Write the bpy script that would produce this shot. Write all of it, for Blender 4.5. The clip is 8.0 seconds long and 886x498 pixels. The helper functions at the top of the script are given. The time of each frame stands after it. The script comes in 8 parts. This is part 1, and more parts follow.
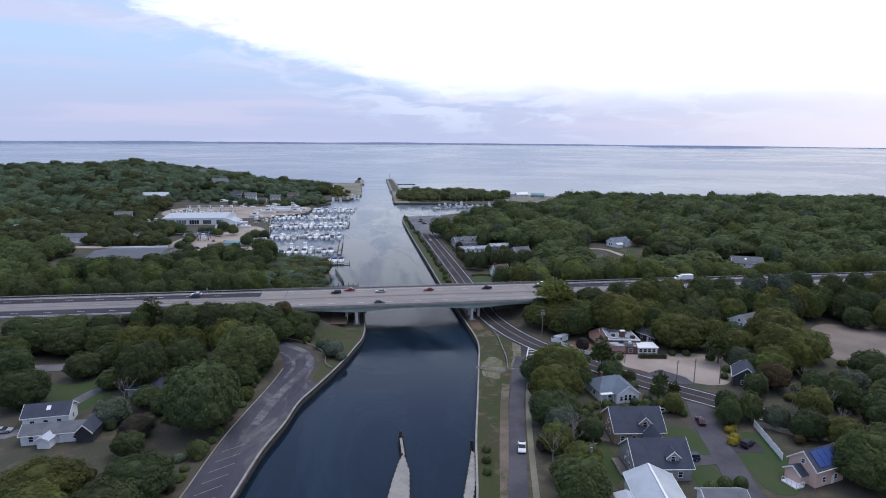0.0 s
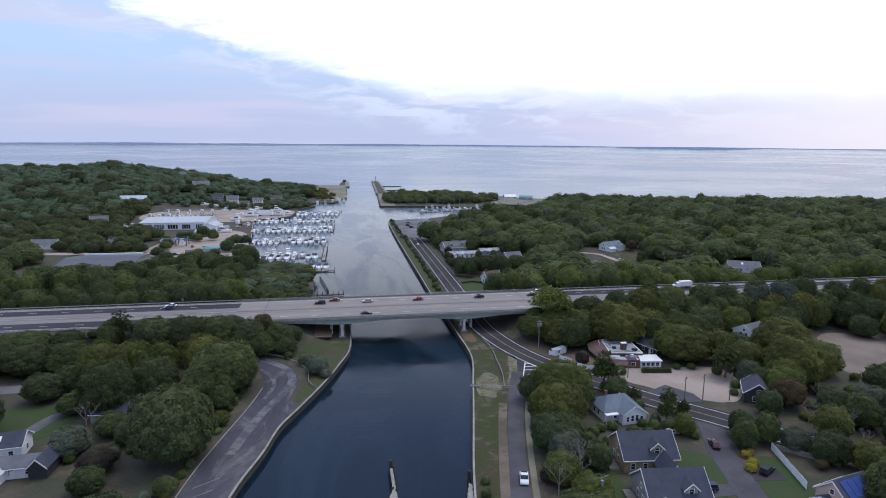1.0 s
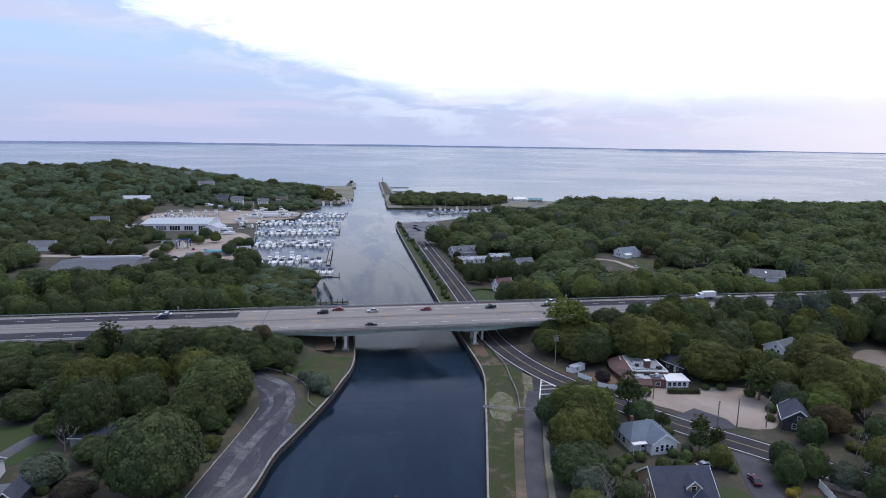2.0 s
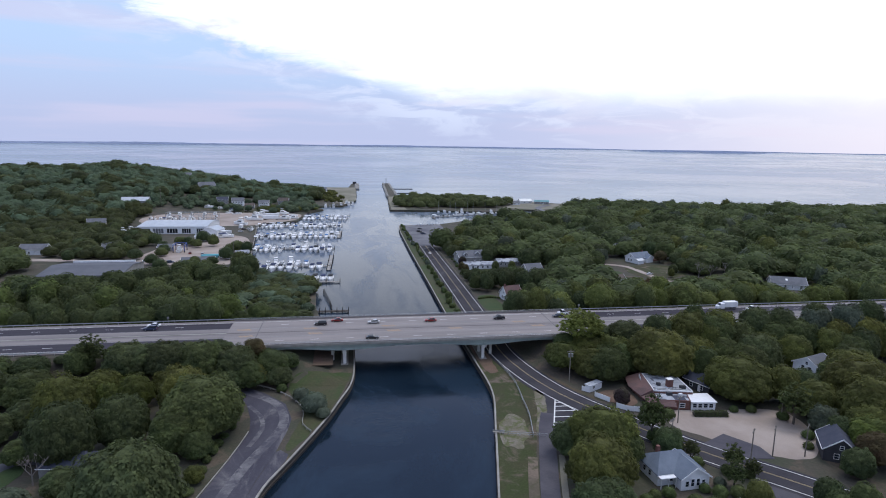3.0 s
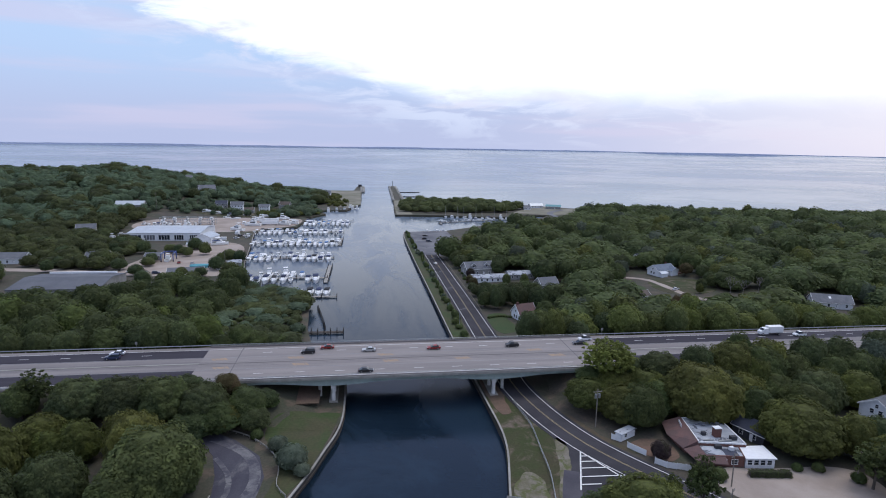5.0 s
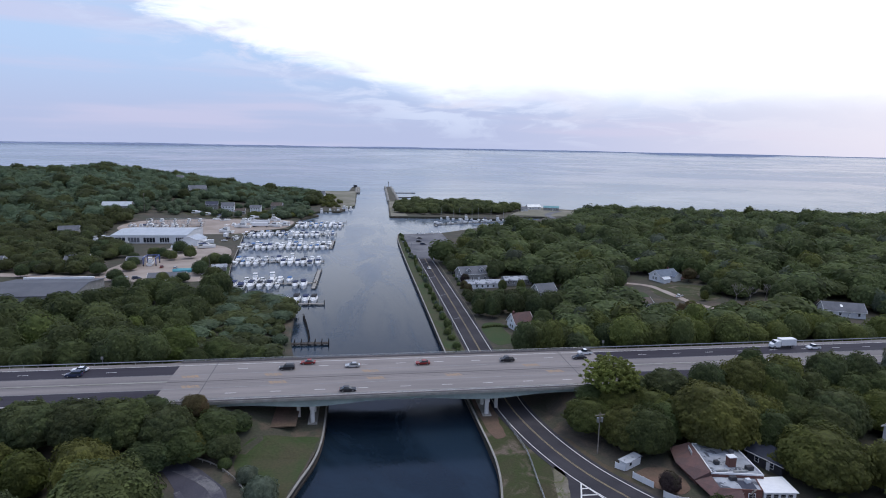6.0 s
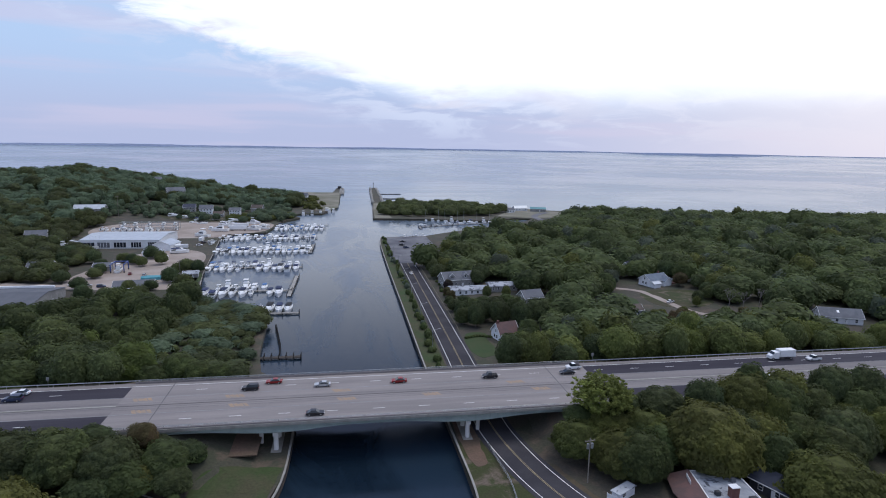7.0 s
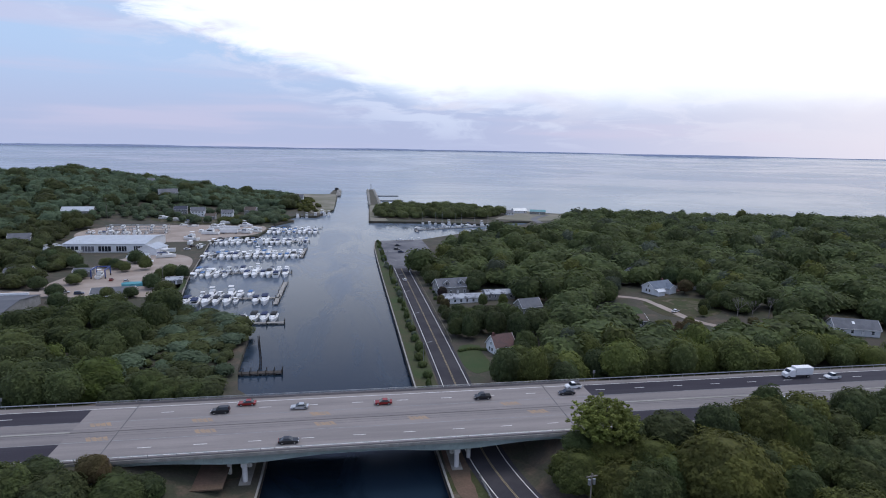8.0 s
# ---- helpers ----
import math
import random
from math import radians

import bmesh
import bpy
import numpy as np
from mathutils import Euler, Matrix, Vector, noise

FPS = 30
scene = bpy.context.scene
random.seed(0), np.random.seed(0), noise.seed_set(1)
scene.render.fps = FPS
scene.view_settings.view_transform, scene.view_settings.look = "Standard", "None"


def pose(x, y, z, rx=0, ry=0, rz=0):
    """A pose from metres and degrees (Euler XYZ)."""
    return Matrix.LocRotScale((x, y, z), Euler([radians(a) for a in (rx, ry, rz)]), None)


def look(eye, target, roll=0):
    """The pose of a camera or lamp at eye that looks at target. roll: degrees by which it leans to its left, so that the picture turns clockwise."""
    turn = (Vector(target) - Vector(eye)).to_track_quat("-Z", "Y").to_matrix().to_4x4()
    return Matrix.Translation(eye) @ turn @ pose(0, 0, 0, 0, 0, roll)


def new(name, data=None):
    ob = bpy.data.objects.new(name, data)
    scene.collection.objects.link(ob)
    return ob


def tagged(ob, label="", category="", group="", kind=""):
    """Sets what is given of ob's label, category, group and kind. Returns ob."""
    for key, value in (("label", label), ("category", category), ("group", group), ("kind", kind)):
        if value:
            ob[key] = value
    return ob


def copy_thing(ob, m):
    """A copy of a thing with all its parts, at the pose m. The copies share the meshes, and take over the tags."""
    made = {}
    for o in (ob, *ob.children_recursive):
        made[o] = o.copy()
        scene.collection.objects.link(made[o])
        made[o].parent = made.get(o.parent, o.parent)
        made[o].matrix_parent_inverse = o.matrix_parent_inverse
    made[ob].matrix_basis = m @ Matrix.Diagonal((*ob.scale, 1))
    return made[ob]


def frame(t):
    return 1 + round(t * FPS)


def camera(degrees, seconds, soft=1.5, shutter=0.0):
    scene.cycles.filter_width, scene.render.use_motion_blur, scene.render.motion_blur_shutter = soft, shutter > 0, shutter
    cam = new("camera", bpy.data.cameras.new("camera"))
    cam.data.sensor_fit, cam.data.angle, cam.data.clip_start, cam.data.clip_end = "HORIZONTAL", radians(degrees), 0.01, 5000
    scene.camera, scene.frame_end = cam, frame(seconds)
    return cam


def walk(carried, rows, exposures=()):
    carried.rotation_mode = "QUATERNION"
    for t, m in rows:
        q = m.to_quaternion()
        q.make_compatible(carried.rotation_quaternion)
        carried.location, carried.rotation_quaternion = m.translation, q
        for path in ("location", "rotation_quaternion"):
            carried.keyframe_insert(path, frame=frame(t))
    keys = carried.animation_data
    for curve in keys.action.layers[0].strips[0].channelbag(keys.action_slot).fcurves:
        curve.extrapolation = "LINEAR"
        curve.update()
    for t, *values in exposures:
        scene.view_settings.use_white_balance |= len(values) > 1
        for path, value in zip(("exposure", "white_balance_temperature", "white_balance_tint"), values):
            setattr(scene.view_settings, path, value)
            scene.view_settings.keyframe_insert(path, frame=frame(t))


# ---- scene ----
cam = camera(73.5, 8.0, soft=1.0)
PATH = [
    (0, (-1.282, 1.496, 79.373), (-0.995, 3.441, 79.007), 0.4),
    (0.5, (-1.254, 8.274, 79.389), (-0.918, 10.212, 79.025), 0.3),
    (1, (-1.178, 15.258, 79.39), (-0.843, 17.197, 79.029), 0.4),
    (1.5, (-0.743, 22.474, 79.393), (-0.42, 24.414, 79.034), 0.6),
    (3, (1.338, 44.305, 79.386), (1.639, 46.25, 79.03), 0.8),
    (3.5, (2.29, 51.629, 79.443), (2.584, 53.575, 79.089), 0.8),
    (4, (3.385, 58.879, 79.51), (3.671, 60.826, 79.157), 0.9),
    (4.5, (4.761, 65.914, 79.536), (5.038, 67.863, 79.183), 0.9),
    (4.7, (5.465, 68.729, 79.539), (5.739, 70.679, 79.189), 0.9),
    (6, (11.144, 87.017, 79.535), (11.425, 88.966, 79.185), 1.0),
    (6.5, (13.711, 93.739, 79.511), (14.014, 95.685, 79.161), 0.9),
    (7, (16.296, 100.479, 79.485), (16.617, 102.422, 79.137), 0.9),
    (7.5, (18.988, 107.269, 79.438), (19.309, 109.213, 79.092), 1.0),
    (8, (21.72, 114.155, 79.427), (22.04, 116.099, 79.083), 1.0),
]
walk(cam, [(t, look(eye, target, roll)) for t, eye, target, roll in PATH], exposures=((0, 0.16), (1.5, 0.16), (4.5, 0.12), (6.0, 0.05), (8.0, 0.0)))

# ---- world, sun and exposure ----
world = bpy.data.worlds.new("evening_sky")
scene.world = world
world.use_nodes = True


class Tree:
    """A small builder of shader nodes."""

    def __init__(self, nt):
        self.nt = nt

    def link(self, a, b):
        self.nt.links.new(a, b)

    def math(self, op, a, b=None, c=None):
        n = self.nt.nodes.new("ShaderNodeMath")
        n.operation = op
        for i, v in enumerate((a, b, c)):
            if v is None:
                continue
            if isinstance(v, (int, float)):
                n.inputs[i].default_value = v
            else:
                self.link(v, n.inputs[i])
        return n.outputs[0]

    def ramp(self, v, lo, hi):
        n = self.nt.nodes.new("ShaderNodeMapRange")
        n.interpolation_type = "SMOOTHSTEP"
        for i, w in ((0, v), (1, lo), (2, hi)):
            if isinstance(w, (int, float)):
                n.inputs[i].default_value = w
            else:
                self.link(w, n.inputs[i])
        return n.outputs[0]

    def mix(self, f, a, b, blend="MIX"):
        n = self.nt.nodes.new("ShaderNodeMix")
        n.data_type, n.blend_type = "RGBA", blend
        for s, v in ((0, f), (6, a), (7, b)):
            if isinstance(v, (int, float)):
                n.inputs[s].default_value = v
            elif isinstance(v, tuple):
                n.inputs[s].default_value = (*v, 1)
            else:
                self.link(v, n.inputs[s])
        return n.outputs[2]

    def noise(self, coord, scale, detail=3.0, rough=0.55, distort=0.0, stretch=None):
        if stretch:
            m = self.nt.nodes.new("ShaderNodeMapping")
            m.inputs["Scale"].default_value = stretch
            self.link(coord, m.inputs[0])
            coord = m.outputs[0]
        n = self.nt.nodes.new("ShaderNodeTexNoise")
        n.inputs["Scale"].default_value, n.inputs["Detail"].default_value = scale, detail
        n.inputs["Roughness"].default_value, n.inputs["Distortion"].default_value = rough, distort
        self.link(coord, n.inputs["Vector"])
        return n.outputs["Fac"]


def build_sky():
    nt = world.node_tree
    k = Tree(nt)
    back = nt.nodes["Background"]
    coord = nt.nodes.new("ShaderNodeTexCoord").outputs["Generated"]
    sep = nt.nodes.new("ShaderNodeSeparateXYZ")
    k.link(coord, sep.inputs[0])
    x, y, z = sep.outputs
    around = k.math("ARCTAN2", x, y)
    # a cloud deck that hangs lowest over the open bay and climbs to the west
    deck = k.math("MAXIMUM", k.math("MULTIPLY_ADD", k.math("COSINE", k.math("ADD", around, 1.6)), 0.30, 0.098), 0.052)
    ragged = k.noise(coord, 3.2, 7, 0.65, 0.7, (1, 1, 3.2))
    wisps = k.noise(coord, 9.0, 5, 0.6, 0.6, (1, 1, 4))
    bands = k.noise(coord, 2.0, 4, 0.5, 0.0, (1, 1, 13))
    west = k.ramp(around, 0.35, -0.45)
    edge = k.math("MULTIPLY_ADD", k.math("SUBTRACT", ragged, 0.5), k.math("MULTIPLY_ADD", west, 0.10, 0.035), k.math("SUBTRACT", z, deck))
    edge = k.math("MULTIPLY_ADD", k.math("SUBTRACT", wisps, 0.5), k.math("MULTIPLY_ADD", west, 0.045, 0.012), edge)
    gap = k.ramp(edge, -0.006, k.math("MULTIPLY_ADD", west, -0.040, 0.056))
    rim = k.ramp(edge, -0.07, 0.0)
    # under the deck: lavender near the horizon, clear pale blue higher up, warmer to the east
    east = k.ramp(around, 0.15, 1.0)
    low = k.mix(east, (0.465, 0.53, 0.775), (0.71, 0.73, 0.90))
    high = k.mix(east, (0.47, 0.635, 0.925), (0.92, 0.91, 1.0))
    body = k.mix(k.ramp(z, 0.01, 0.15), low, high)
    body = k.mix(k.math("MULTIPLY", k.ramp(bands, 0.47, 0.66), 0.55), body, (0.63, 0.61, 0.82))
    body = k.mix(k.math("MULTIPLY", k.math("MULTIPLY", rim, k.ramp(wisps, 0.45, 0.6)), k.ramp(around, 0.9, 0.1)), body, k.mix(east, (0.62, 0.70, 0.93), (0.93, 0.89, 0.97)))
    # over the deck: bright thin cloud that fades to blue-grey overhead
    bright = k.mix(k.ramp(z, 0.20, 0.48), (1.04, 1.11, 1.27), (0.36, 0.48, 0.86))
    # the cloud is thinnest overhead and thickens towards the south
    bright = k.mix(k.ramp(z, 0.58, 0.95), bright, (0.86, 0.95, 1.15))
    clouds = k.mix(gap, body, bright)
    south = k.math("MULTIPLY", k.ramp(y, -0.1, -0.8), k.ramp(z, 0.75, 0.2))
    clouds = k.mix(k.math("MULTIPLY", south, 0.6), clouds, (0.40, 0.50, 0.76))
    # loose lavender shreds that drift above the deck's edge
    shred = k.noise(coord, 6.5, 5, 0.55, 0.5, (1, 1, 3.6))
    near = k.math("MULTIPLY", k.ramp(edge, 0.055, 0.012), k.ramp(edge, -0.02, 0.004))
    clouds = k.mix(k.math("MULTIPLY", k.math("MULTIPLY", near, k.ramp(shred, 0.50, 0.64)), k.ramp(around, 0.75, -0.1)), clouds, (0.72, 0.735, 0.90))
    sky = nt.nodes.new("ShaderNodeTexSky")
    sky.sky_type = "NISHITA"
    sky.sun_disc, sky.sun_elevation, sky.sun_rotation = False, radians(18), radians(50)
    clear = k.mix(1.0, sky.outputs[0], (0.10, 0.10, 0.10), "MULTIPLY")
    k.link(k.mix(0.03, clouds, clear), back.inputs[0])
    back.inputs[1].default_value = 1.0


build_sky()
sun = new("sun", bpy.data.lights.new("sun", "SUN"))
sun.data.energy, sun.data.angle, sun.data.color = 1.12, radians(28), (1.0, 0.95, 0.91)
sun.matrix_world = look((0, 0, 0), (-0.42, -0.24, -0.95))

# ---- materials ----


def mat(name, a, b=None, scale=0.5, fine=6.0, rough=0.8, bump=0.15, rand=0.0, island=0.0, metal=0.0, grain=0.25, detail=4.0, stretch=None, local=True, ior=1.45, c=None, cut=(0.5, 0.6), patch=0.12):
    """A surface with two colours mixed by large noise, patches of a third, a fine grain, bump, and a change from piece to piece."""
    m = bpy.data.materials.new(name)
    m.use_nodes = True
    nt = m.node_tree
    k = Tree(nt)
    p = nt.nodes["Principled BSDF"]
    geo = nt.nodes.new("ShaderNodeNewGeometry")
    coord = nt.nodes.new("ShaderNodeTexCoord").outputs["Object"] if local else geo.outputs["Position"]
    big = k.noise(coord, scale, detail, 0.6, 0.3, stretch)
    small = k.noise(coord, fine, 3, 0.6)
    col = k.mix(k.ramp(big, 0.32, 0.68), a, b or tuple(0.8 * v for v in a))
    if c:
        col = k.mix(k.ramp(k.noise(coord, patch, 7, 0.68, 0.6, stretch), *cut), col, c)
    dark = k.math("MULTIPLY_ADD", small, 2 * grain, 1 - grain)
    if rand:
        info = nt.nodes.new("ShaderNodeObjectInfo")
        dark = k.math("MULTIPLY", dark, k.math("MULTIPLY_ADD", info.outputs["Random"], 2 * rand, 1 - rand))
    if island:
        dark = k.math("MULTIPLY", dark, k.math("MULTIPLY_ADD", geo.outputs["Random Per Island"], 2 * island, 1 - island))
    hsv = nt.nodes.new("ShaderNodeHueSaturation")
    k.link(dark, hsv.inputs["Value"])
    k.link(col, hsv.inputs["Color"])
    k.link(hsv.outputs[0], p.inputs["Base Color"])
    p.inputs["Roughness"].default_value, p.inputs["Metallic"].default_value, p.inputs["IOR"].default_value = rough, metal, ior
    if bump:
        bp = nt.nodes.new("ShaderNodeBump")
        bp.inputs["Strength"].default_value, bp.inputs["Distance"].default_value = bump, 0.1
        k.link(small, bp.inputs["Height"])
        k.link(bp.outputs[0], p.inputs["Normal"])
    return m


def leaf_mat(name, a, b, rand=0.20, island=0.07):
    """Leaves: thin, a little light comes through, each clump a little different."""
    m = bpy.data.materials.new(name)
    m.use_nodes = True
    nt = m.node_tree
    k = Tree(nt)
    p = nt.nodes["Principled BSDF"]
    out = nt.nodes["Material Output"]
    geo = nt.nodes.new("ShaderNodeNewGeometry")
    info = nt.nodes.new("ShaderNodeObjectInfo")
    coord = nt.nodes.new("ShaderNodeTexCoord").outputs["Object"]
    big = k.noise(coord, 0.28, 3, 0.6)
    stand = k.noise(coord, 0.022, 3, 0.6)
    f = k.math("ADD", k.math("MULTIPLY", geo.outputs["Random Per Island"], 0.25), k.math("MULTIPLY", k.ramp(big, 0.3, 0.7), 0.75))
    col = k.mix(f, a, b)
    v = k.math("MULTIPLY_ADD", geo.outputs["Random Per Island"], 2 * island, 1 - island)
    speck = k.noise(coord, 1.1, 3, 0.6)
    v = k.math("MULTIPLY", v, k.math("MULTIPLY_ADD", k.ramp(speck, 0.3, 0.7), 0.36, 0.84))
    v = k.math("MULTIPLY", v, k.math("MULTIPLY_ADD", info.outputs["Random"], 2 * rand, 1 - rand))
    cell = nt.nodes.new("ShaderNodeTexVoronoi")
    cell.inputs["Scale"].default_value = 0.085
    k.link(coord, cell.inputs["Vector"])
    sep = nt.nodes.new("ShaderNodeSeparateColor")
    k.link(cell.outputs["Color"], sep.inputs[0])
    v = k.math("MULTIPLY", v, k.math("MULTIPLY_ADD", sep.outputs[0], 0.6, 0.82))
    col = k.mix(k.math("MULTIPLY", sep.outputs[1], 0.30), col, (0.090, 0.094, 0.036))
    col = k.mix(k.math("MULTIPLY", k.ramp(stand, 0.35, 0.65), 0.30), col, (0.045, 0.068, 0.034))
    hsv = nt.nodes.new("ShaderNodeHueSaturation")
    k.link(k.math("MULTIPLY_ADD", k.math("FRACT", k.math("MULTIPLY", info.outputs["Random"], 7.3)), 0.03, 0.488), hsv.inputs["Hue"])
    k.link(v, hsv.inputs["Value"])
    k.link(col, hsv.inputs["Color"])
    k.link(hsv.outputs[0], p.inputs["Base Color"])
    p.inputs["Roughness"].default_value = 0.75
    p.inputs["Specular IOR Level"].default_value = 0.2
    bp = nt.nodes.new("ShaderNodeBump")
    bp.inputs["Strength"].default_value, bp.inputs["Distance"].default_value = 0.4, 0.4
    tuft = nt.nodes.new("ShaderNodeTexVoronoi")
    tuft.feature, tuft.inputs["Scale"].default_value = "SMOOTH_F1", 1.15
    k.link(coord, tuft.inputs["Vector"])
    k.link(k.math("MULTIPLY_ADD", tuft.outputs["Distance"], -1.0, k.math("MULTIPLY", speck, 0.5)), bp.inputs["Height"])
    k.link(bp.outputs[0], p.inputs["Normal"])
    tr = nt.nodes.new("ShaderNodeBsdfTranslucent")
    k.link(hsv.outputs[0], tr.inputs[0])
    mx = nt.nodes.new("ShaderNodeMixShader")
    mx.inputs[0].default_value = 0.40
    k.link(p.outputs[0], mx.inputs[1])
    k.link(tr.outputs[0], mx.inputs[2])
    k.link(mx.outputs[0], out.inputs[0])
    return m


def water_mat():
    m = bpy.data.materials.new("canal_and_bay_water")
    m.use_nodes = True
    nt = m.node_tree
    k = Tree(nt)
    p = nt.nodes["Principled BSDF"]
    coord = nt.nodes.new("ShaderNodeNewGeometry").outputs["Position"]
    slick = k.noise(coord, 0.020, 5, 0.6, 1.4, (1.6, 0.55, 1))
    streak = k.noise(coord, 0.0026, 6, 0.6, 1.2, (0.8, 1.0, 1))
    chop = k.noise(coord, 0.8, 4, 0.6, 0.8, (0.85, 1.3, 1))
    rip = k.noise(coord, 2.4, 2, 0.5, 0.2, (0.8, 1.4, 1))
    swell = k.noise(coord, 0.20, 4, 0.6, 0.9, (0.55, 1.5, 1))
    eddy = k.noise(coord, 0.026, 7, 0.66, 0.9, (1.4, 0.5, 1))
    p.inputs["IOR"].default_value = 1.30
    sep = nt.nodes.new("ShaderNodeSeparateXYZ")
    k.link(coord, sep.inputs[0])
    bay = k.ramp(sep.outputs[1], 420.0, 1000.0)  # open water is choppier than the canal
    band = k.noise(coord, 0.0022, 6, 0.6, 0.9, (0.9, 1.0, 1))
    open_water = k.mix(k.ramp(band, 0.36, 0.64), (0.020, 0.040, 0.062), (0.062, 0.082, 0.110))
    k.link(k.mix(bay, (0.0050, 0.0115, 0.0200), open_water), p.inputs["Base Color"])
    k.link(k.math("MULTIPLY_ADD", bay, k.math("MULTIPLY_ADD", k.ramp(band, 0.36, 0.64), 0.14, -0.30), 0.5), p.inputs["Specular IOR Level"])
    still = k.math("MULTIPLY", k.math("MULTIPLY_ADD", k.ramp(slick, 0.35, 0.65), 0.05, k.math("MULTIPLY_ADD", k.ramp(eddy, 0.38, 0.64), 0.12, 0.04)), k.math("SUBTRACT", 1.0, bay))
    k.link(k.math("ADD", still, k.math("MULTIPLY", bay, k.math("MULTIPLY_ADD", k.ramp(streak, 0.3, 0.7), 0.10, 0.05))), p.inputs["Roughness"])
    h = k.math("MULTIPLY_ADD", chop, 0.13, k.math("MULTIPLY", rip, 0.04))
    h = k.math("MULTIPLY_ADD", swell, 0.16, h)
    h = k.math("MULTIPLY", h, k.math("MULTIPLY_ADD", k.ramp(eddy, 0.42, 0.60), 0.7, 0.4))
    h = k.math("MULTIPLY", h, k.math("MULTIPLY_ADD", k.ramp(slick, 0.35, 0.65), 0.8, 0.35))
    h = k.math("MULTIPLY", h, k.math("MULTIPLY_ADD", k.ramp(streak, 0.35, 0.65), 0.5, 0.6))
    h = k.math("MULTIPLY", h, k.math("MULTIPLY_ADD", bay, -0.97, 1.0))
    bp = nt.nodes.new("ShaderNodeBump")
    bp.inputs["Strength"].default_value, bp.inputs["Distance"].default_value = 0.28, 1.0
    k.link(h, bp.inputs["Height"])
    k.link(bp.outputs[0], p.inputs["Normal"])
    # diffuse blue painted in for sky reflection on ruffled water, paler towards the bay
    sky_wash = nt.nodes.new("ShaderNodeBsdfDiffuse")
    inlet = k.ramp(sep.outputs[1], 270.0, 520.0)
    k.link(k.mix(bay, k.mix(inlet, (0.036, 0.064, 0.100), (0.205, 0.255, 0.335)), (0.310, 0.370, 0.430)), sky_wash.inputs["Color"])
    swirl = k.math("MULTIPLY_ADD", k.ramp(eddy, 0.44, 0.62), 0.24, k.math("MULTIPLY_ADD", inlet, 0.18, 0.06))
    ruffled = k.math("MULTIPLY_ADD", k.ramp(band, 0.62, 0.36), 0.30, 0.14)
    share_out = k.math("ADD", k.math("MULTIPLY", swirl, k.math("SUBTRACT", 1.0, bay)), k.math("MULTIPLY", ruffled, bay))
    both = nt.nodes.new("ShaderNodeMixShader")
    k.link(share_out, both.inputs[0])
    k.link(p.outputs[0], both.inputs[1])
    k.link(sky_wash.outputs[0], both.inputs[2])
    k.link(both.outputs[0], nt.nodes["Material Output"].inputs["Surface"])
    return m


def glass_mat(name, tint, rough=0.08):
    m = bpy.data.materials.new(name)
    m.use_nodes = True
    p = m.node_tree.nodes["Principled BSDF"]
    p.inputs["Base Color"].default_value = (*tint, 1)
    p.inputs["Roughness"].default_value = rough
    p.inputs["IOR"].default_value = 1.5
    return m


WATER = water_mat()
GROUND = mat("grass_and_leaf_litter", (0.050, 0.054, 0.032), (0.068, 0.057, 0.044), 0.07, 1.6, 0.95, 0.3, grain=0.45, local=False, c=(0.100, 0.076, 0.054), cut=(0.50, 0.66))
LAWN = mat("mown_lawn", (0.033, 0.060, 0.017), (0.047, 0.062, 0.021), 0.12, 2.5, 0.95, 0.2, grain=0.35, local=False)
VERGE = mat("dry_verge_grass", (0.036, 0.048, 0.011), (0.052, 0.045, 0.021), 0.09, 2.0, 0.95, 0.3, grain=0.5, local=False, c=(0.130, 0.100, 0.074), cut=(0.50, 0.68), patch=0.14)
ROUGH = mat("rough_bank_grass", (0.036, 0.060, 0.015), (0.060, 0.056, 0.026), 0.10, 1.6, 0.95, 0.3, grain=0.45, local=False)
REDSOIL = mat("red_brown_soil", (0.150, 0.092, 0.066), (0.100, 0.072, 0.048), 0.12, 1.8, 0.95, 0.3, grain=0.35, local=False)
SOIL = mat("bare_brown_soil", (0.105, 0.070, 0.045), (0.060, 0.055, 0.030), 0.10, 1.8, 0.95, 0.3, grain=0.35, local=False)
EARTH = mat("sandy_brown_earth", (0.170, 0.130, 0.100), (0.095, 0.080, 0.055), 0.08, 1.8, 0.95, 0.3, grain=0.35, local=False, c=(0.060, 0.064, 0.028), cut=(0.52, 0.66), patch=0.15)
BROWNSAND = mat("brown_sandy_lot", (0.225, 0.180, 0.151), (0.160, 0.128, 0.105), 0.06, 2.5, 0.95, 0.2, grain=0.2, local=False, c=(0.120, 0.105, 0.070), cut=(0.58, 0.74), patch=0.1)
SAND = mat("sandy_gravel_lot", (0.365, 0.305, 0.262), (0.270, 0.218, 0.182), 0.06, 3.0, 0.95, 0.2, grain=0.15, local=False)
GRAVEL = mat("pale_gravel", (0.195, 0.172, 0.140), (0.115, 0.104, 0.062), 0.25, 3.0, 0.95, 0.4, grain=0.4, local=False, c=(0.090, 0.098, 0.036), cut=(0.46, 0.58), patch=0.3)
BEACH = mat("beach_sand", (0.235, 0.212, 0.172), (0.130, 0.128, 0.080), 0.03, 1.0, 0.95, 0.2, grain=0.2, local=False)
ASPHALT = mat("road_asphalt", (0.046, 0.044, 0.050), (0.064, 0.060, 0.066), 0.10, 4.0, 0.95, 0.1, grain=0.2, local=False, ior=1.2)
DRIVE = mat("dark_driveway_asphalt", (0.066, 0.062, 0.074), (0.098, 0.093, 0.104), 0.10, 2.5, 0.9, 0.12, grain=0.2, local=False, detail=6, ior=1.25)
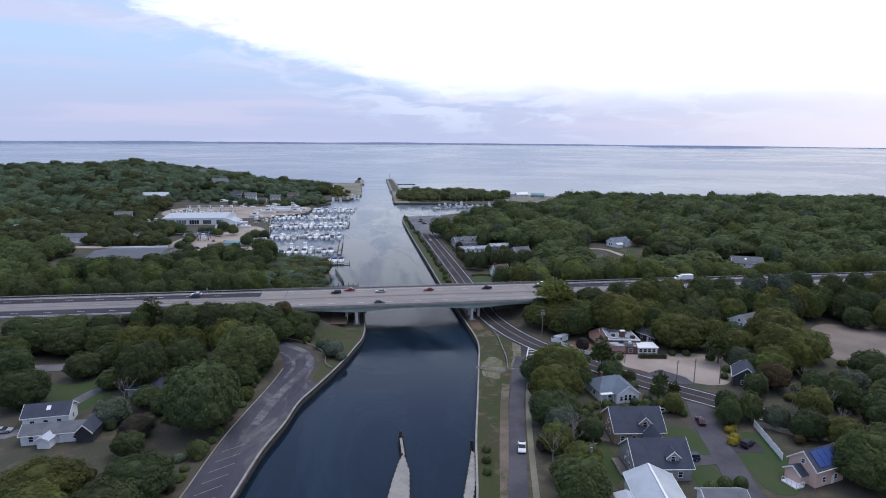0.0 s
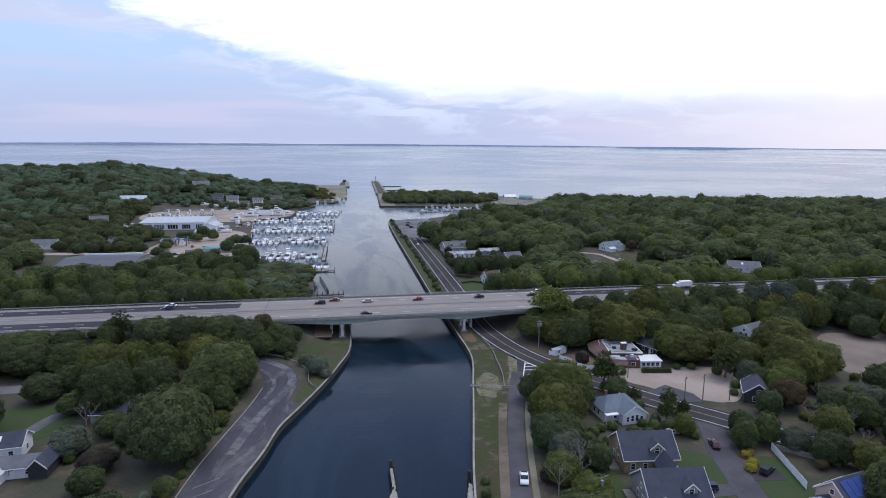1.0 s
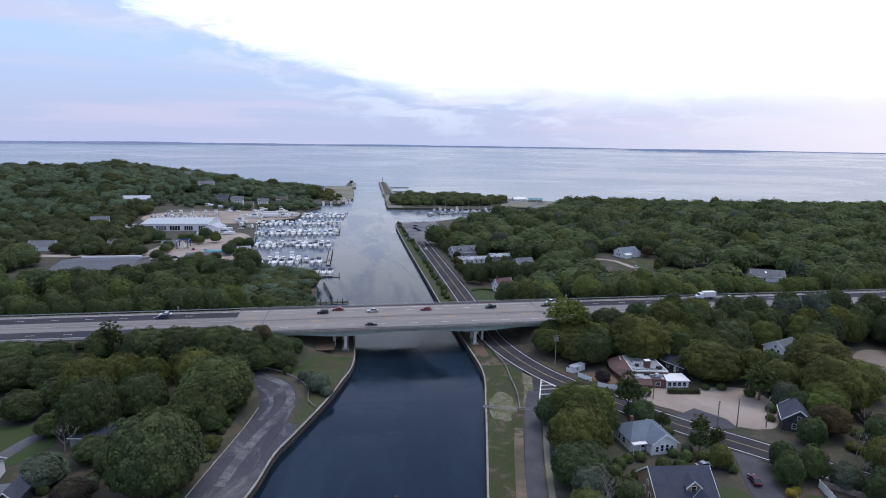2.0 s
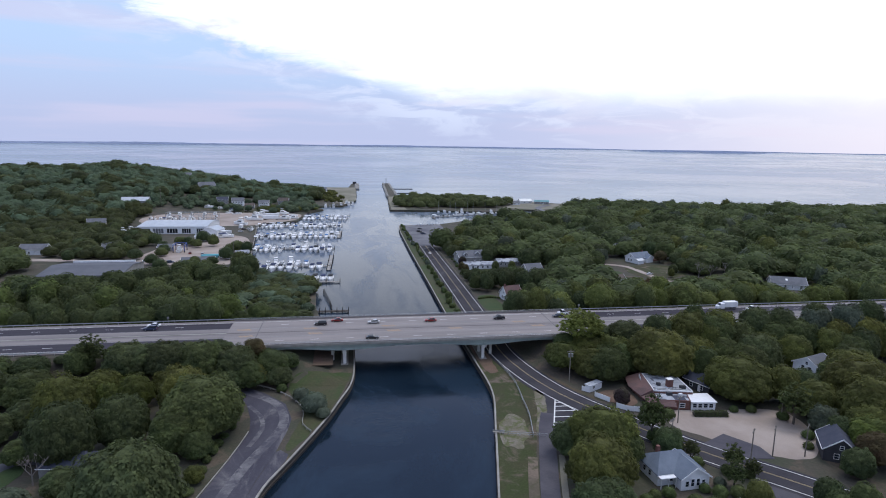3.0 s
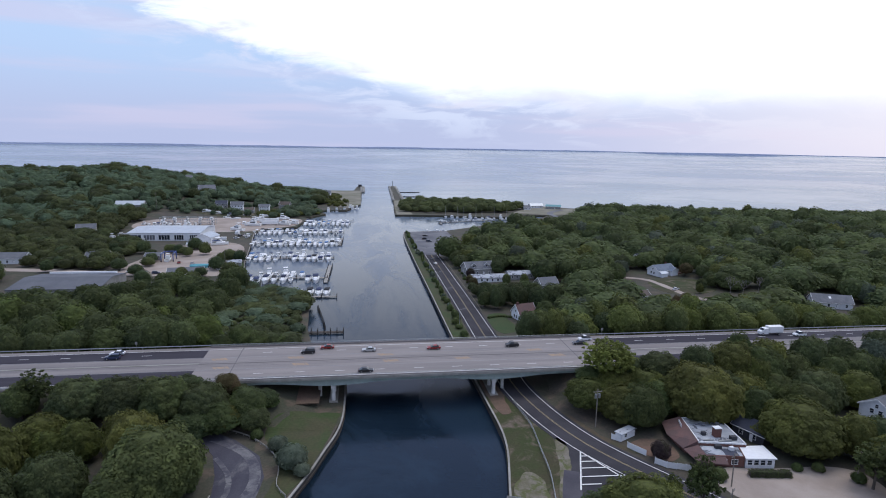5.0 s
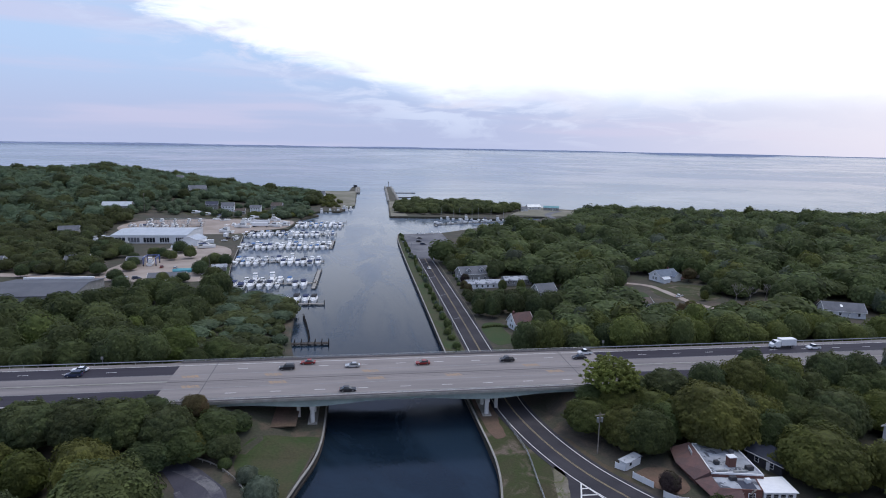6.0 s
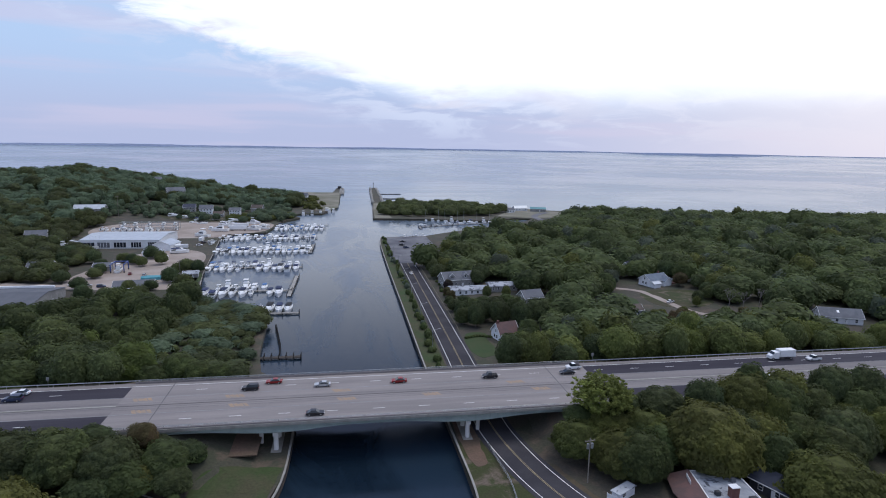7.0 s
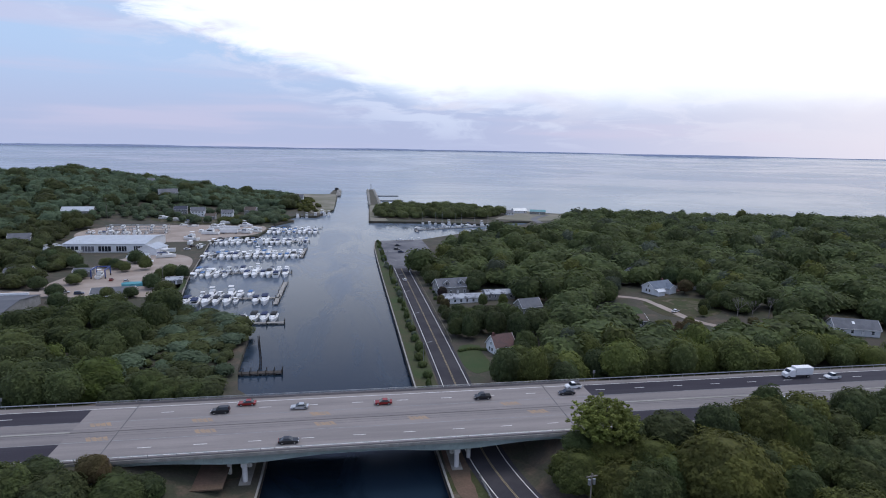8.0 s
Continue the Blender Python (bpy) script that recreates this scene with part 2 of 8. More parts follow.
OLD_ASPHALT = mat("worn_grey_asphalt", (0.074, 0.074, 0.088), (0.170, 0.167, 0.174), 0.06, 2.0, 0.85, 0.15, grain=0.2, local=False, detail=7)
LOT = mat("sand_streaked_asphalt", (0.054, 0.052, 0.068), (0.078, 0.075, 0.090), 0.075, 2.0, 0.9, 0.15, grain=0.2, local=False, detail=8, stretch=(1.5, 0.6, 1), ior=1.25, c=(0.200, 0.192, 0.190), cut=(0.50, 0.74), patch=0.07)
WORN = mat("sandy_wheel_track", (0.170, 0.164, 0.168), (0.078, 0.075, 0.090), 0.22, 2.0, 0.95, 0.15, grain=0.3, local=False, detail=8, c=(0.062, 0.060, 0.076), cut=(0.47, 0.62), patch=0.3)
HIGHWAY = mat("dark_highway_asphalt", (0.040, 0.036, 0.046), (0.054, 0.050, 0.060), 0.12, 3.0, 0.85, 0.1, grain=0.18, local=False, stretch=(0.15, 1.6, 1), ior=1.25)
CONCRETE = mat("bridge_deck_concrete", (0.262, 0.232, 0.220), (0.194, 0.174, 0.167), 0.09, 2.2, 0.85, 0.1, grain=0.10, local=False, stretch=(0.22, 2.6, 1), detail=6)
SHOULDER = mat("pale_shoulder_concrete", (0.224, 0.200, 0.192), (0.168, 0.152, 0.148), 0.12, 2.2, 0.88, 0.1, grain=0.14, local=False, stretch=(0.2, 2.2, 1))
CAP = mat("weathered_concrete", (0.330, 0.315, 0.285), (0.235, 0.220, 0.195), 0.3, 3.0, 0.9, 0.2, grain=0.2)
PIER = mat("pier_concrete", (0.640, 0.625, 0.600), (0.540, 0.525, 0.500), 0.4, 3.0, 0.88, 0.15, grain=0.12)
SHEET = mat("rusty_sheet_piling", (0.046, 0.040, 0.036), (0.030, 0.028, 0.028), 0.4, 3.0, 0.85, 0.2, grain=0.3)
GIRDER = mat("pale_green_steel_paint", (0.330, 0.390, 0.360), (0.270, 0.320, 0.300), 0.25, 2.5, 0.55, 0.05, grain=0.12)
STEEL = mat("galvanised_steel", (0.42, 0.43, 0.43), (0.32, 0.33, 0.33), 0.8, 6.0, 0.45, 0.05, metal=0.7)
LINE = mat("white_road_paint", (0.80, 0.79, 0.76), (0.66, 0.65, 0.62), 0.6, 5.0, 0.8, 0.05, grain=0.15, local=False)
FADED = mat("faded_parking_paint", (0.30, 0.30, 0.30), (0.20, 0.20, 0.21), 0.5, 4.0, 0.85, 0.05, grain=0.3, local=False)
YELLOW = mat("yellow_road_paint", (0.42, 0.33, 0.18), (0.33, 0.27, 0.16), 0.6, 5.0, 0.8, 0.05, grain=0.15, local=False)
ORANGE = mat("faded_orange_paint", (0.36, 0.245, 0.150), (0.27, 0.215, 0.170), 0.5, 3.0, 0.85, 0.05, grain=0.2, local=False)
TAR = mat("dark_joint_sealant", (0.11, 0.10, 0.10), (0.15, 0.14, 0.14), 0.6, 5.0, 0.8, 0.05, local=False)
WHITE = mat("white_siding_paint", (0.76, 0.77, 0.78), (0.68, 0.69, 0.70), 0.5, 2.5, 0.6, 0.08, grain=0.08, rand=0.06)
TRIM = mat("white_trim_paint", (0.80, 0.80, 0.80), (0.74, 0.74, 0.74), 0.8, 4.0, 0.5, 0.02, grain=0.05)
TAN = mat("tan_shingle_siding", (0.330, 0.240, 0.155), (0.270, 0.195, 0.125), 0.5, 3.5, 0.8, 0.25, grain=0.2)
PINK = mat("salmon_siding_paint", (0.600, 0.430, 0.360), (0.540, 0.380, 0.315), 0.5, 2.5, 0.65, 0.08, grain=0.1)
GREYSIDE = mat("grey_shingle_siding", (0.300, 0.295, 0.285), (0.230, 0.225, 0.215), 0.5, 3.0, 0.8, 0.2, grain=0.18)
DARKSIDE = mat("dark_stained_siding", (0.050, 0.050, 0.056), (0.035, 0.035, 0.040), 0.5, 3.0, 0.75, 0.15, grain=0.2)
BRICK = mat("red_brick", (0.170, 0.078, 0.062), (0.125, 0.062, 0.053), 0.6, 5.0, 0.85, 0.3, grain=0.25)
NAVY = mat("navy_asphalt_shingles", (0.040, 0.046, 0.070), (0.055, 0.060, 0.084), 0.35, 4.0, 0.85, 0.3, grain=0.22)
GREYROOF = mat("grey_asphalt_shingles", (0.150, 0.155, 0.170), (0.110, 0.115, 0.128), 0.3, 4.0, 0.85, 0.3, grain=0.2)
SLATE = mat("weathered_grey_roofing", (0.092, 0.097, 0.112), (0.118, 0.122, 0.136), 0.12, 2.5, 0.9, 0.2, grain=0.2)
BLUEROOF = mat("blue_grey_shingles", (0.150, 0.180, 0.222), (0.115, 0.140, 0.178), 0.3, 3.5, 0.8, 0.2, grain=0.15)
METALROOF = mat("pale_metal_roof", (0.470, 0.500, 0.530), (0.400, 0.430, 0.460), 0.25, 3.0, 0.4, 0.05, metal=0.2, grain=0.08)
REDROOF = mat("faded_red_shingles", (0.150, 0.084, 0.076), (0.112, 0.072, 0.068), 0.4, 4.0, 0.85, 0.3, grain=0.2)
BROWNROOF = mat("brown_shingles", (0.120, 0.092, 0.075), (0.085, 0.070, 0.060), 0.4, 4.0, 0.85, 0.3, grain=0.2)
FLATROOF = mat("white_roof_membrane", (0.420, 0.440, 0.470), (0.240, 0.255, 0.285), 0.22, 1.5, 0.7, 0.1, grain=0.15, detail=7, c=(0.075, 0.080, 0.098), cut=(0.53, 0.57), patch=0.30)
BLUETARP = mat("blue_tarpaulin", (0.045, 0.085, 0.270), (0.035, 0.065, 0.210), 0.8, 4.0, 0.4, 0.2)
TEALTARP = mat("teal_tarpaulin", (0.090, 0.330, 0.380), (0.070, 0.260, 0.310), 0.8, 4.0, 0.4, 0.2)
WOOD = mat("weathered_timber", (0.235, 0.205, 0.170), (0.160, 0.140, 0.120), 0.6, 4.0, 0.85, 0.2, rand=0.2, grain=0.2)
DOCKWOOD = mat("grey_dock_timber", (0.330, 0.310, 0.280), (0.250, 0.235, 0.215), 0.4, 4.0, 0.85, 0.2, rand=0.15, grain=0.2)
PILE = mat("dark_timber_piling", (0.060, 0.048, 0.038), (0.040, 0.034, 0.030), 0.6, 4.0, 0.9, 0.3, rand=0.2)
BARK = mat("tree_bark", (0.105, 0.088, 0.070), (0.070, 0.060, 0.050), 0.8, 5.0, 0.95, 0.5, rand=0.25)
PALEBARK = mat("bare_grey_branches", (0.270, 0.240, 0.220), (0.210, 0.185, 0.170), 0.8, 5.0, 0.95, 0.3)
RED = mat("deep_red_car_paint", (0.26, 0.020, 0.018), None, 0.5, 4.0, 0.3, 0.0, grain=0.03)
BLACK = mat("black_car_paint", (0.018, 0.018, 0.022), None, 0.5, 4.0, 0.28, 0.0, grain=0.03)
SILVER = mat("silver_car_paint", (0.52, 0.53, 0.54), None, 0.5, 4.0, 0.3, 0.0, metal=0.4, grain=0.03)
CARWHITE = mat("white_vehicle_paint", (0.78, 0.78, 0.78), (0.72, 0.72, 0.72), 0.5, 4.0, 0.35, 0.0, grain=0.03)
CARBLUE = mat("dark_blue_car_paint", (0.030, 0.045, 0.095), None, 0.5, 4.0, 0.3, 0.0, grain=0.03)
GELCOAT = mat("white_gelcoat", (0.80, 0.80, 0.79), (0.72, 0.72, 0.71), 0.6, 4.0, 0.3, 0.0, rand=0.08, grain=0.04)
CANVAS = mat("navy_boat_canvas", (0.022, 0.034, 0.090), (0.030, 0.040, 0.080), 0.8, 5.0, 0.8, 0.1, rand=0.4)
SKYCANVAS = mat("sky_blue_boat_canvas", (0.080, 0.170, 0.360), (0.070, 0.150, 0.300), 0.8, 5.0, 0.8, 0.1)
BLACKCANVAS = mat("black_boat_canvas", (0.016, 0.016, 0.018), None, 0.8, 5.0, 0.7, 0.05)
RUBBER = mat("black_rubber", (0.020, 0.020, 0.020), None, 1.0, 6.0, 0.85, 0.1)
CHROME = mat("alloy_rim", (0.50, 0.50, 0.51), None, 1.0, 6.0, 0.35, 0.0, metal=0.8, grain=0.05)
LAMPGLASS = glass_mat("headlight_lens", (0.75, 0.76, 0.78), 0.15)
TAILGLASS = glass_mat("red_tail_lens", (0.35, 0.02, 0.02), 0.2)
GLASS = glass_mat("dark_window_glass", (0.020, 0.026, 0.034))
# distance haze is put into this base colour as pale blue
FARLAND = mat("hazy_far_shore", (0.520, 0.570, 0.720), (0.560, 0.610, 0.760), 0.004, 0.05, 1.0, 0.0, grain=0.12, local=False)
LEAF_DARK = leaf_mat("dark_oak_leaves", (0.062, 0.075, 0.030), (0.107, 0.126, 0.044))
# distance haze over the hill is mixed into this green; canal scrub shares it
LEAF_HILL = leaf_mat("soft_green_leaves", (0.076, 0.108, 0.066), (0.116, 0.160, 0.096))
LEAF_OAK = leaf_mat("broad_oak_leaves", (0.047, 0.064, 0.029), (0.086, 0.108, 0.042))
LEAF_MID = leaf_mat("green_maple_leaves", (0.057, 0.075, 0.028), (0.101, 0.123, 0.040))
LEAF_OLIVE = leaf_mat("olive_locust_leaves", (0.088, 0.094, 0.025), (0.140, 0.146, 0.036))
LEAF_GREY = leaf_mat("grey_green_willow_leaves", (0.073, 0.093, 0.066), (0.116, 0.134, 0.098))
LEAF_RUST = leaf_mat("rusty_brown_leaves", (0.091, 0.053, 0.029), (0.102, 0.080, 0.034))
LEAF_PALE = leaf_mat("pale_yellow_green_leaves", (0.165, 0.200, 0.052), (0.235, 0.270, 0.070))
LEAF_LIME = leaf_mat("yellow_green_leaves", (0.083, 0.104, 0.024), (0.128, 0.150, 0.032))
LEAF_GOLD = leaf_mat("golden_shrub_leaves", (0.243, 0.195, 0.026), (0.324, 0.258, 0.043))
LEAF_PLUM = leaf_mat("dark_plum_leaves", (0.036, 0.022, 0.026), (0.054, 0.034, 0.037))

# ---- mesh helpers ----


def link_mesh(name, verts, faces, material, smooth=False):
    me = bpy.data.meshes.new(name)
    me.from_pydata([tuple(map(float, v)) for v in verts], [], faces)
    me.materials.append(material)
    if smooth:
        me.polygons.foreach_set("use_smooth", [True] * len(me.polygons))
    me.update()
    return new(name, me)


def part(name, bm, material, parent=None, label=""):
    """Links a bmesh as one mesh object, under a thing or part if there is one."""
    bmesh.ops.recalc_face_normals(bm, faces=bm.faces)
    me = bpy.data.meshes.new(name)
    bm.to_mesh(me)
    bm.free()
    me.materials.append(material)
    ob = new(name, me)
    ob.parent = parent
    return tagged(ob, label)


def share(ob, m, parent):
    """Another object on the mesh of ob."""
    o = new(ob.name.split(".")[0], ob.data)
    o.parent, o.matrix_basis = parent, m
    return o


def thing(name, m, label, category, group="", kind=""):
    e = new(name)
    e.matrix_basis = m
    return tagged(e, label, category, group, kind)


def box(bm, x0, x1, y0, y1, z0, z1, m=None, bevel=0.0):
    mm = Matrix.LocRotScale(((x0 + x1) / 2, (y0 + y1) / 2, (z0 + z1) / 2), None, (x1 - x0, y1 - y0, z1 - z0))
    r = bmesh.ops.create_cube(bm, size=1, matrix=(m @ mm) if m else mm)
    if bevel:
        es = list({e for v in r["verts"] for e in v.link_edges})
        bmesh.ops.bevel(bm, geom=es, offset=bevel, segments=2, affect="EDGES")
    return bm


def boxed(*a, **k):
    return box(bmesh.new(), *a, **k)


def tube(bm, p, q, r0, r1=None, n=8):
    p, q = Vector(p), Vector(q)
    d = q - p
    m = Matrix.Translation((p + q) / 2) @ d.to_track_quat("Z", "Y").to_matrix().to_4x4()
    bmesh.ops.create_cone(bm, cap_ends=True, segments=n, radius1=r0, radius2=r0 if r1 is None else r1, depth=d.length, matrix=m)
    return bm


def prism(bm, outline, z0, z1):
    """A flat outline (counter-clockwise) drawn up from z0 to z1."""
    lo = [bm.verts.new((x, y, z0)) for x, y in outline]
    hi = [bm.verts.new((x, y, z1)) for x, y in outline]
    n = len(outline)
    bm.faces.new(hi)
    bm.faces.new(lo[::-1])
    for i in range(n):
        j = (i + 1) % n
        bm.faces.new((lo[i], lo[j], hi[j], hi[i]))
    return bm


def loft(bm, rings, caps=True):
    """Closed rings of equal length, joined one to the next."""
    vs = [[bm.verts.new(p) for p in ring] for ring in rings]
    n = len(vs[0])
    for a, b in zip(vs, vs[1:]):
        for i in range(n):
            j = (i + 1) % n
            bm.faces.new((a[i], a[j], b[j], b[i]))
    if caps:
        bm.faces.new(vs[0][::-1])
        bm.faces.new(vs[-1])
    return bm


def inside(poly, x, y):
    """Which of the points lie in the polygon."""
    x, y = np.asarray(x, float), np.asarray(y, float)
    hit = np.zeros(x.shape, bool)
    for (x0, y0), (x1, y1) in zip(poly, poly[1:] + poly[:1]):
        if y0 != y1:
            hit ^= ((y0 > y) != (y1 > y)) & (x < (x1 - x0) * (y - y0) / (y1 - y0) + x0)
    return hit


def spaced(line, step):
    """The points of a line at even steps, rounded off between its corners."""
    pts = [Vector(p) for p in line]
    out = []
    for i in range(len(pts) - 1):
        p0, p1, p2, p3 = pts[max(i - 1, 0)], pts[i], pts[i + 1], pts[min(i + 2, len(pts) - 1)]
        n = max(1, round((p2 - p1).length / step))
        for k in range(n):
            t = k / n
            out.append(0.5 * (2 * p1 + (p2 - p0) * t + (2 * p0 - 5 * p1 + 4 * p2 - p3) * t * t + (3 * p1 - p0 - 3 * p2 + p3) * t ** 3))
    out.append(pts[-1])
    return out


def sides(line, off):
    """A line moved sideways by off, to its left."""
    out = []
    for i, p in enumerate(line):
        d = (line[min(i + 1, len(line) - 1)] - line[max(i - 1, 0)]).normalized()
        out.append(p + Vector((-d.y, d.x)) * off)
    return out


# ---- the land ----
BANK_WEST = [(-60, -300), (-45, 0), (-33.5, 100), (-29.3, 125), (-26, 143.5), (-22, 158), (-19.3, 171), (-14.9, 182), (-8.3, 199), (-3.5, 214), (1.0, 234), (1.0, 276)]
SHORE_WEST = [(-4, 288), (-13, 300), (-16, 318), (-18, 354), (-21, 373), (-36, 388), (-58, 397), (-62, 425), (-68, 460), (-77, 536), (-84, 592), (-79, 616), (-52, 626), (-48, 676), (-46, 700),
              (-31, 728), (-40, 752), (-33, 764), (-10, 764), (5, 824), (8, 900), (8.5, 1040), (10, 1140), (1, 1142), (-4, 1050), (-74, 1050), (-150, 1046), (-420, 1120), (-900, 1160), (-1700, 900), (-3600, 700)]
LAND_WEST = BANK_WEST + SHORE_WEST + [(-3600, -1400), (-60, -1400)]
BANK_EAST = [(2, -300), (8, 30), (20, 100), (24.3, 119.5), (28.6, 142), (34.6, 169), (39.6, 192), (44.3, 216), (44.3, 243), (43.2, 294), (42.8, 367), (42.2, 475), (42.5, 556), (44.5, 592)]
SHORE_EAST = [(83, 598), (112, 622), (150, 650), (200, 690), (215, 712), (195, 716), (155, 696), (97, 714), (44, 719), (47, 800), (51, 887), (60, 1106), (61, 1152), (68, 1152), (63, 888), (80, 884), (158, 870), (222, 824), (262, 788),
              (310, 765), (400, 716), (500, 690), (610, 655), (800, 620), (1500, 540), (3600, 300)]
LAND_EAST = BANK_EAST + SHORE_EAST + [(3600, -1400), (2, -1400)]


def smooth(lo, hi, v):
    t = np.clip((np.asarray(v, float) - lo) / (hi - lo), 0, 1)
    return t * t * (3 - 2 * t)


def height(x, y):
    """The height of the ground."""
    x, y = np.asarray(x, float), np.asarray(y, float)
    z = np.full(np.broadcast(x, y).shape, 2.0)
    bank = np.clip((31 - np.abs(y - 258.5)) / 13, 0, 1) * np.maximum(np.clip((-6 - x) / 26, 0, 1), np.clip((x - 66) / 11, 0, 1))
    z = z + 7.9 * bank
    hill = smooth(-70, -330, x) * smooth(560, 880, y) * (1 - smooth(960, 1130, y))
    z = z + 27 * hill * (1 + 0.12 * np.sin(x / 70.0) + 0.06 * np.sin(x / 23.0 + y / 60))
    z = z + 4.0 * smooth(120, 300, x) * smooth(300, 420, y) * (1 - smooth(560, 660, y)) + 1.5 * smooth(80, 96, x) * smooth(285, 300, y) * (1 - smooth(560, 600, y))
    return z


def ground_at(x, y):
    return float(height(x, y))


def build_ground():
    from mathutils.geometry import delaunay_2d_cdt
    rng = np.random.default_rng(5)
    verts, loops = [], []
    for land in (LAND_WEST, LAND_EAST):
        first = len(verts)
        for (x0, y0), (x1, y1) in zip(land, land[1:] + land[:1]):
            n = max(1, int(math.hypot(x1 - x0, y1 - y0) / 25))
            verts += [(x0 + (x1 - x0) * i / n, y0 + (y1 - y0) * i / n) for i in range(n)]
        loops.append(list(range(first, len(verts))))
    for step, x0, x1, y0, y1, hole in ((4.3, -200, 260, 215, 300, None), (14, -560, 640, 60, 1160, (-200, 260, 215, 300)), (130, -3500, 3500, -1300, 1100, (-560, 640, 60, 1160))):
        gx, gy = np.meshgrid(np.arange(x0, x1, step), np.arange(y0, y1, step))
        gx, gy = gx.ravel() + rng.uniform(-0.2, 0.2, gx.size) * step, gy.ravel() + rng.uniform(-0.2, 0.2, gy.size) * step
        keep = inside(LAND_WEST, gx, gy) | inside(LAND_EAST, gx, gy)
        if hole:
            keep &= ~((gx > hole[0]) & (gx < hole[1]) & (gy > hole[2]) & (gy < hole[3]))
        verts += list(zip(gx[keep], gy[keep]))
    out = delaunay_2d_cdt([Vector(v) for v in verts], [], loops, 1, 1e-4)
    co, faces = np.array([tuple(v) for v in out[0]]), [list(f) for f in out[2]]
    z = height(co[:, 0], co[:, 1])
    pts = [(x, y, h) for (x, y), h in zip(co, z)]
    # the sheet turns down under the water all along the shore
    count = {}
    for f in faces:
        for a, b in zip(f, f[1:] + f[:1]):
            count[(a, b)] = 1
    rim = [(a, b) for a, b in count if (b, a) not in count]
    low = {}
    for a in {v for e in rim for v in e}:
        low[a] = len(pts)
        pts.append((co[a][0], co[a][1], -4.0))
    faces += [[b, a, low[a], low[b]] for a, b in rim]
    ob = link_mesh("ground", pts, faces, GROUND)
    tagged(ob, "grassy wooded ground on both sides of the canal", "ground", kind="structure")


build_ground()


def build_water():
    """One sheet of water, the canal and the bay, out to the far shore."""
    pts, faces, n = [(10, 60, 0)], [], 144
    radii = [60, 140, 260, 420, 640, 900, 1250, 1700, 2200, 2800, 3400, 4000, 4500, 4760]
    for r in radii:
        for i in range(n):
            a = 2 * math.pi * i / n
            pts.append((10 + r * math.sin(a), 60 + r * math.cos(a), 38 * max(0.0, (r - 1500) / 3260) ** 2))
    for i in range(n):
        j = (i + 1) % n
        faces.append((0, 1 + j, 1 + i))
        for k in range(len(radii) - 1):
            a, b = 1 + k * n, 1 + (k + 1) * n
            faces.append((a + i, a + j, b + j, b + i))
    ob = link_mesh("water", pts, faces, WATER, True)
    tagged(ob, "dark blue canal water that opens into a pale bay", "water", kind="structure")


build_water()


def build_far_shore(name, r, a0, a1, base, tall, label):
    """A low wooded shore along the horizon, with an uneven top."""
    pts, faces = [], []
    n = 260
    for i in range(n + 1):
        a = math.radians(a0 + (a1 - a0) * i / n)
        x, y = 10 + r * math.sin(a), 60 + r * math.cos(a)
        taper = min(1.0, min(i, n - i) / 70 + 0.05) if name == "island" else 1.0
        h = tall(i / n) * (0.8 + 0.5 * noise.noise((i * 0.07, r, 0)) + 0.25 * noise.noise((i * 0.6, r, 3))) * taper
        pts += [(x, y, base - 6), (x, y, base + h), (x * 1.01, y * 1.01, base + h * 0.9)]
    for i in range(n):
        k = 3 * i
        faces += [(k, k + 3, k + 4, k + 1), (k + 1, k + 4, k + 5, k + 2)]
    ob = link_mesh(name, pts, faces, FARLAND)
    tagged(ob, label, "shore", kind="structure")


build_far_shore("backdrop", 4690, -75, 62, 36.5, lambda t: 22 - 17 * min(1.0, t * 1.2), "low wooded far shore across the bay, blue haze in its colour")
build_far_shore("island", 4480, 25.5, 37.5, 31.8, lambda t: 13.0, "low island lying in the bay, pale blue haze in its colour")


def flat(name, outline, material, label, category="ground", lift=0.05, kind="structure", level=None):
    """A paved or bare area that lies on the ground, with a thin edge."""
    bm = bmesh.new()
    if material in (SAND, BROWNSAND, GRAVEL, EARTH, SOIL, REDSOIL) or name == "lawn":  # worn edges have no corners
        for _ in range(3):
            outline = [q for a, b in zip(outline, outline[1:] + outline[:1]) for q in ((0.75 * a[0] + 0.25 * b[0], 0.75 * a[1] + 0.25 * b[1]), (0.25 * a[0] + 0.75 * b[0], 0.25 * a[1] + 0.75 * b[1]))]
        outline = [(x + 0.45 * noise.noise((x * 0.35, y * 0.35, 1)), y + 0.45 * noise.noise((x * 0.35, y * 0.35, 5))) for x, y in outline]
    vs = [bm.verts.new((x, y, (ground_at(x, y) if level is None else level) + lift)) for x, y in outline]
    f = bm.faces.new(vs)
    r = bmesh.ops.extrude_face_region(bm, geom=[f])
    for v in r["geom"]:
        if isinstance(v, bmesh.types.BMVert):
            v.co.z -= 0.3
    bmesh.ops.triangulate(bm, faces=bm.faces)
    return tagged(part(name, bm, material), label, category, kind=kind)


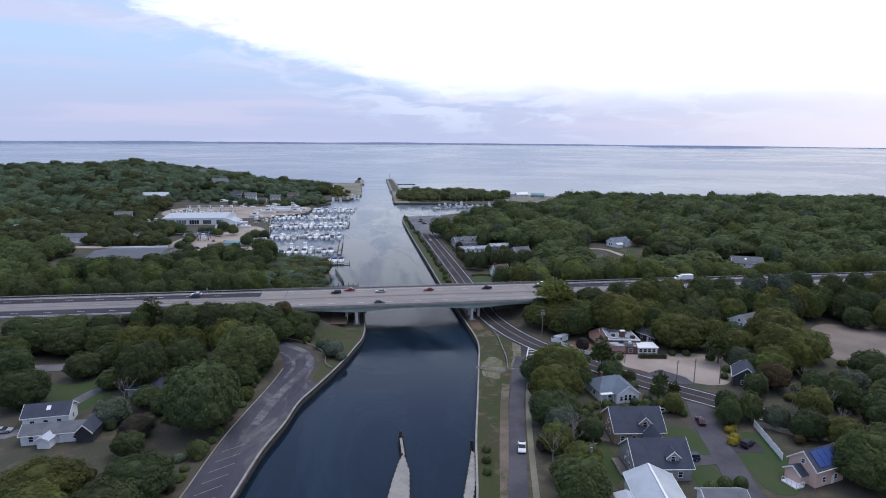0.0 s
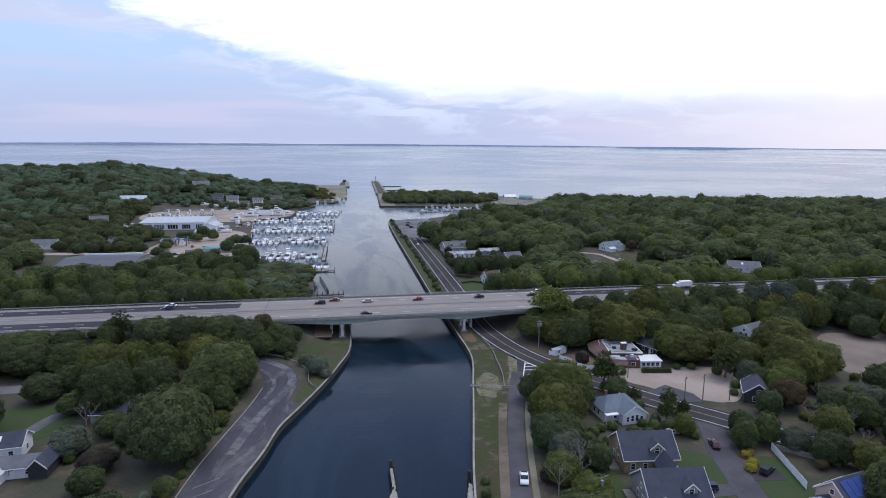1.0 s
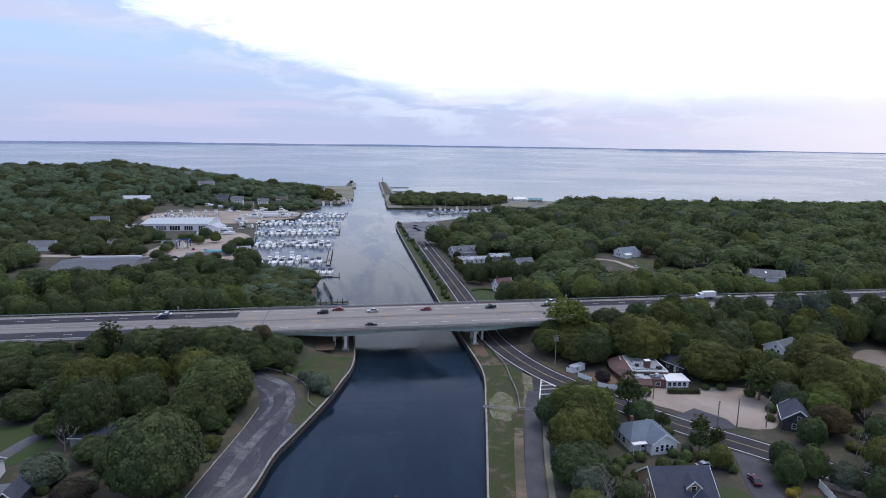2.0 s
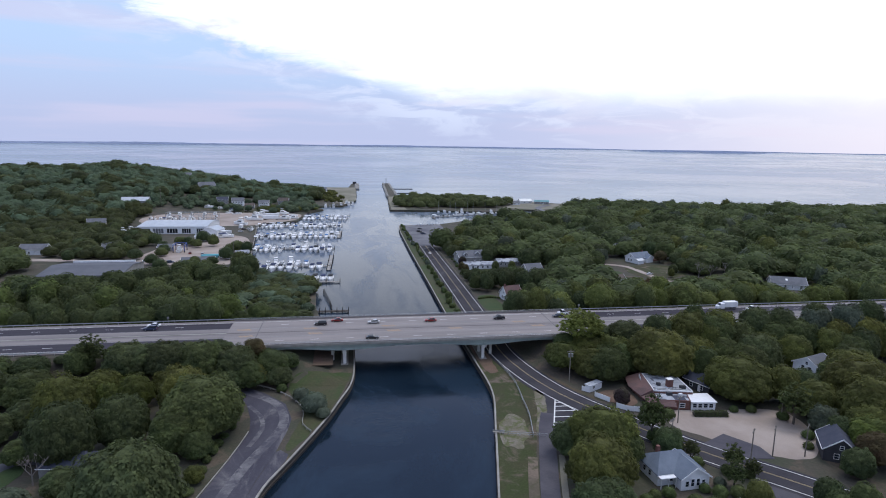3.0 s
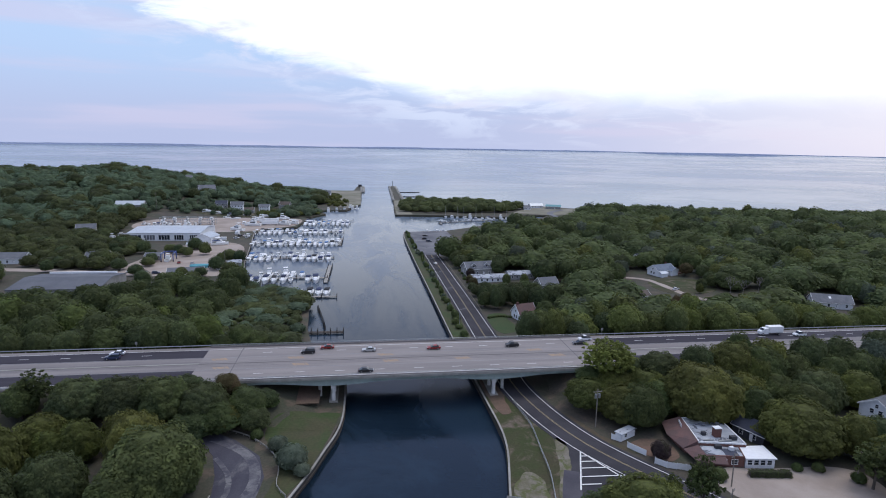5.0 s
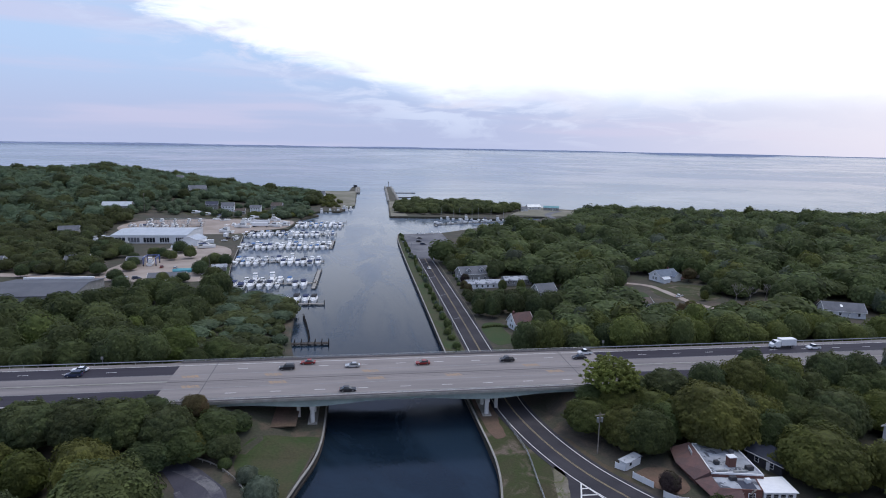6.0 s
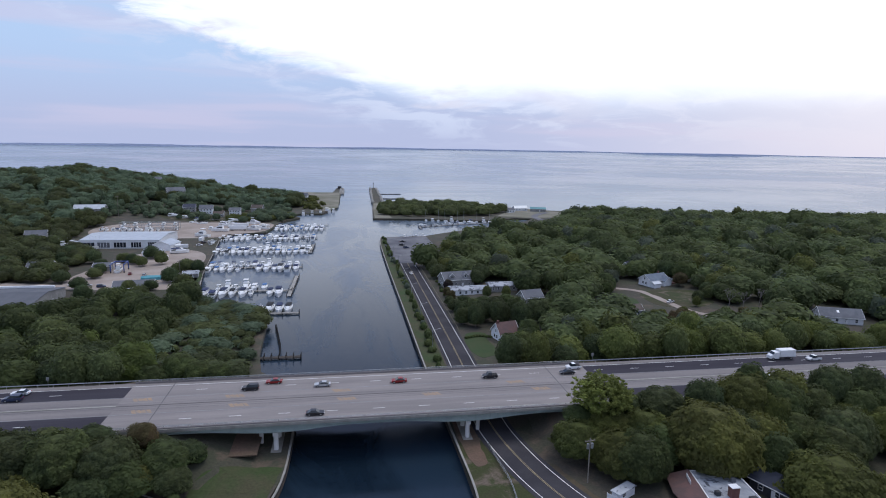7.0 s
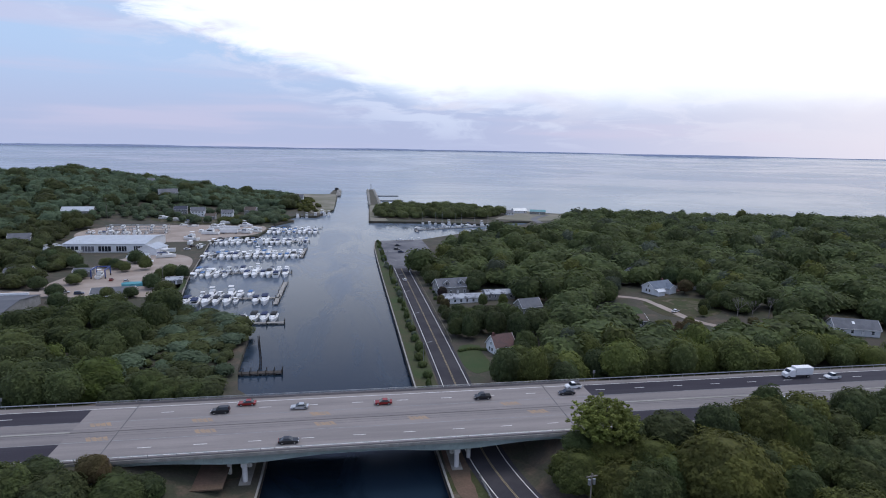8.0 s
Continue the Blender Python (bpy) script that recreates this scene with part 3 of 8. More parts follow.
def ribbon(name, line, width, material, label="", category="road", lift=0.06, kind="structure", thick=0.3, level=None, parent=None, step=4.0, lean=0.0):
    """A strip of even width along a line, lying on the ground."""
    pts = spaced(line, step)
    lo, hi = sides(pts, width / 2 + lean), sides(pts, -width / 2 + lean)
    verts, faces = [], []
    for c, a, b in zip(pts, lo, hi):
        z = ground_at(c.x, c.y) if level is None else level
        for p, d in ((a, 0), (b, 0), (b, -thick), (a, -thick)):
            verts.append((p.x, p.y, z + lift + d))
    n = len(pts)
    for i in range(n - 1):
        k = 4 * i
        for a, b in ((0, 1), (1, 2), (2, 3), (3, 0)):
            faces.append((k + a, k + 4 + a, k + 4 + b, k + b))
    faces += [(0, 1, 2, 3), (4 * n - 1, 4 * n - 2, 4 * n - 3, 4 * n - 4)]
    ob = link_mesh(name, verts, faces, material)
    ob.parent = parent
    if parent:
        return tagged(ob, label)
    return tagged(ob, label, category, kind=kind)


# verges, lots and lawns
flat("verge", BANK_EAST[3:8] + [(44.3, 243), (51, 247), (53, 232), (57.5, 217), (55.5, 203), (52, 194), (45.9, 175.2), (40.3, 155.8), (31.2, 122.4), (26, 105)], VERGE, "strip of dry yellow-green grass beside the canal wall")
flat("verge", [(44.4, 276), (50.5, 276), (50.5, 480), (46, 500), (45.5, 590), (43.2, 556), (42.8, 475), (43.4, 367), (43.8, 294)], ROUGH, "narrow green verge between road and canal wall")
flat("lawn", [(-17, 188), (-14.6, 186), (-8.5, 200), (-3.8, 215), (0.2, 234), (0.2, 238), (-18, 236), (-20, 224), (-14.5, 214), (-13, 205)], ROUGH, "rough green grass bank beside the canal", "lawn")
ribbon("bare_ground", [(-12.5, 240), (-12.5, 258), (-12.5, 277)], 13.0, REDSOIL, "brown bare soil on the slope under the bridge", "ground", lift=0.07, step=2.0)
flat("gravel_patch", [(40.4, 191), (41.6, 196), (43.4, 197), (45.2, 200.5), (47.6, 199), (49.0, 195), (47.9, 190), (48.3, 186.5), (45.2, 184.6), (44.8, 180.5), (42.6, 179.8), (41.4, 182), (39.4, 181.5), (39.2, 186)], GRAVEL, "patch of pale broken gravel in the verge", lift=0.10)
flat("gravel_strip", [(58.6, 217), (60, 212), (57.6, 202), (54, 191), (51, 186), (50, 189), (54.5, 201), (56, 210)], GRAVEL, "pale gravel strip along the edge of the road", lift=0.11)
flat("sand_lot", [(88, 187.5), (91.5, 197.5), (105, 194.5), (127, 194.5), (128, 182), (121, 170), (113, 165), (102, 171), (95, 180)], SAND, "pale sandy parking lot beside the road")
flat("sand_lot", [(167, 184), (176, 202), (186, 216), (199, 222), (222, 206), (206, 186), (184, 170), (172, 171)], BROWNSAND, "wide sandy clearing among the trees")
flat("paved_patch", [(92.0, 176.9), (100.5, 181.1), (105.8, 173.4), (105.7, 167.4), (99.7, 168.2), (96.1, 172.0)], DRIVE, "grey asphalt apron between road and sandy lot", lift=0.12)
flat("lawn", [(76, 127), (84.5, 123.5), (89.5, 139.5), (82, 143), (77, 140)], LAWN, "mown front lawn beside a driveway", "lawn")
flat("lawn", [(74, 110), (81, 108), (84, 121.5), (76, 124)], LAWN, "mown front lawn beside a driveway", "lawn")
flat("lawn", [(88, 109), (97, 108), (104, 124), (105, 137), (98, 136), (92, 126)], LAWN, "lawn beside a salmon-coloured house", "lawn")
flat("lawn", [(53, 142), (62, 146), (61, 120), (54, 117)], LAWN, "shaded back lawn behind the houses", "lawn")
flat("lawn", [(-100, 172), (-79, 172), (-74, 186), (-82, 196), (-102, 194)], LAWN, "green lawn behind a white house", "lawn")
flat("lawn", [(62.4, 303), (72, 306), (78, 314), (76, 333), (62.6, 335)], LAWN, "bright green lawn with a low hedge", "lawn")
flat("lawn", [(138, 362), (146, 380), (163, 376), (154, 354)], LAWN, "green lawn beside a driveway in the woods", "lawn")
flat("lawn", [(166, 352), (198, 356), (203, 384), (176, 388), (164, 380)], VERGE, "open grass in front of a white house", "lawn")
flat("lawn", [(-78, 470), (-69, 468), (-63, 432), (-74, 430)], LAWN, "bright lawn at the edge of the marina", "lawn")
flat("boat_yard", [(-190, 600), (-85, 594), (-80, 617), (-53, 628), (-49, 676), (-60, 690), (-130, 690), (-200, 660)], SAND, "wide pale gravel yard of the marina", "yard")
flat("lawn", [(-170, 694), (-52, 696), (-46, 760), (-80, 790), (-160, 775)], VERGE, "dry grass between the houses behind the boat yard", "lawn")
flat("boat_yard", [(-140, 430), (-86, 420), (-64, 428), (-72, 470), (-80, 540), (-120, 545), (-135, 490)], SAND, "sandy yard between marina sheds and docks", "yard")
flat("beach", [(-20, 1049), (7, 1049), (7, 830), (-6, 790), (-20, 800), (-30, 900), (-70, 1010), (-150, 1036), (-150, 1045)], BEACH, "sandy point with beach grass beside the inlet", "beach")
flat("beach", [(46, 722), (64, 722), (62, 770), (66, 850), (160, 860), (215, 818), (255, 782), (300, 762), (262, 787), (222, 823), (158, 869), (80, 883), (52, 886), (48, 800)], BEACH, "sandy spit between harbour and bay", "beach")
flat("beach", [(180, 735), (215, 716), (300, 730), (305, 762), (258, 786), (220, 800)], BEACH, "open sandy ground behind the bay shore", "beach")
ribbon("road", [(250, 768), (232, 748), (222, 728), (220, 700)], 7.0, OLD_ASPHALT, "grey road along the sandy shore", lift=0.12)
flat("parking_lot", [(46, 500), (50.5, 478), (64, 478), (70, 500), (80, 528), (83.5, 553), (83, 596), (47, 590.5), (45.5, 556)], OLD_ASPHALT, "dark asphalt parking lot at the end of the road", "parking lot", lift=0.07)

flat("bare_ground", [(63.0, 230.5), (66.4, 230), (68.5, 222), (72, 213), (77.5, 206), (75.8, 204.6), (70.6, 212.2), (66.6, 221)], SOIL, "brown bare soil between road and trees", "ground", lift=0.06)
flat("bare_ground", [(45.2, 230), (50.6, 231), (50.2, 242), (50.0, 275), (45.2, 275)], REDSOIL, "red-brown bare soil under the bridge", "ground", lift=0.09)
ribbon("dirt_strip", [(45.2, 176), (41.2, 162), (35.6, 140), (29.4, 114)], 2.4, EARTH, "worn brown earth beside the lane", "ground", lift=0.085)
# roads
ROAD_EAST = [(55.6, 482), (56.2, 420), (56.6, 350), (56.6, 300), (56.0, 270), (55.8, 250), (58.8, 231), (63.4, 215.5), (68.6, 204.5), (76, 192.5), (84.5, 179.5), (93, 168.5), (102, 158.5), (112, 147), (124, 135), (141, 119), (170, 94)]
ROAD_NEAR = ROAD_EAST[7:]
road = ribbon("road", ROAD_EAST, 11.0, ASPHALT, "two-lane asphalt road that runs under the bridge along the canal", lift=0.11)
for off in (-4.25, 4.25):
    ribbon("edge_line", ROAD_EAST, 0.20, LINE, parent=road, lift=0.15, thick=0.03, lean=off, label="white edge line")
for off in (-0.16, 0.16):
    ribbon("centre_line", ROAD_EAST, 0.11, YELLOW, parent=road, lift=0.15, thick=0.03, lean=off, label="yellow centre line")
LANE = [(57, 199), (53.5, 190), (48.6, 174), (43, 155), (35.7, 127), (27, 95), (12, 40), (4, 0)]
ribbon("road", LANE, 4.4, DRIVE, "narrow grey asphalt lane along the canal", lift=0.13)
flat("paved_patch", [(62, 208.5), (68, 196), (76, 188), (70, 184), (58, 184), (52.5, 188), (56.5, 200), (59.5, 213)], ASPHALT, "asphalt junction with painted hatching", lift=0.075)
ribbon("gravel_strip", [(52.8, 176), (47.9, 160), (42.6, 140), (36.4, 114)], 1.5, BEACH, "strip of pale gravel along the lane", lift=0.09)
hatch = thing("road_hatching", pose(0, 0, 2.2), "white diagonal hatching painted on the junction", "road marking", kind="structure")
HA, HB, HC = Vector((62.0, 207.6)), Vector((68.0, 194.2)), Vector((55.9, 191.0))
bars = [(HA, HB), (HA, HC)] + [(HA.lerp(HC, f), HA.lerp(HC, f) + (Vector((1, -0.05)) * 12.4 * g)) for f, g in ((0.13, 0.18), (0.28, 0.36), (0.46, 0.58), (0.68, 0.86), (0.87, 0.40))]
for a, b in bars:
    d = (b - a).normalized()
    s = Vector((-d.y, d.x)) * 0.18
    bm = prism(bmesh.new(), [tuple(a - s), tuple(b - s), tuple(b + s), tuple(a + s)], 0.0, 0.02)
    part("stripe", bm, LINE, hatch)
ribbon("road", [(-400, 190), (-250, 200), (-150, 207), (-94, 209.5), (-60, 212)], 6.5, OLD_ASPHALT, "grey residential road among trees")
ribbon("road", [(-120, 160), (-98, 161), (-90, 163), (-82, 187), (-76, 190), (-70, 188)], 4.0, OLD_ASPHALT, "narrow house driveway of worn asphalt")
ribbon("road", [(-520, 470), (-300, 455), (-200, 448), (-140, 436), (-118, 428)], 8.0, SAND, "pale gravel road to the marina")
ribbon("driveway", [(100, 158), (95.5, 147), (93, 142), (89, 128), (84.3, 112), (78, 90)], 6.4, DRIVE, "grey asphalt driveway between front lawns", lift=0.09)
flat("driveway", [(76.6, 122.6), (86, 122.4), (86.8, 126.5), (77, 127.6)], DRIVE, "short asphalt driveway", "driveway", lift=0.075)
flat("driveway", [(90.5, 127), (100, 126), (101, 132), (92, 132)], ASPHALT, "short dark driveway", "driveway", lift=0.075)
ribbon("driveway", [(160, 394), (170, 386), (173, 366), (176, 348), (190, 330)], 4.0, SAND, "pale sandy driveway to a white house", lift=0.1)
lot = flat("parking_lot", [(-33, 100), (-28.5, 126), (-26.7, 138), (-25, 148), (-23.6, 162), (-21.4, 174), (-18.5, 186.5), (-16.7, 198), (-16.3, 204.7), (-18.9, 214.5), (-26.3, 223.3), (-34.6, 228.8), (-44, 231), (-44, 226), (-35, 223.4), (-30.4, 215.9), (-27.7, 206.1), (-26.7, 198.3), (-29.1, 184.6), (-36.4, 153), (-40.3, 125.6), (-46, 100)],
           LOT, "worn grey canal-side parking lot that ends in a loop", "parking lot", lift=0.07)
ribbon("kerb", [(-44.2, 108), (-40.5, 125.6), (-36.6, 153), (-29.4, 184.6), (-27.0, 198.3)], 0.22, CAP, "thin pale concrete kerb along the parking lot", "kerb", lift=0.2, thick=0.4)
for i in range(8):
    y = 112 + i * 4.6
    x = -39.2 + (y - 112) * 0.11
    bm = prism(bmesh.new(), [(x, y), (x + 5.2, y + 3.4), (x + 5.2, y + 3.55), (x, y + 0.15)], 2.07, 2.085)
    part("parking_stripe", bm, FADED, lot, "faded white parking stripe")
ribbon("worn_track", [(-34, 225.8), (-27.9, 221.2), (-22.7, 216.4), (-19.6, 210.6), (-18.2, 203.1), (-19.2, 196.6), (-21.6, 189.4), (-24.6, 181.3), (-27.5, 170), (-30, 158)], 2.6, WORN, "pale sandy wheel track worn into the parking loop", "wheel track", lift=0.10, thick=0.06)
ribbon("worn_track", [(-29.5, 214.5), (-25.0, 207), (-23.6, 199), (-25.6, 190)], 1.3, WORN, "pale sandy wheel track worn into the parking loop", "wheel track", lift=0.11, thick=0.06)
flat("paved_patch", [(-25.0, 149), (-23.5, 162), (-21.3, 174), (-18.4, 186.6), (-17.4, 187.4), (-15.2, 185.0), (-15.6, 182), (-19.8, 171), (-22.5, 158), (-24.7, 149)], LOT, "grey paved strip between lot and canal wall", lift=0.06)

# ---- canal walls ----


def build_bulkhead(line, side, label):
    w = thing("bulkhead", Matrix(), label, "canal wall", kind="structure")
    pts = spaced(line, 3.0)
    body, cap = bmesh.new(), bmesh.new()
    for a, b, z0, z1, bm in ((sides(pts, side * 0.2), sides(pts, -side * 0.1), -2.0, 1.92, body), (sides(pts, side * 0.26), sides(pts, -side * 0.24), 1.96, 2.24, cap)):
        rings = [[(p.x, p.y, z0), (q.x, q.y, z0), (q.x, q.y, z1), (p.x, p.y, z1)] for p, q in zip(a, b)]
        loft(bm, rings)
    part("sheet_wall", body, SHEET, w, "rust-brown sheet pile wall")
    part("cap", cap, CAP, w, "weathered pale concrete cap")
    wale = bmesh.new()
    rings = [[(p.x, p.y, 0.75), (q.x, q.y, 0.75), (q.x, q.y, 1.05), (p.x, p.y, 1.05)] for p, q in zip(sides(pts, side * 0.4), sides(pts, side * 0.15))]
    part("waler", loft(wale, rings), PILE, w, "dark timber waler")


build_bulkhead([p for p in BANK_WEST[1:]], -1, "sheet pile canal wall with a pale concrete cap")
build_bulkhead([p for p in BANK_EAST[1:]], 1, "sheet pile canal wall with a pale concrete cap")

# ---- highway and bridge ----
DECK, Y0, Y1, MID = 10.25, 243.2, 273.8, 258.5


def build_bridge():
    b = thing("highway_bridge", Matrix(), "pale concrete highway bridge on green steel girders over the canal", "bridge")
    part("deck", boxed(-44, 90, Y0, Y1, DECK - 0.35, DECK), CONCRETE, b, "streaked pale concrete deck")
    for y, s in ((Y0, -1), (Y1, 1)):
        bm = bmesh.new()
        a, c = sorted((y, y - s * 0.38))
        box(bm, -44, 90, a, c, DECK, DECK + 0.55, bevel=0.05)
        kerb = part("parapet", bm, CONCRETE, b, "low concrete parapet")
        rail = part("rail", tube(tube(bmesh.new(), (-44, y - s * 0.2, DECK + 1.05), (90, y - s * 0.2, DECK + 1.05), 0.06), (-44, y - s * 0.2, DECK + 0.8), (90, y - s * 0.2, DECK + 0.8), 0.05), STEEL, kerb, "thin steel rail")
        first = None
        for i in range(45):
            m = pose(-43 + i * 3.0, y - s * 0.2, DECK + 0.55)
            if first is None:
                first = part("rail_post", boxed(-0.05, 0.05, -0.05, 0.05, 0, 0.5), STEEL, kerb)
                first.matrix_basis = m
            else:
                share(first, m, kerb)
        # fascia: vertical face of the slab and the kerb overhang
        a, c = sorted((y + s * 0.02, y + s * 0.25))
        part("fascia", boxed(-44, 90, a, c, DECK - 0.5, DECK + 0.25), CAP, b, "weathered concrete fascia")
    # haunched girders, deepest over the piers

    def depth(x):
        d = 1.15
        for p, w in ((-2.0, 20.0), (47.6, 20.0)):
            t = max(0.0, 1 - abs(x - p) / w)
            d = max(d, 1.15 + 1.1 * t * t * (3 - 2 * t))
        return d
    xs = [-33 + 111 * i / 74 for i in range(75)]
    for k in range(9):
        y = Y0 + 0.75 + k * (Y1 - Y0 - 1.5) / 8
        bm = bmesh.new()
        top = DECK - 0.36
        loft(bm, [[(x, y - 0.04, top), (x, y + 0.04, top), (x, y + 0.04, top - depth(x)), (x, y - 0.04, top - depth(x))] for x in xs])
        loft(bm, [[(x, y - 0.26, top - depth(x)), (x, y + 0.26, top - depth(x)), (x, y + 0.26, top - depth(x) - 0.06), (x, y - 0.26, top - depth(x) - 0.06)] for x in xs])
        g = part("girder", bm, GIRDER, b, "pale green steel girder")
        if k in (0, 8):
            s = -1 if k == 0 else 1
            first = None
            for i in range(56):
                x = -32.5 + i * 2.0
                st = boxed(-0.05, 0.05, min(0, s * 0.2), max(0, s * 0.2), -depth(x), 0)
                o = part("stiffener", st, GIRDER, g)
                o.matrix_basis = pose(x, y, top)
    # piers: a cap beam on round columns
    for x in (-2.0, 47.6):
        p = part("pier_cap", boxed(x - 0.7, x + 0.7, Y0 + 1.2, Y1 - 1.2, 6.2, 7.55, bevel=0.08), PIER, b, "concrete pier cap beam")
        for k in range(5):
            y = Y0 + 2.2 + k * (Y1 - Y0 - 4.4) / 4
            part("column", tube(bmesh.new(), (x, y, 0.5), (x, y, 6.25), 0.62, n=20), PIER, p, "round concrete column")
        part("footing", boxed(x - 1.3, x + 1.3, Y0 + 0.8, Y1 - 0.8, 0.5, 2.3, bevel=0.05), CAP, b, "concrete footing")
    for x in (-6.2, 51.4):
        p = part("pier_cap", boxed(x - 0.6, x + 0.6, 248.4, Y1 - 1.2, 6.6, 7.6, bevel=0.08), PIER, b, "concrete pier cap beam")
        for k in range(4):
            y = 249.6 + k * 7.2
            part("column", tube(bmesh.new(), (x, y, 1.2), (x, y, 6.65), 0.55, n=20), PIER, p, "round concrete column")
    for x0, x1 in ((-35.5, -33.2), (78.2, 80.5)):
        part("abutment", boxed(x0, x1, Y0 + 0.1, Y1 - 0.1, 1.0, DECK - 0.4), CAP, b, "concrete abutment wall")
    for x in (-33.0, 78.0):
        part("expansion_joint", boxed(x - 0.16, x + 0.16, Y0 + 0.4, Y1 - 0.4, DECK, DECK + 0.012), TAR, b, "dark expansion joint")
    part("median", boxed(-44, 90, MID - 0.35, MID + 0.35, DECK, DECK + 0.10, bevel=0.03), SHOULDER, b, "low concrete median strip")
    for y in (MID - 1.4, MID + 1.3, MID - 2.6):
        part("tar_seam", boxed(-44, 90, y - 0.06, y + 0.06, DECK, DECK + 0.006), TAR, b, "dark tar seam")
    for y, paint in ((245.1, LINE), (271.4, LINE), (253.2, FADED), (263.5, FADED)):
        part("edge_line", boxed(-44, 90, y - 0.10, y + 0.10, DECK, DECK + 0.008), paint, b, "worn white edge line")
    dash = None
    for y in (248.98, 267.4):
        for i in range(10):
            m = pose(-26 + 1.5 + 12.19 * i, y, DECK)
            if dash is None:
                dash = part("lane_dash", boxed(-1.5, 1.5, -0.09, 0.09, 0, 0.01), LINE, b)
                dash.matrix_basis = m
            else:
                share(dash, m, b)
    for i, (x, y) in enumerate(((-36, 254.6), (-38, 262.2), (-12, 255.6), (-14, 261.6), (16.5, 256.0), (15, 261.8), (40, 256.2), (66, 261.6), (72, 256))):
        for j in range(4):
            u = x - 2.0 + 1.25 * j
            bm = prism(bmesh.new(), [(u - 0.52, y - 1.0 + 0.2 * (j % 2)), (u + 0.56, y - 1.1), (u - 0.5, y + 1.0), (u - 1.5, y + 0.9 - 0.25 * (j % 3))], DECK, DECK + 0.007)
            part("paint_stripe", bm, ORANGE, b, "faded orange paint stripe")


build_bridge()


def build_highway(x0, x1, label):
    h = thing("road", Matrix(), label, "highway", kind="structure")
    part("roadbed", boxed(x0, x1, Y0, Y1, DECK - 0.6, DECK), SHOULDER, h, "pale concrete shoulders and median")
    for y0, y1 in ((245.3, 253.0), (263.7, 271.3)):
        part("carriageway", boxed(x0, x1, y0, y1, DECK, DECK + 0.02), HIGHWAY, h, "dark asphalt lanes")
    part("median", boxed(x0, x1, MID - 0.35, MID + 0.35, DECK, DECK + 0.10, bevel=0.03), CAP, h, "low median strip")
    for y in (257.2, 259.9):
        part("tar_seam", boxed(x0, x1, y - 0.12, y + 0.12, DECK, DECK + 0.006), TAR, h, "dark tar seam")
    for y, paint in ((245.45, LINE), (271.2, LINE), (252.9, FADED), (263.8, FADED)):
        part("edge_line", boxed(x0, x1, y - 0.08, y + 0.08, DECK + 0.02, DECK + 0.03), paint, h, "worn white edge line")
    dash = None
    for y in (249.1, 267.5):
        n = int((min(x1, 420) - max(x0, -420)) / 12.19)
        for i in range(n):
            m = pose(max(x0, -420) + 4 + 12.19 * i, y, DECK + 0.02)
            if dash is None:
                dash = part("lane_dash", boxed(-1.5, 1.5, -0.09, 0.09, 0, 0.01), LINE, h)
                dash.matrix_basis = m
            else:
                share(dash, m, h)
    # guard rail on the outer edges
    for y in (Y0 - 0.5, Y1 + 0.5):
        g = thing("guard_rail", pose(0, 0, 0), "galvanised steel guard rail along the highway shoulder", "guard rail", "highway guard rails")
        a, b = max(x0, -300), min(x1, 360)
        part("beam", loft(bmesh.new(), [[(x, y - 0.04, DECK + 0.45), (x, y + 0.04, DECK + 0.5), (x, y - 0.04, DECK + 0.6), (x, y + 0.04, DECK + 0.7), (x, y - 0.02, DECK + 0.78), (x, y - 0.1, DECK + 0.6)] for x in (a, b)]), STEEL, g)
        first = None
        for i in range(int((b - a) / 4)):
            m = pose(a + 2 + 4 * i, y, DECK - 0.6)
            if first is None:
                first = part("post", boxed(-0.06, 0.06, -0.08, 0.08, 0, 1.3), STEEL, g)
                first.matrix_basis = m
            else:
                share(first, m, g)


build_highway(-900, -44.01, "dark asphalt highway with pale shoulders on an embankment")
build_highway(90.01, 1100, "dark asphalt highway with pale shoulders on an embankment")

# ---- trees ----


def leaf_cards(rng, points, normals, size, spread=0.34):
    """Small leaf clumps: one triangle at each point, facing roughly along its normal."""
    n = len(points)
    nrm = normals + rng.normal(0, spread, (n, 3))
    nrm /= np.linalg.norm(nrm, axis=1)[:, None]
    a = np.cross(nrm, rng.normal(0, 1, (n, 3)))
    a /= np.linalg.norm(a, axis=1)[:, None]
    b = np.cross(nrm, a)
    s = size * rng.uniform(0.6, 1.4, n)[:, None]
    q = np.stack([points - a * s - b * s * 0.6, points + a * s - b * s * 0.5, points + b * s * 1.1 + nrm * s * 0.2], 1)
    return q.reshape(-1, 3)


BALLS = {}


def ball(rng, centre, radius, flatness=0.9, sub=2, bumps=0.1):
    if sub not in BALLS:
        bm = bmesh.new()
        bmesh.ops.create_icosphere(bm, subdivisions=sub, radius=1)
        BALLS[sub] = (np.array([tuple(w.co) for w in bm.verts]), [[w.index for w in g.verts] for g in bm.faces])
        bm.free()
    v, f = BALLS[sub]
    v = v * (1 + rng.normal(0, bumps, (len(v), 1)))
    return v * np.array([radius, radius, radius * flatness]) + centre, f


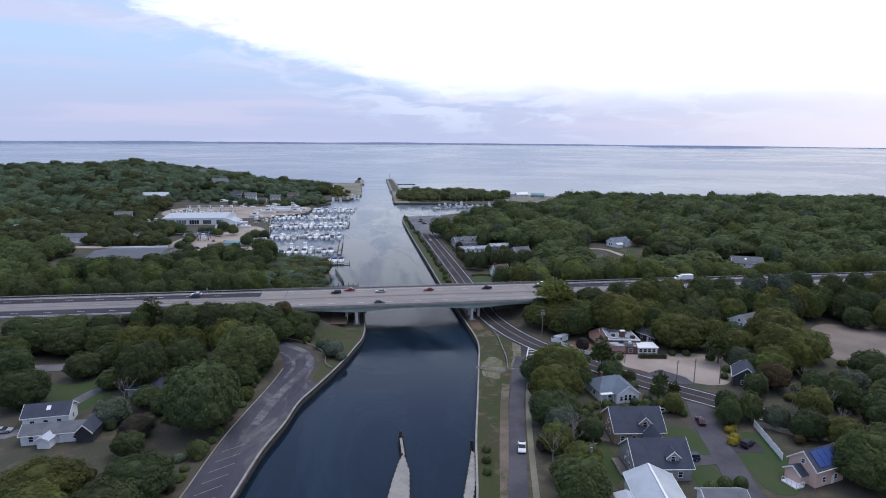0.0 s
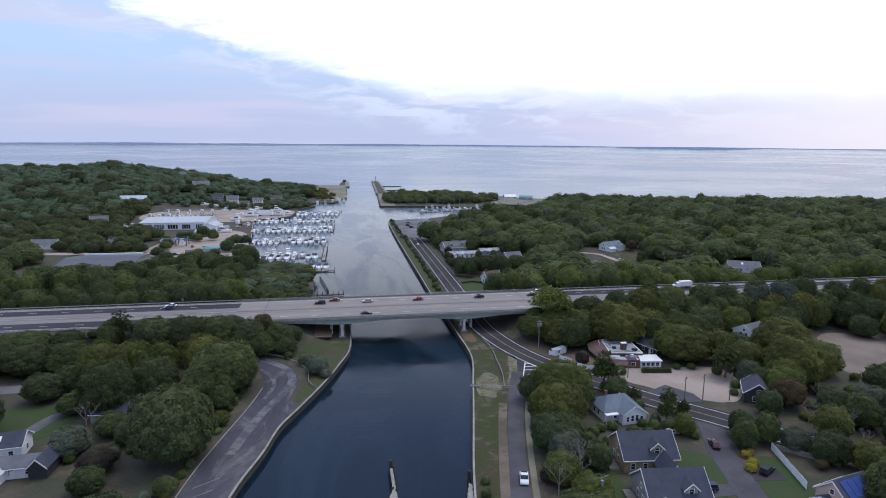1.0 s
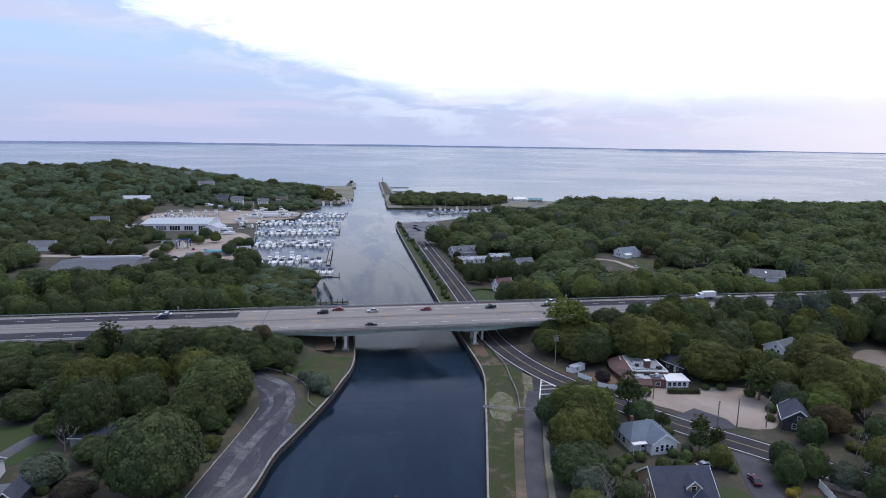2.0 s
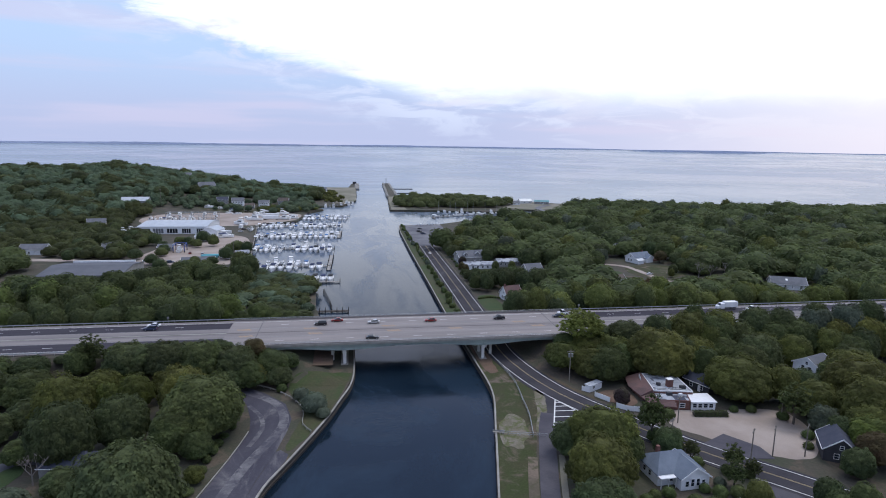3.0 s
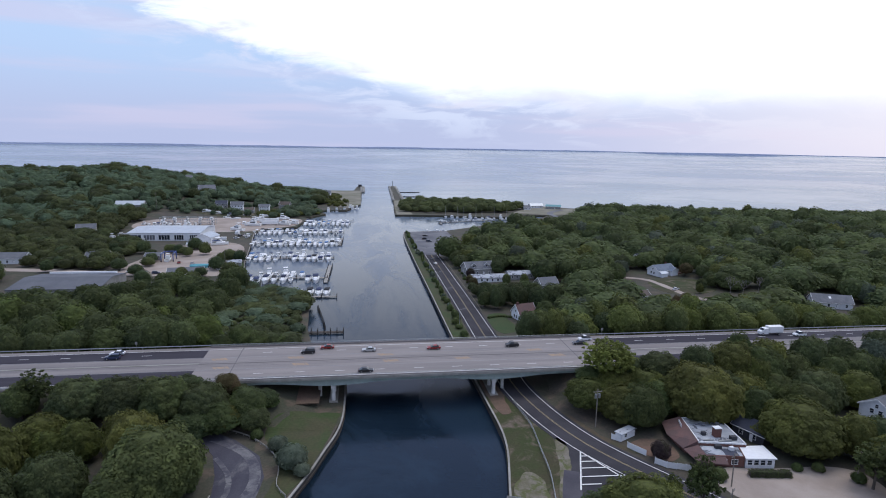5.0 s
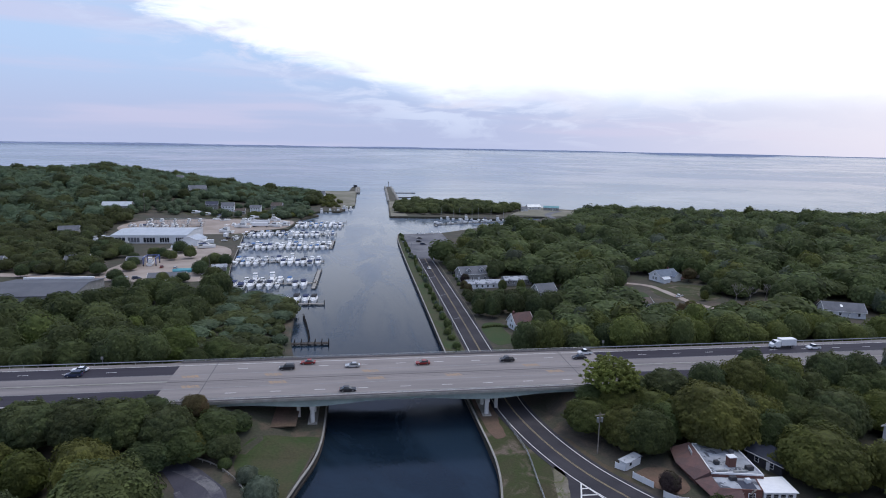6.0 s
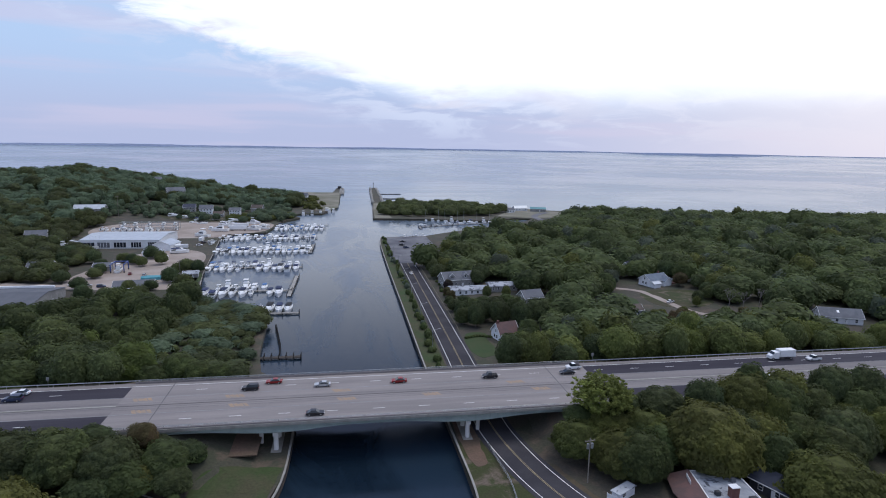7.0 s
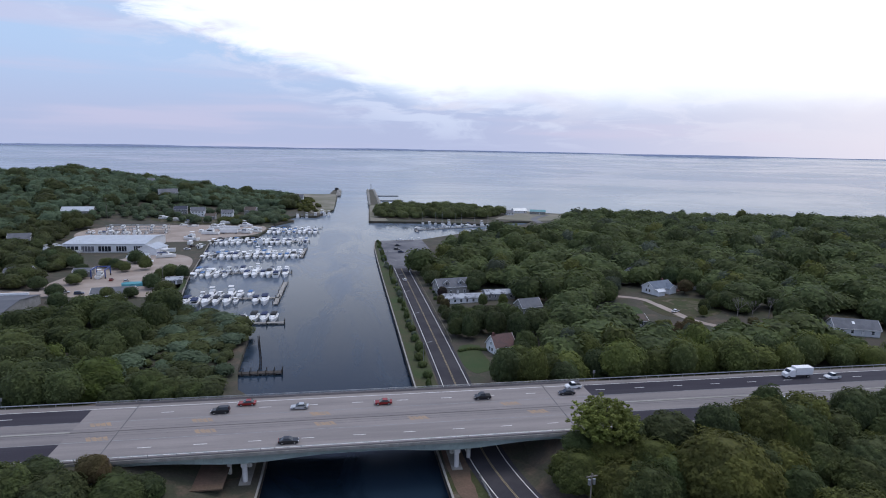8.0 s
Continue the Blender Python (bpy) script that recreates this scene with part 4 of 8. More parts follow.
def crown_data(seed, r, h0, h1, boughs, clumps, cards, size, open_crown=False, body=2):
    """A domed crown from height h0 to h1: boughs swell out of a dark inner mass and carry rounded clumps of leaves, with dark gaps between them."""
    rng = np.random.default_rng(seed)
    mid = h0 + (h1 - h0) * 0.38
    up, down = h1 - mid, mid - h0

    def fan(n, low, wild):
        i = np.arange(n)
        a = i * 2.39996 + rng.uniform(-wild, wild, n) * 2.5 / math.sqrt(n)
        u = np.clip(0.98 - (0.98 - low) * (i + 0.5) / n + rng.uniform(-wild, wild, n) / math.sqrt(n), -0.95, 0.995)
        w = np.sqrt(1 - u * u)
        return np.column_stack([w * np.cos(a), w * np.sin(a), u])

    main = fan(boughs, -0.25, 1.0)
    reach = rng.uniform(0.06, 0.22, boughs)
    wide = rng.uniform(0.30, 0.48, boughs) * math.sqrt(14 / boughs)

    def swell(d):
        """How far the crown reaches in a direction: farthest along its boughs."""
        c = np.clip(d @ main.T, -1, 1)
        return 0.86 + (reach * np.exp(-((np.arccos(c) / wide) ** 2))).max(1)

    def onto(d, k):
        w = np.sqrt(np.maximum(1e-6, 1 - d[:, 2] ** 2))
        side = np.where(d[:, 2] > 0, w ** 0.9, w ** 0.6)
        xy = d[:, :2] / w[:, None] * (side * k * r)[:, None]
        z = mid + np.where(d[:, 2] > 0, up, down) * d[:, 2] * k
        return np.column_stack([xy, z])

    if open_crown:  # loose clumps round bare limbs
        d = fan(clumps, -0.55, 0.9)
        cs = onto(d, swell(d) * rng.uniform(0.35, 1.0, clumps))
        rs = r * 0.62 * math.sqrt(9.4 / clumps) * rng.uniform(0.6, 1.2, clumps)
        own = np.repeat(np.arange(clumps), cards // clumps)
        e = rng.normal(0, 0.8, (len(own), 3)) + np.array([0, 0, 0.4])
        e /= np.linalg.norm(e, axis=1)[:, None]
        q = leaf_cards(rng, cs[own] + e * (rs[own] * rng.uniform(0.3, 1.15, len(own)))[:, None], e, size, 0.5)
        return q, [[3 * i, 3 * i + 1, 3 * i + 2] for i in range(len(own))]
    v, f = ball(rng, np.zeros(3), 1.0, 1.0, body, 0.0)
    v = v / np.linalg.norm(v, axis=1)[:, None]
    tuft = fan(clumps, -0.95, 0.9)
    high = rng.uniform(0.4, 1.0, clumps)
    spread = 1.25 * math.sqrt(4 * math.pi / clumps) / 2

    def relief(d):
        """Rounded tufts with creases between them, and the way each of their sides faces."""
        c = np.clip(d @ tuft.T, -1, 1)
        near = c.argmax(1)
        far = np.minimum(1.0, np.arccos(c.max(1)) / spread)
        return 1 + 0.14 * (high[near] * (1 - far ** 2) - 0.6), d + 0.75 * (d - tuft[near]) / spread

    verts = onto(v, 0.88 * swell(v) * (1 + rng.normal(0, 0.02, len(v))))
    e = fan(cards, -0.75, 1.0)
    k, face = relief(e)
    p = onto(e, swell(e) * k * rng.uniform(0.93, 1.03, cards))
    q = leaf_cards(rng, p, face * np.array([1, 1, 0.8]) + np.array([0, 0, 0.35]), size, 0.22)
    at = len(verts)
    fit = np.array([r / np.quantile(np.hypot(p[:, 0], p[:, 1]), 0.97)] * 2 + [h1 / p[:, 2].max()])
    return np.concatenate([verts, q]) * fit, [list(g) for g in f] + [[at + 3 * i, at + 3 * i + 1, at + 3 * i + 2] for i in range(cards)]


def trunk_mesh(seed, r, h0, h1, thick):
    rng = random.Random(seed)
    bm = bmesh.new()
    bend = (rng.uniform(-0.3, 0.3), rng.uniform(-0.3, 0.3))
    tube(bm, (0, 0, -0.6), (bend[0], bend[1], h0 + 0.8), thick, thick * 0.7, 9)
    tube(bm, (bend[0], bend[1], h0 + 0.6), (bend[0] * 2, bend[1] * 2, h1 * 0.8), thick * 0.7, thick * 0.2, 7)
    for i in range(6):
        a = i * 1.05 + rng.uniform(-0.3, 0.3)
        z = h0 + (h1 - h0) * rng.uniform(0.0, 0.4)
        e = r * rng.uniform(0.5, 0.8)
        tube(bm, (bend[0], bend[1], z), (e * math.cos(a), e * math.sin(a), z + (h1 - h0) * rng.uniform(0.15, 0.4)), thick * 0.38, thick * 0.1, 6)
    return bm


TREES = {}


def tree_kind(key, seed, r, h0, h1, boughs, clumps, cards, size, leaf, label, category="tree", name="tree", thick=0.28):
    """A tree of one kind, kept far behind the camera's way until it is copied."""
    e = thing(name, pose(-300, -600 - 30 * len(TREES), 2.0), label, category)
    part("trunk", trunk_mesh(seed, r, h0, h1, thick), BARK, e, "brown bark trunk with limbs")
    v, f = crown_data(seed, r, h0, h1, boughs, clumps, cards, size, key in ("pale", "airy"), 3 if r > 3 else 2)
    c = link_mesh("crown", v, f, leaf, True)
    c.parent = e
    TREES[key] = (e, r, h1)
    return e


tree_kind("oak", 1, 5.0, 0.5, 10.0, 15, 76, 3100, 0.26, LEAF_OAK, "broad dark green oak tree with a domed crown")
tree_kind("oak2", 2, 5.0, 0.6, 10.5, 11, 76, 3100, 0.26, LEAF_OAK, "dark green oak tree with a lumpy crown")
tree_kind("maple", 3, 4.6, 0.5, 9.8, 13, 70, 3100, 0.24, LEAF_MID, "green maple tree with a rounded crown")
tree_kind("maple2", 4, 4.4, 0.5, 10.8, 16, 73, 3100, 0.22, LEAF_MID, "tall green maple tree with a dense crown")
tree_kind("locust", 5, 4.4, 0.6, 9.8, 10, 60, 3100, 0.22, LEAF_OLIVE, "olive green locust tree with a loose crown")
tree_kind("dome", 6, 5.6, 0.4, 9.6, 20, 88, 3100, 0.30, LEAF_OLIVE, "wide olive green tree with a smooth domed crown")
tree_kind("willow", 7, 4.2, 0.4, 8.0, 12, 57, 3100, 0.22, LEAF_GREY, "grey-green tree with a soft loose crown")
tree_kind("rusty", 8, 3.4, 1.2, 8.5, 9, 35, 2106, 0.19, LEAF_RUST, "rusty brown tree with a thin crown")
tree_kind("pale", 9, 4.6, 2.4, 10.6, 14, 520, 13000, 0.16, LEAF_PALE, "pale yellow-green tree with an open airy crown", thick=0.34)
tree_kind("airy", 18, 3.0, 2.0, 10.0, 12, 190, 4200, 0.17, LEAF_MID, "slender green tree with a thin airy crown", thick=0.22)
tree_kind("lime", 17, 4.6, 0.5, 9.8, 12, 72, 3380, 0.24, LEAF_LIME, "bright yellow-green tree with a rounded crown")
tree_kind("plum", 10, 3.2, 0.5, 6.5, 9, 35, 2106, 0.17, LEAF_PLUM, "dark plum-leaved tree with a round crown")
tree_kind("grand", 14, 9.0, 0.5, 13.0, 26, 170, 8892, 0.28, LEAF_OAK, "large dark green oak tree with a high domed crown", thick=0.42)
tree_kind("grand2", 15, 8.6, 0.5, 13.0, 22, 150, 8190, 0.28, LEAF_MID, "large green maple tree with a lumpy domed crown", thick=0.4)
tree_kind("grand3", 16, 8.6, 0.4, 12.0, 30, 170, 8190, 0.27, LEAF_OLIVE, "large olive green tree with a wide domed crown", thick=0.4)
LARGE = {"oak": "grand", "oak2": "grand", "maple": "grand2", "maple2": "grand2", "locust": "grand3", "dome": "grand3"}
tree_kind("shrub", 11, 1.6, 0.0, 2.4, 7, 22, 795, 0.11, LEAF_MID, "dense green shrub beside road or house", "shrub", "shrub", 0.07)
tree_kind("greyshrub", 12, 2.4, 0.0, 3.4, 9, 32, 795, 0.15, LEAF_GREY, "grey-green round shrub on the grass bank", "shrub", "shrub", 0.07)
tree_kind("goldshrub", 13, 1.2, 0.0, 1.7, 6, 20, 795, 0.08, LEAF_GOLD, "golden yellow garden shrub beside a driveway", "shrub", "shrub", 0.05)


def bare_tree(seed):
    e = thing("bare_tree", pose(-330, -600, 2.0), "bare grey tree with fine leafless branches", "tree")
    rng = random.Random(seed)
    bm = bmesh.new()

    def grow(p, d, length, thick, level):
        q = p + d * length
        tube(bm, p, q, thick, thick * 0.6, 5 if level else 7)
        if level < 4:
            for _ in range(3 if level < 3 else 4):
                turn = Vector((rng.uniform(-1, 1), rng.uniform(-1, 1), rng.uniform(0.1, 0.9))).normalized()
                grow(q, (d * 0.55 + turn * 0.6).normalized(), length * rng.uniform(0.62, 0.8), thick * 0.55, level + 1)
    grow(Vector((0, 0, -0.3)), Vector((0.05, 0, 1)), 2.4, 0.16, 0)
    part("branchwork", bm, PALEBARK, e)
    TREES["bare"] = (e, 3.2, 8.0)


bare_tree(4)
FIRST = set()
THIN = ("rusty", "airy", "pale")
PLANTED = []


def plant(key, x, y, r=None, tall=None, turn=None, group=""):
    """One more tree of a kind, of radius r and height tall."""
    key = LARGE.get(key, key) if r and r >= 7.0 else key
    e, r0, h0 = TREES[key]
    k = (r or r0) / r0
    kz = (tall / h0) if tall else k
    if 200 < y < 242 and tall and key not in THIN and tall < 17:  # the nearer to the highway, the lower
        k = min(k, max(4.2, 244 - y) / r0)
        if x > 60:  # the belt beside the highway grows taller to the east
            top = float(np.interp(x, (60, 70, 85, 97, 110, 120), (12.6, 13.4, 14.6, 17.2, 20.5, 22.0))) - min(6.0, max(0.0, 0.75 * (235 - y))) * min(1.0, max(0.0, (x - 85) / 20))
            if y > 221:
                tall = (top - ground_at(x, y)) * (0.88 + 0.12 * math.sin(x * 1.7 + y) ** 2)
                k = max(k, 0.40 * tall / r0)
            tall = min(tall, top - ground_at(x, y))
        else:
            tall = min(tall, (12.6 if -84 < x < -33 else 9.4) + 0.40 * (243 - y) - ground_at(x, y))
        kz = max(2.6, tall) / h0
        k = min(k, max(2.4, kz * h0 * 0.8) / r0)
    if key not in THIN:
        k = max(k, kz * h0 / 2.9 / r0)
    turn = (x * 37.0 + y * 91.0) % 360 if turn is None else turn
    m = pose(x, y, ground_at(x, y) - 0.05, 0, 0, turn) @ Matrix.Diagonal((k, k, kz, 1))
    if key in FIRST:
        o = copy_thing(e, m)
        o.matrix_basis = m
    else:
        FIRST.add(key)
        o = e
        o.matrix_basis = m
    PLANTED.append((x, y, k * r0))
    return tagged(o, group=group) if group else o


# trees that stand singly near the canal, with their crown radius: west side, then east side
WEST_TREES = [("oak2", -43.4, 158.5, 10.6, 19.0), ("maple", -38.6, 199.0, 11.4, 16.2), ("maple2", -43.5, 190, 6.2, 11.5), ("oak", -67.5, 187.5, 7.8, 16), ("oak2", -57, 195, 7.0, 13.8), ("locust", -76, 207, 7.4, 15.5), ("dome", -72.5, 222, 5.0, 10), ("lime", -61, 216, 5.0, 11.5), ("lime", -67.5, 215, 3.8, 9.5), ("locust", -46.5, 211.5, 7.2, 15.0), ("dome", -53, 224, 4.6, 9),
              ("oak", -50.0, 128.0, 8.2, 8.6), ("locust", -69.5, 128.5, 9.6, 8.6), ("oak", -86, 129, 6.4, 8), ("oak", -98, 179, 7.4, 11), ("willow", -68.5, 164.5, 4.8, 7.4), ("plum", -59.5, 155.5, 4.2, 5.6), ("oak2", -52, 116, 6.8, 10), ("locust", -66, 118, 6.4, 10),
              ("oak2", -125, 233, 8.0, 13), ("maple", -108, 231, 7.6, 13), ("oak", -97, 234, 6.8, 11), ("oak", -90, 238.5, 5.6, 9), ("oak2", -116, 226, 7.0, 12), ("airy", -80, 235, 4.0, 12.6), ("maple", -83, 234, 3.8, 11), ("oak2", -68, 233, 6.4, 14), ("oak", -57, 233, 6.4, 14), ("maple", -46, 232, 6.6, 14.5), ("oak", -36, 231, 5.8, 11), ("rusty", -31, 238, 2.8, 7.0), ("maple2", -25, 233, 4.6, 8.4), ("maple", -32, 228, 5.0, 9.4), ("oak2", -22.5, 228.5, 3.6, 6.4), ("oak", -27.5, 238, 4.4, 7.4),
              ("oak", -21, 237, 3.6, 5), ("locust", -30, 229, 4.4, 7), ("oak2", -42, 238.5, 4.8, 10), ("maple", -52, 239, 4.6, 12), ("oak", -63, 238.5, 5.2, 11.5), ("maple", -74, 239, 5.0, 13), ("oak2", -38, 225, 4.6, 8), ("oak", -62.2, 173.5, 4.2, 6.6), ("maple", -37.0, 186, 4.2, 7.5), ("locust", -35, 175, 2.4, 4.2), ("oak", -57, 168, 3.0, 5.5), ("maple2", -41, 143, 2.6, 4.5), ("oak", -84, 206, 5.4, 9), ("maple", -92, 222, 6.4, 11), ("oak2", -104, 222, 6.4, 11), ("oak", -79, 213, 4.6, 8), ("maple", -78, 189, 4.4, 6.5), ("oak2", -90, 199, 5.4, 8.5), ("maple2", -54, 184, 3.6, 7), ("oak", -58, 146, 4.0, 6.5), ("oak", -112, 200, 6.6, 11), ("maple", -120, 214, 6.4, 11),
              ("lime", -52.5, 294.5, 8.6, 14.6), ("maple", -59, 294, 6.2, 11), ("maple2", -38, 295, 5.6, 10.5), ("oak", -72, 293, 6.8, 11), ("maple", -84, 292, 6.8, 11), ("oak2", -66, 301, 6.6, 12), ("maple2", -31.5, 292, 4.6, 8.5), ("maple", -25, 290.5, 4.6, 7.5), ("oak", -19, 290, 4.0, 6.5), ("maple", -45, 289, 5.0, 8.0), ("oak", -96, 293, 6.4, 10.5)]
EAST_TREES = [("pale", 81.8, 237.4, 8.2, 14.0), ("locust", 82, 233.5, 5.4), ("dome", 103, 222, 10.6), ("dome", 81, 224, 7.4), ("locust", 73, 231, 6.4), ("locust", 91, 231, 7.2), ("oak", 98, 237, 6.2), ("dome", 122, 236, 9.2), ("oak", 89, 239.5, 4.4), ("maple2", 76, 238, 4.6), ("maple", 84, 220, 6.6), ("oak", 113, 224, 6.4), ("maple2", 130, 234, 7.6), ("dome", 119.5, 202, 9.6, 13.6), ("oak", 150, 238, 7.8),
              ("maple", 162, 231, 7.0), ("maple", 126, 240, 6.0), ("oak2", 176, 239, 7.4), ("locust", 61.5, 172.5, 8.4), ("oak", 55, 176, 4.6), ("locust", 56.5, 161, 7.2), ("maple", 65, 170, 5.4), ("airy", 78.6, 180.0, 3.8, 13.6), ("airy", 91.2, 163.4, 2.5, 7.4), ("airy", 86.8, 170.2, 2.0, 5.4), ("airy", 94.0, 160.2, 2.0, 5.2), ("airy", 75.2, 186.0, 2.4, 6.0), ("airy", 82.6, 174.4, 2.2, 5.0),
              ("airy", 124, 184, 4.6, 12.4), ("willow", 128, 178, 3.6), ("locust", 158, 182, 6.2), ("oak2", 168, 212, 6.4), ("maple", 176, 222, 6.6), ("maple", 155, 204, 5.6), ("oak", 50, 148, 5.0), ("maple2", 46, 112, 5.6), ("dome", 151, 192, 9.4), ("locust", 144.5, 177.5, 9.6), ("locust", 160, 203, 8.6), ("lime", 131, 166, 5.4), ("rusty", 128, 160.5, 4.4), ("oak2", 136, 152, 4.4), ("willow", 147, 151, 4.6),
              # the small rusty tree at x 111.4 stands in for an orange-red garden object
              ("maple", 113.6, 109.5, 7.6), ("willow", 52, 143, 4.2, 8), ("locust", 47.5, 133, 4.0, 8), ("oak", 54.5, 150.5, 4.6, 9), ("locust", 51, 124, 4.2, 7), ("oak2", 58, 138, 3.4, 7), ("oak", 45.5, 121, 3.4, 6), ("locust", 132, 126, 5.0), ("oak", 141, 134, 5.4), ("maple", 150, 142, 5.2), ("locust", 126, 142, 4.4), ("oak2", 158, 150, 5.6), ("maple", 139, 146, 4.8), ("oak", 164, 163, 5.6), ("locust", 137, 172, 5.4), ("oak2", 130, 115, 5.0), ("maple", 146, 122, 5.4), ("locust", 134, 188, 5.6), ("oak2", 139, 198, 5.0), ("oak", 128, 172, 3.6), ("oak", 108.5, 146.5, 3.2, 6.0), ("locust", 113, 141, 3.6, 7.0), ("maple", 117, 146, 3.8, 7.4), ("oak2", 121, 138, 4.2, 8.0), ("airy", 100.5, 158.5, 2.6, 7.0), ("airy", 84.5, 170.5, 2.2, 5.0), ("maple", 99.5, 141, 3.2, 8.0), ("oak", 102.5, 147, 3.0, 7.6), ("maple", 107, 142.5, 3.2, 8.6), ("willow", 112, 138, 3.4, 6.0), ("oak2", 117, 131.5, 3.8, 8.0), ("locust", 121.5, 126, 4.0, 8.0), ("oak", 127.5, 120, 4.4, 9.0), ("locust", 88, 149.8, 2.6, 6.4), ("oak", 133, 113, 4.8, 9.0), ("rusty", 111.4, 129, 1.4, 2.6), ("airy", 105, 155, 3.4), ("airy", 87, 157, 2.6), ("locust", 114, 142, 3.4), ("oak", 119, 157, 3.4), ("willow", 108.5, 146, 3.2), ("oak", 114, 131, 3.0), ("locust", 121, 124, 3.6), ("oak2", 79, 172, 3.4), ("willow", 113.5, 150, 3.8), ("maple", 92, 226, 6.4), ("oak", 140, 222, 7.4)]
for key, x, y, r, high in WEST_TREES:
    plant(key, x, y, r * (1.25 if 221 < y < 245 else 1.0), tall=high, group="canal bank trees")
for key, x, y, r, *high in EAST_TREES:
    if x > 78 and any(math.hypot(x - p.x, y - p.y) < (4.2 if key == "airy" else 5.8) for p in spaced(ROAD_NEAR, 3.0)):  # keep the road clear
        continue
    plant(key, x, y, r * 1.1, tall=high[0] if high else 3.6 + 1.3 * r, group="canal bank trees")
for x, y, r in ((50, 131, 4.4), (45, 129, 3.8), (53, 137, 4.2), (-70.5, 178.5, 3.8), (126, 150, 3.4), (133, 144, 3.6), (118, 139, 2.8), (140, 162, 3.2), (152, 160, 3.4), (128, 134, 3.2)):
    plant("bare", x, y, r, group="canal bank trees")
for key, x, y, r in (("greyshrub", -10.2, 208.5, 4.2), ("greyshrub", -14.6, 217, 2.8), ("greyshrub", -7.6, 204.6, 2.2), ("shrub", -4, 284, 2.2), ("shrub", 1, 281, 1.8), ("goldshrub", 96, 133, 1.4), ("goldshrub", 97, 137, 1.3), ("goldshrub", 94, 131, 1.5),
                     ("goldshrub", 99, 138, 1.1), ("shrub", 84, 167, 1.8), ("shrub", 80, 180, 2.4), ("shrub", 74, 151, 2.2), ("shrub", 78, 150, 2.0), ("shrub", 76, 112, 1.8), ("shrub", 80, 113, 1.9), ("shrub", 84, 113, 1.7), ("plum", 81, 202, 2.6), ("plum", 86.5, 193, 2.2), ("shrub", 90.5, 192, 2.0), ("shrub", -19, 237, 2.2), ("shrub", -21, 224, 1.8), ("shrub", 82, 154.5, 1.8), ("shrub", 86, 153.8, 1.9), ("shrub", 89.4, 152.4, 1.5), ("greyshrub", 84.4, 158.2, 1.6), ("shrub", 79.6, 156.6, 1.4), ("shrub", 70.5, 156, 1.6), ("shrub", 67, 155.6, 1.5), ("shrub", 93.5, 160.5, 1.5), ("shrub", 89.5, 163, 1.6), ("shrub", 64, 153.5, 1.8), ("shrub", 66, 148.6, 1.6), ("shrub", 61, 150, 2.0), ("shrub", 90, 148, 1.4), ("shrub", 60, 158, 1.6), ("greyshrub", 47, 139, 2.0), ("shrub", 49, 136, 1.8), ("shrub", 52, 128, 1.7), ("shrub", 46, 124, 2.0), ("shrub", 50, 121, 2.2), ("plum", 44, 134, 1.8), ("shrub", 54, 134, 1.6), ("shrub", -66, 177, 2.4), ("shrub", -61, 177.6, 2.6), ("shrub", -57.5, 181, 2.0), ("shrub", 112, 193.4, 1.4), ("shrub", 117, 192.6, 1.6), ("shrub", 123, 187, 1.8), ("shrub", 122, 176, 1.7), ("shrub", 118, 171, 1.4), ("shrub", 29, 131, 1.3), ("shrub", 30, 136, 1.2), ("shrub", 28, 126, 1.2)):
    plant(key, x, y, r, group="garden and bank shrubs")
verge_rng = random.Random(2)
for i in range(64):
    plant(verge_rng.choice(("shrub", "shrub", "greyshrub")), 48.2 + verge_rng.uniform(-1.2, 0.8) - (i > 40) * 1.4, 292 + i * 4.6 + verge_rng.uniform(-2.6, 2.6), verge_rng.uniform(0.8, 1.9), tall=verge_rng.uniform(1.2, 3.8), group="verge shrubs")

for x, y, r, high in ((66, 345, 3.8, 8.5), (71, 341, 3.6, 11.5), (67.5, 355, 3.8, 8.5), (76, 350, 4.8, 10), (82, 344, 4.8, 11), (84, 358, 4.8, 8.8), (91, 350, 5.2, 10), (75, 362, 4.2, 7.6), (66, 366, 3.2, 6.6), (91, 366, 4.6, 7), (98, 340, 5.6, 11), (72, 374, 3.6, 5.6), (82, 374, 3.8, 5.2), (65.5, 377, 2.4, 4.8), (90, 338, 5.0, 11), (105, 348, 5.2, 9)):
    plant(("oak", "maple", "oak2", "maple2")[int(x + y) % 4], x, y, r, tall=high, group="trees round the roadside houses")
for key, x, y, r in (("maple", 87, 388, 2.6), ("locust", 96, 384, 2.4), ("maple", 88.5, 321, 4.6), ("oak", 85, 315, 3.6), ("oak2", 78, 312, 2.6), ("rusty", 67.5, 384, 2.4), ("rusty", 67, 393, 2.0), ("oak", 69, 436, 5.0), ("maple2", 69, 450, 5.2), ("oak2", 88, 416, 4.6), ("oak", 92, 424, 5.6), ("plum", 70, 407, 2.6), ("willow", 160, 402, 5.0), ("maple", 152, 390, 6.0), ("oak", 164, 412, 6.4), ("oak2", 200, 412, 6.4), ("rusty", 196, 392, 4.0), ("locust", 208, 378, 6.0), ("oak", 188, 362, 2.8), ("maple", 196, 366, 3.6), ("locust", 183, 355, 2.0), ("oak2", 203, 386, 4.0), ("maple", 150, 384, 4.0), ("oak", 200, 374, 3.4)):
    plant(key, x, y, r, tall=3.2 + 1.2 * r, group="trees round the roadside houses")
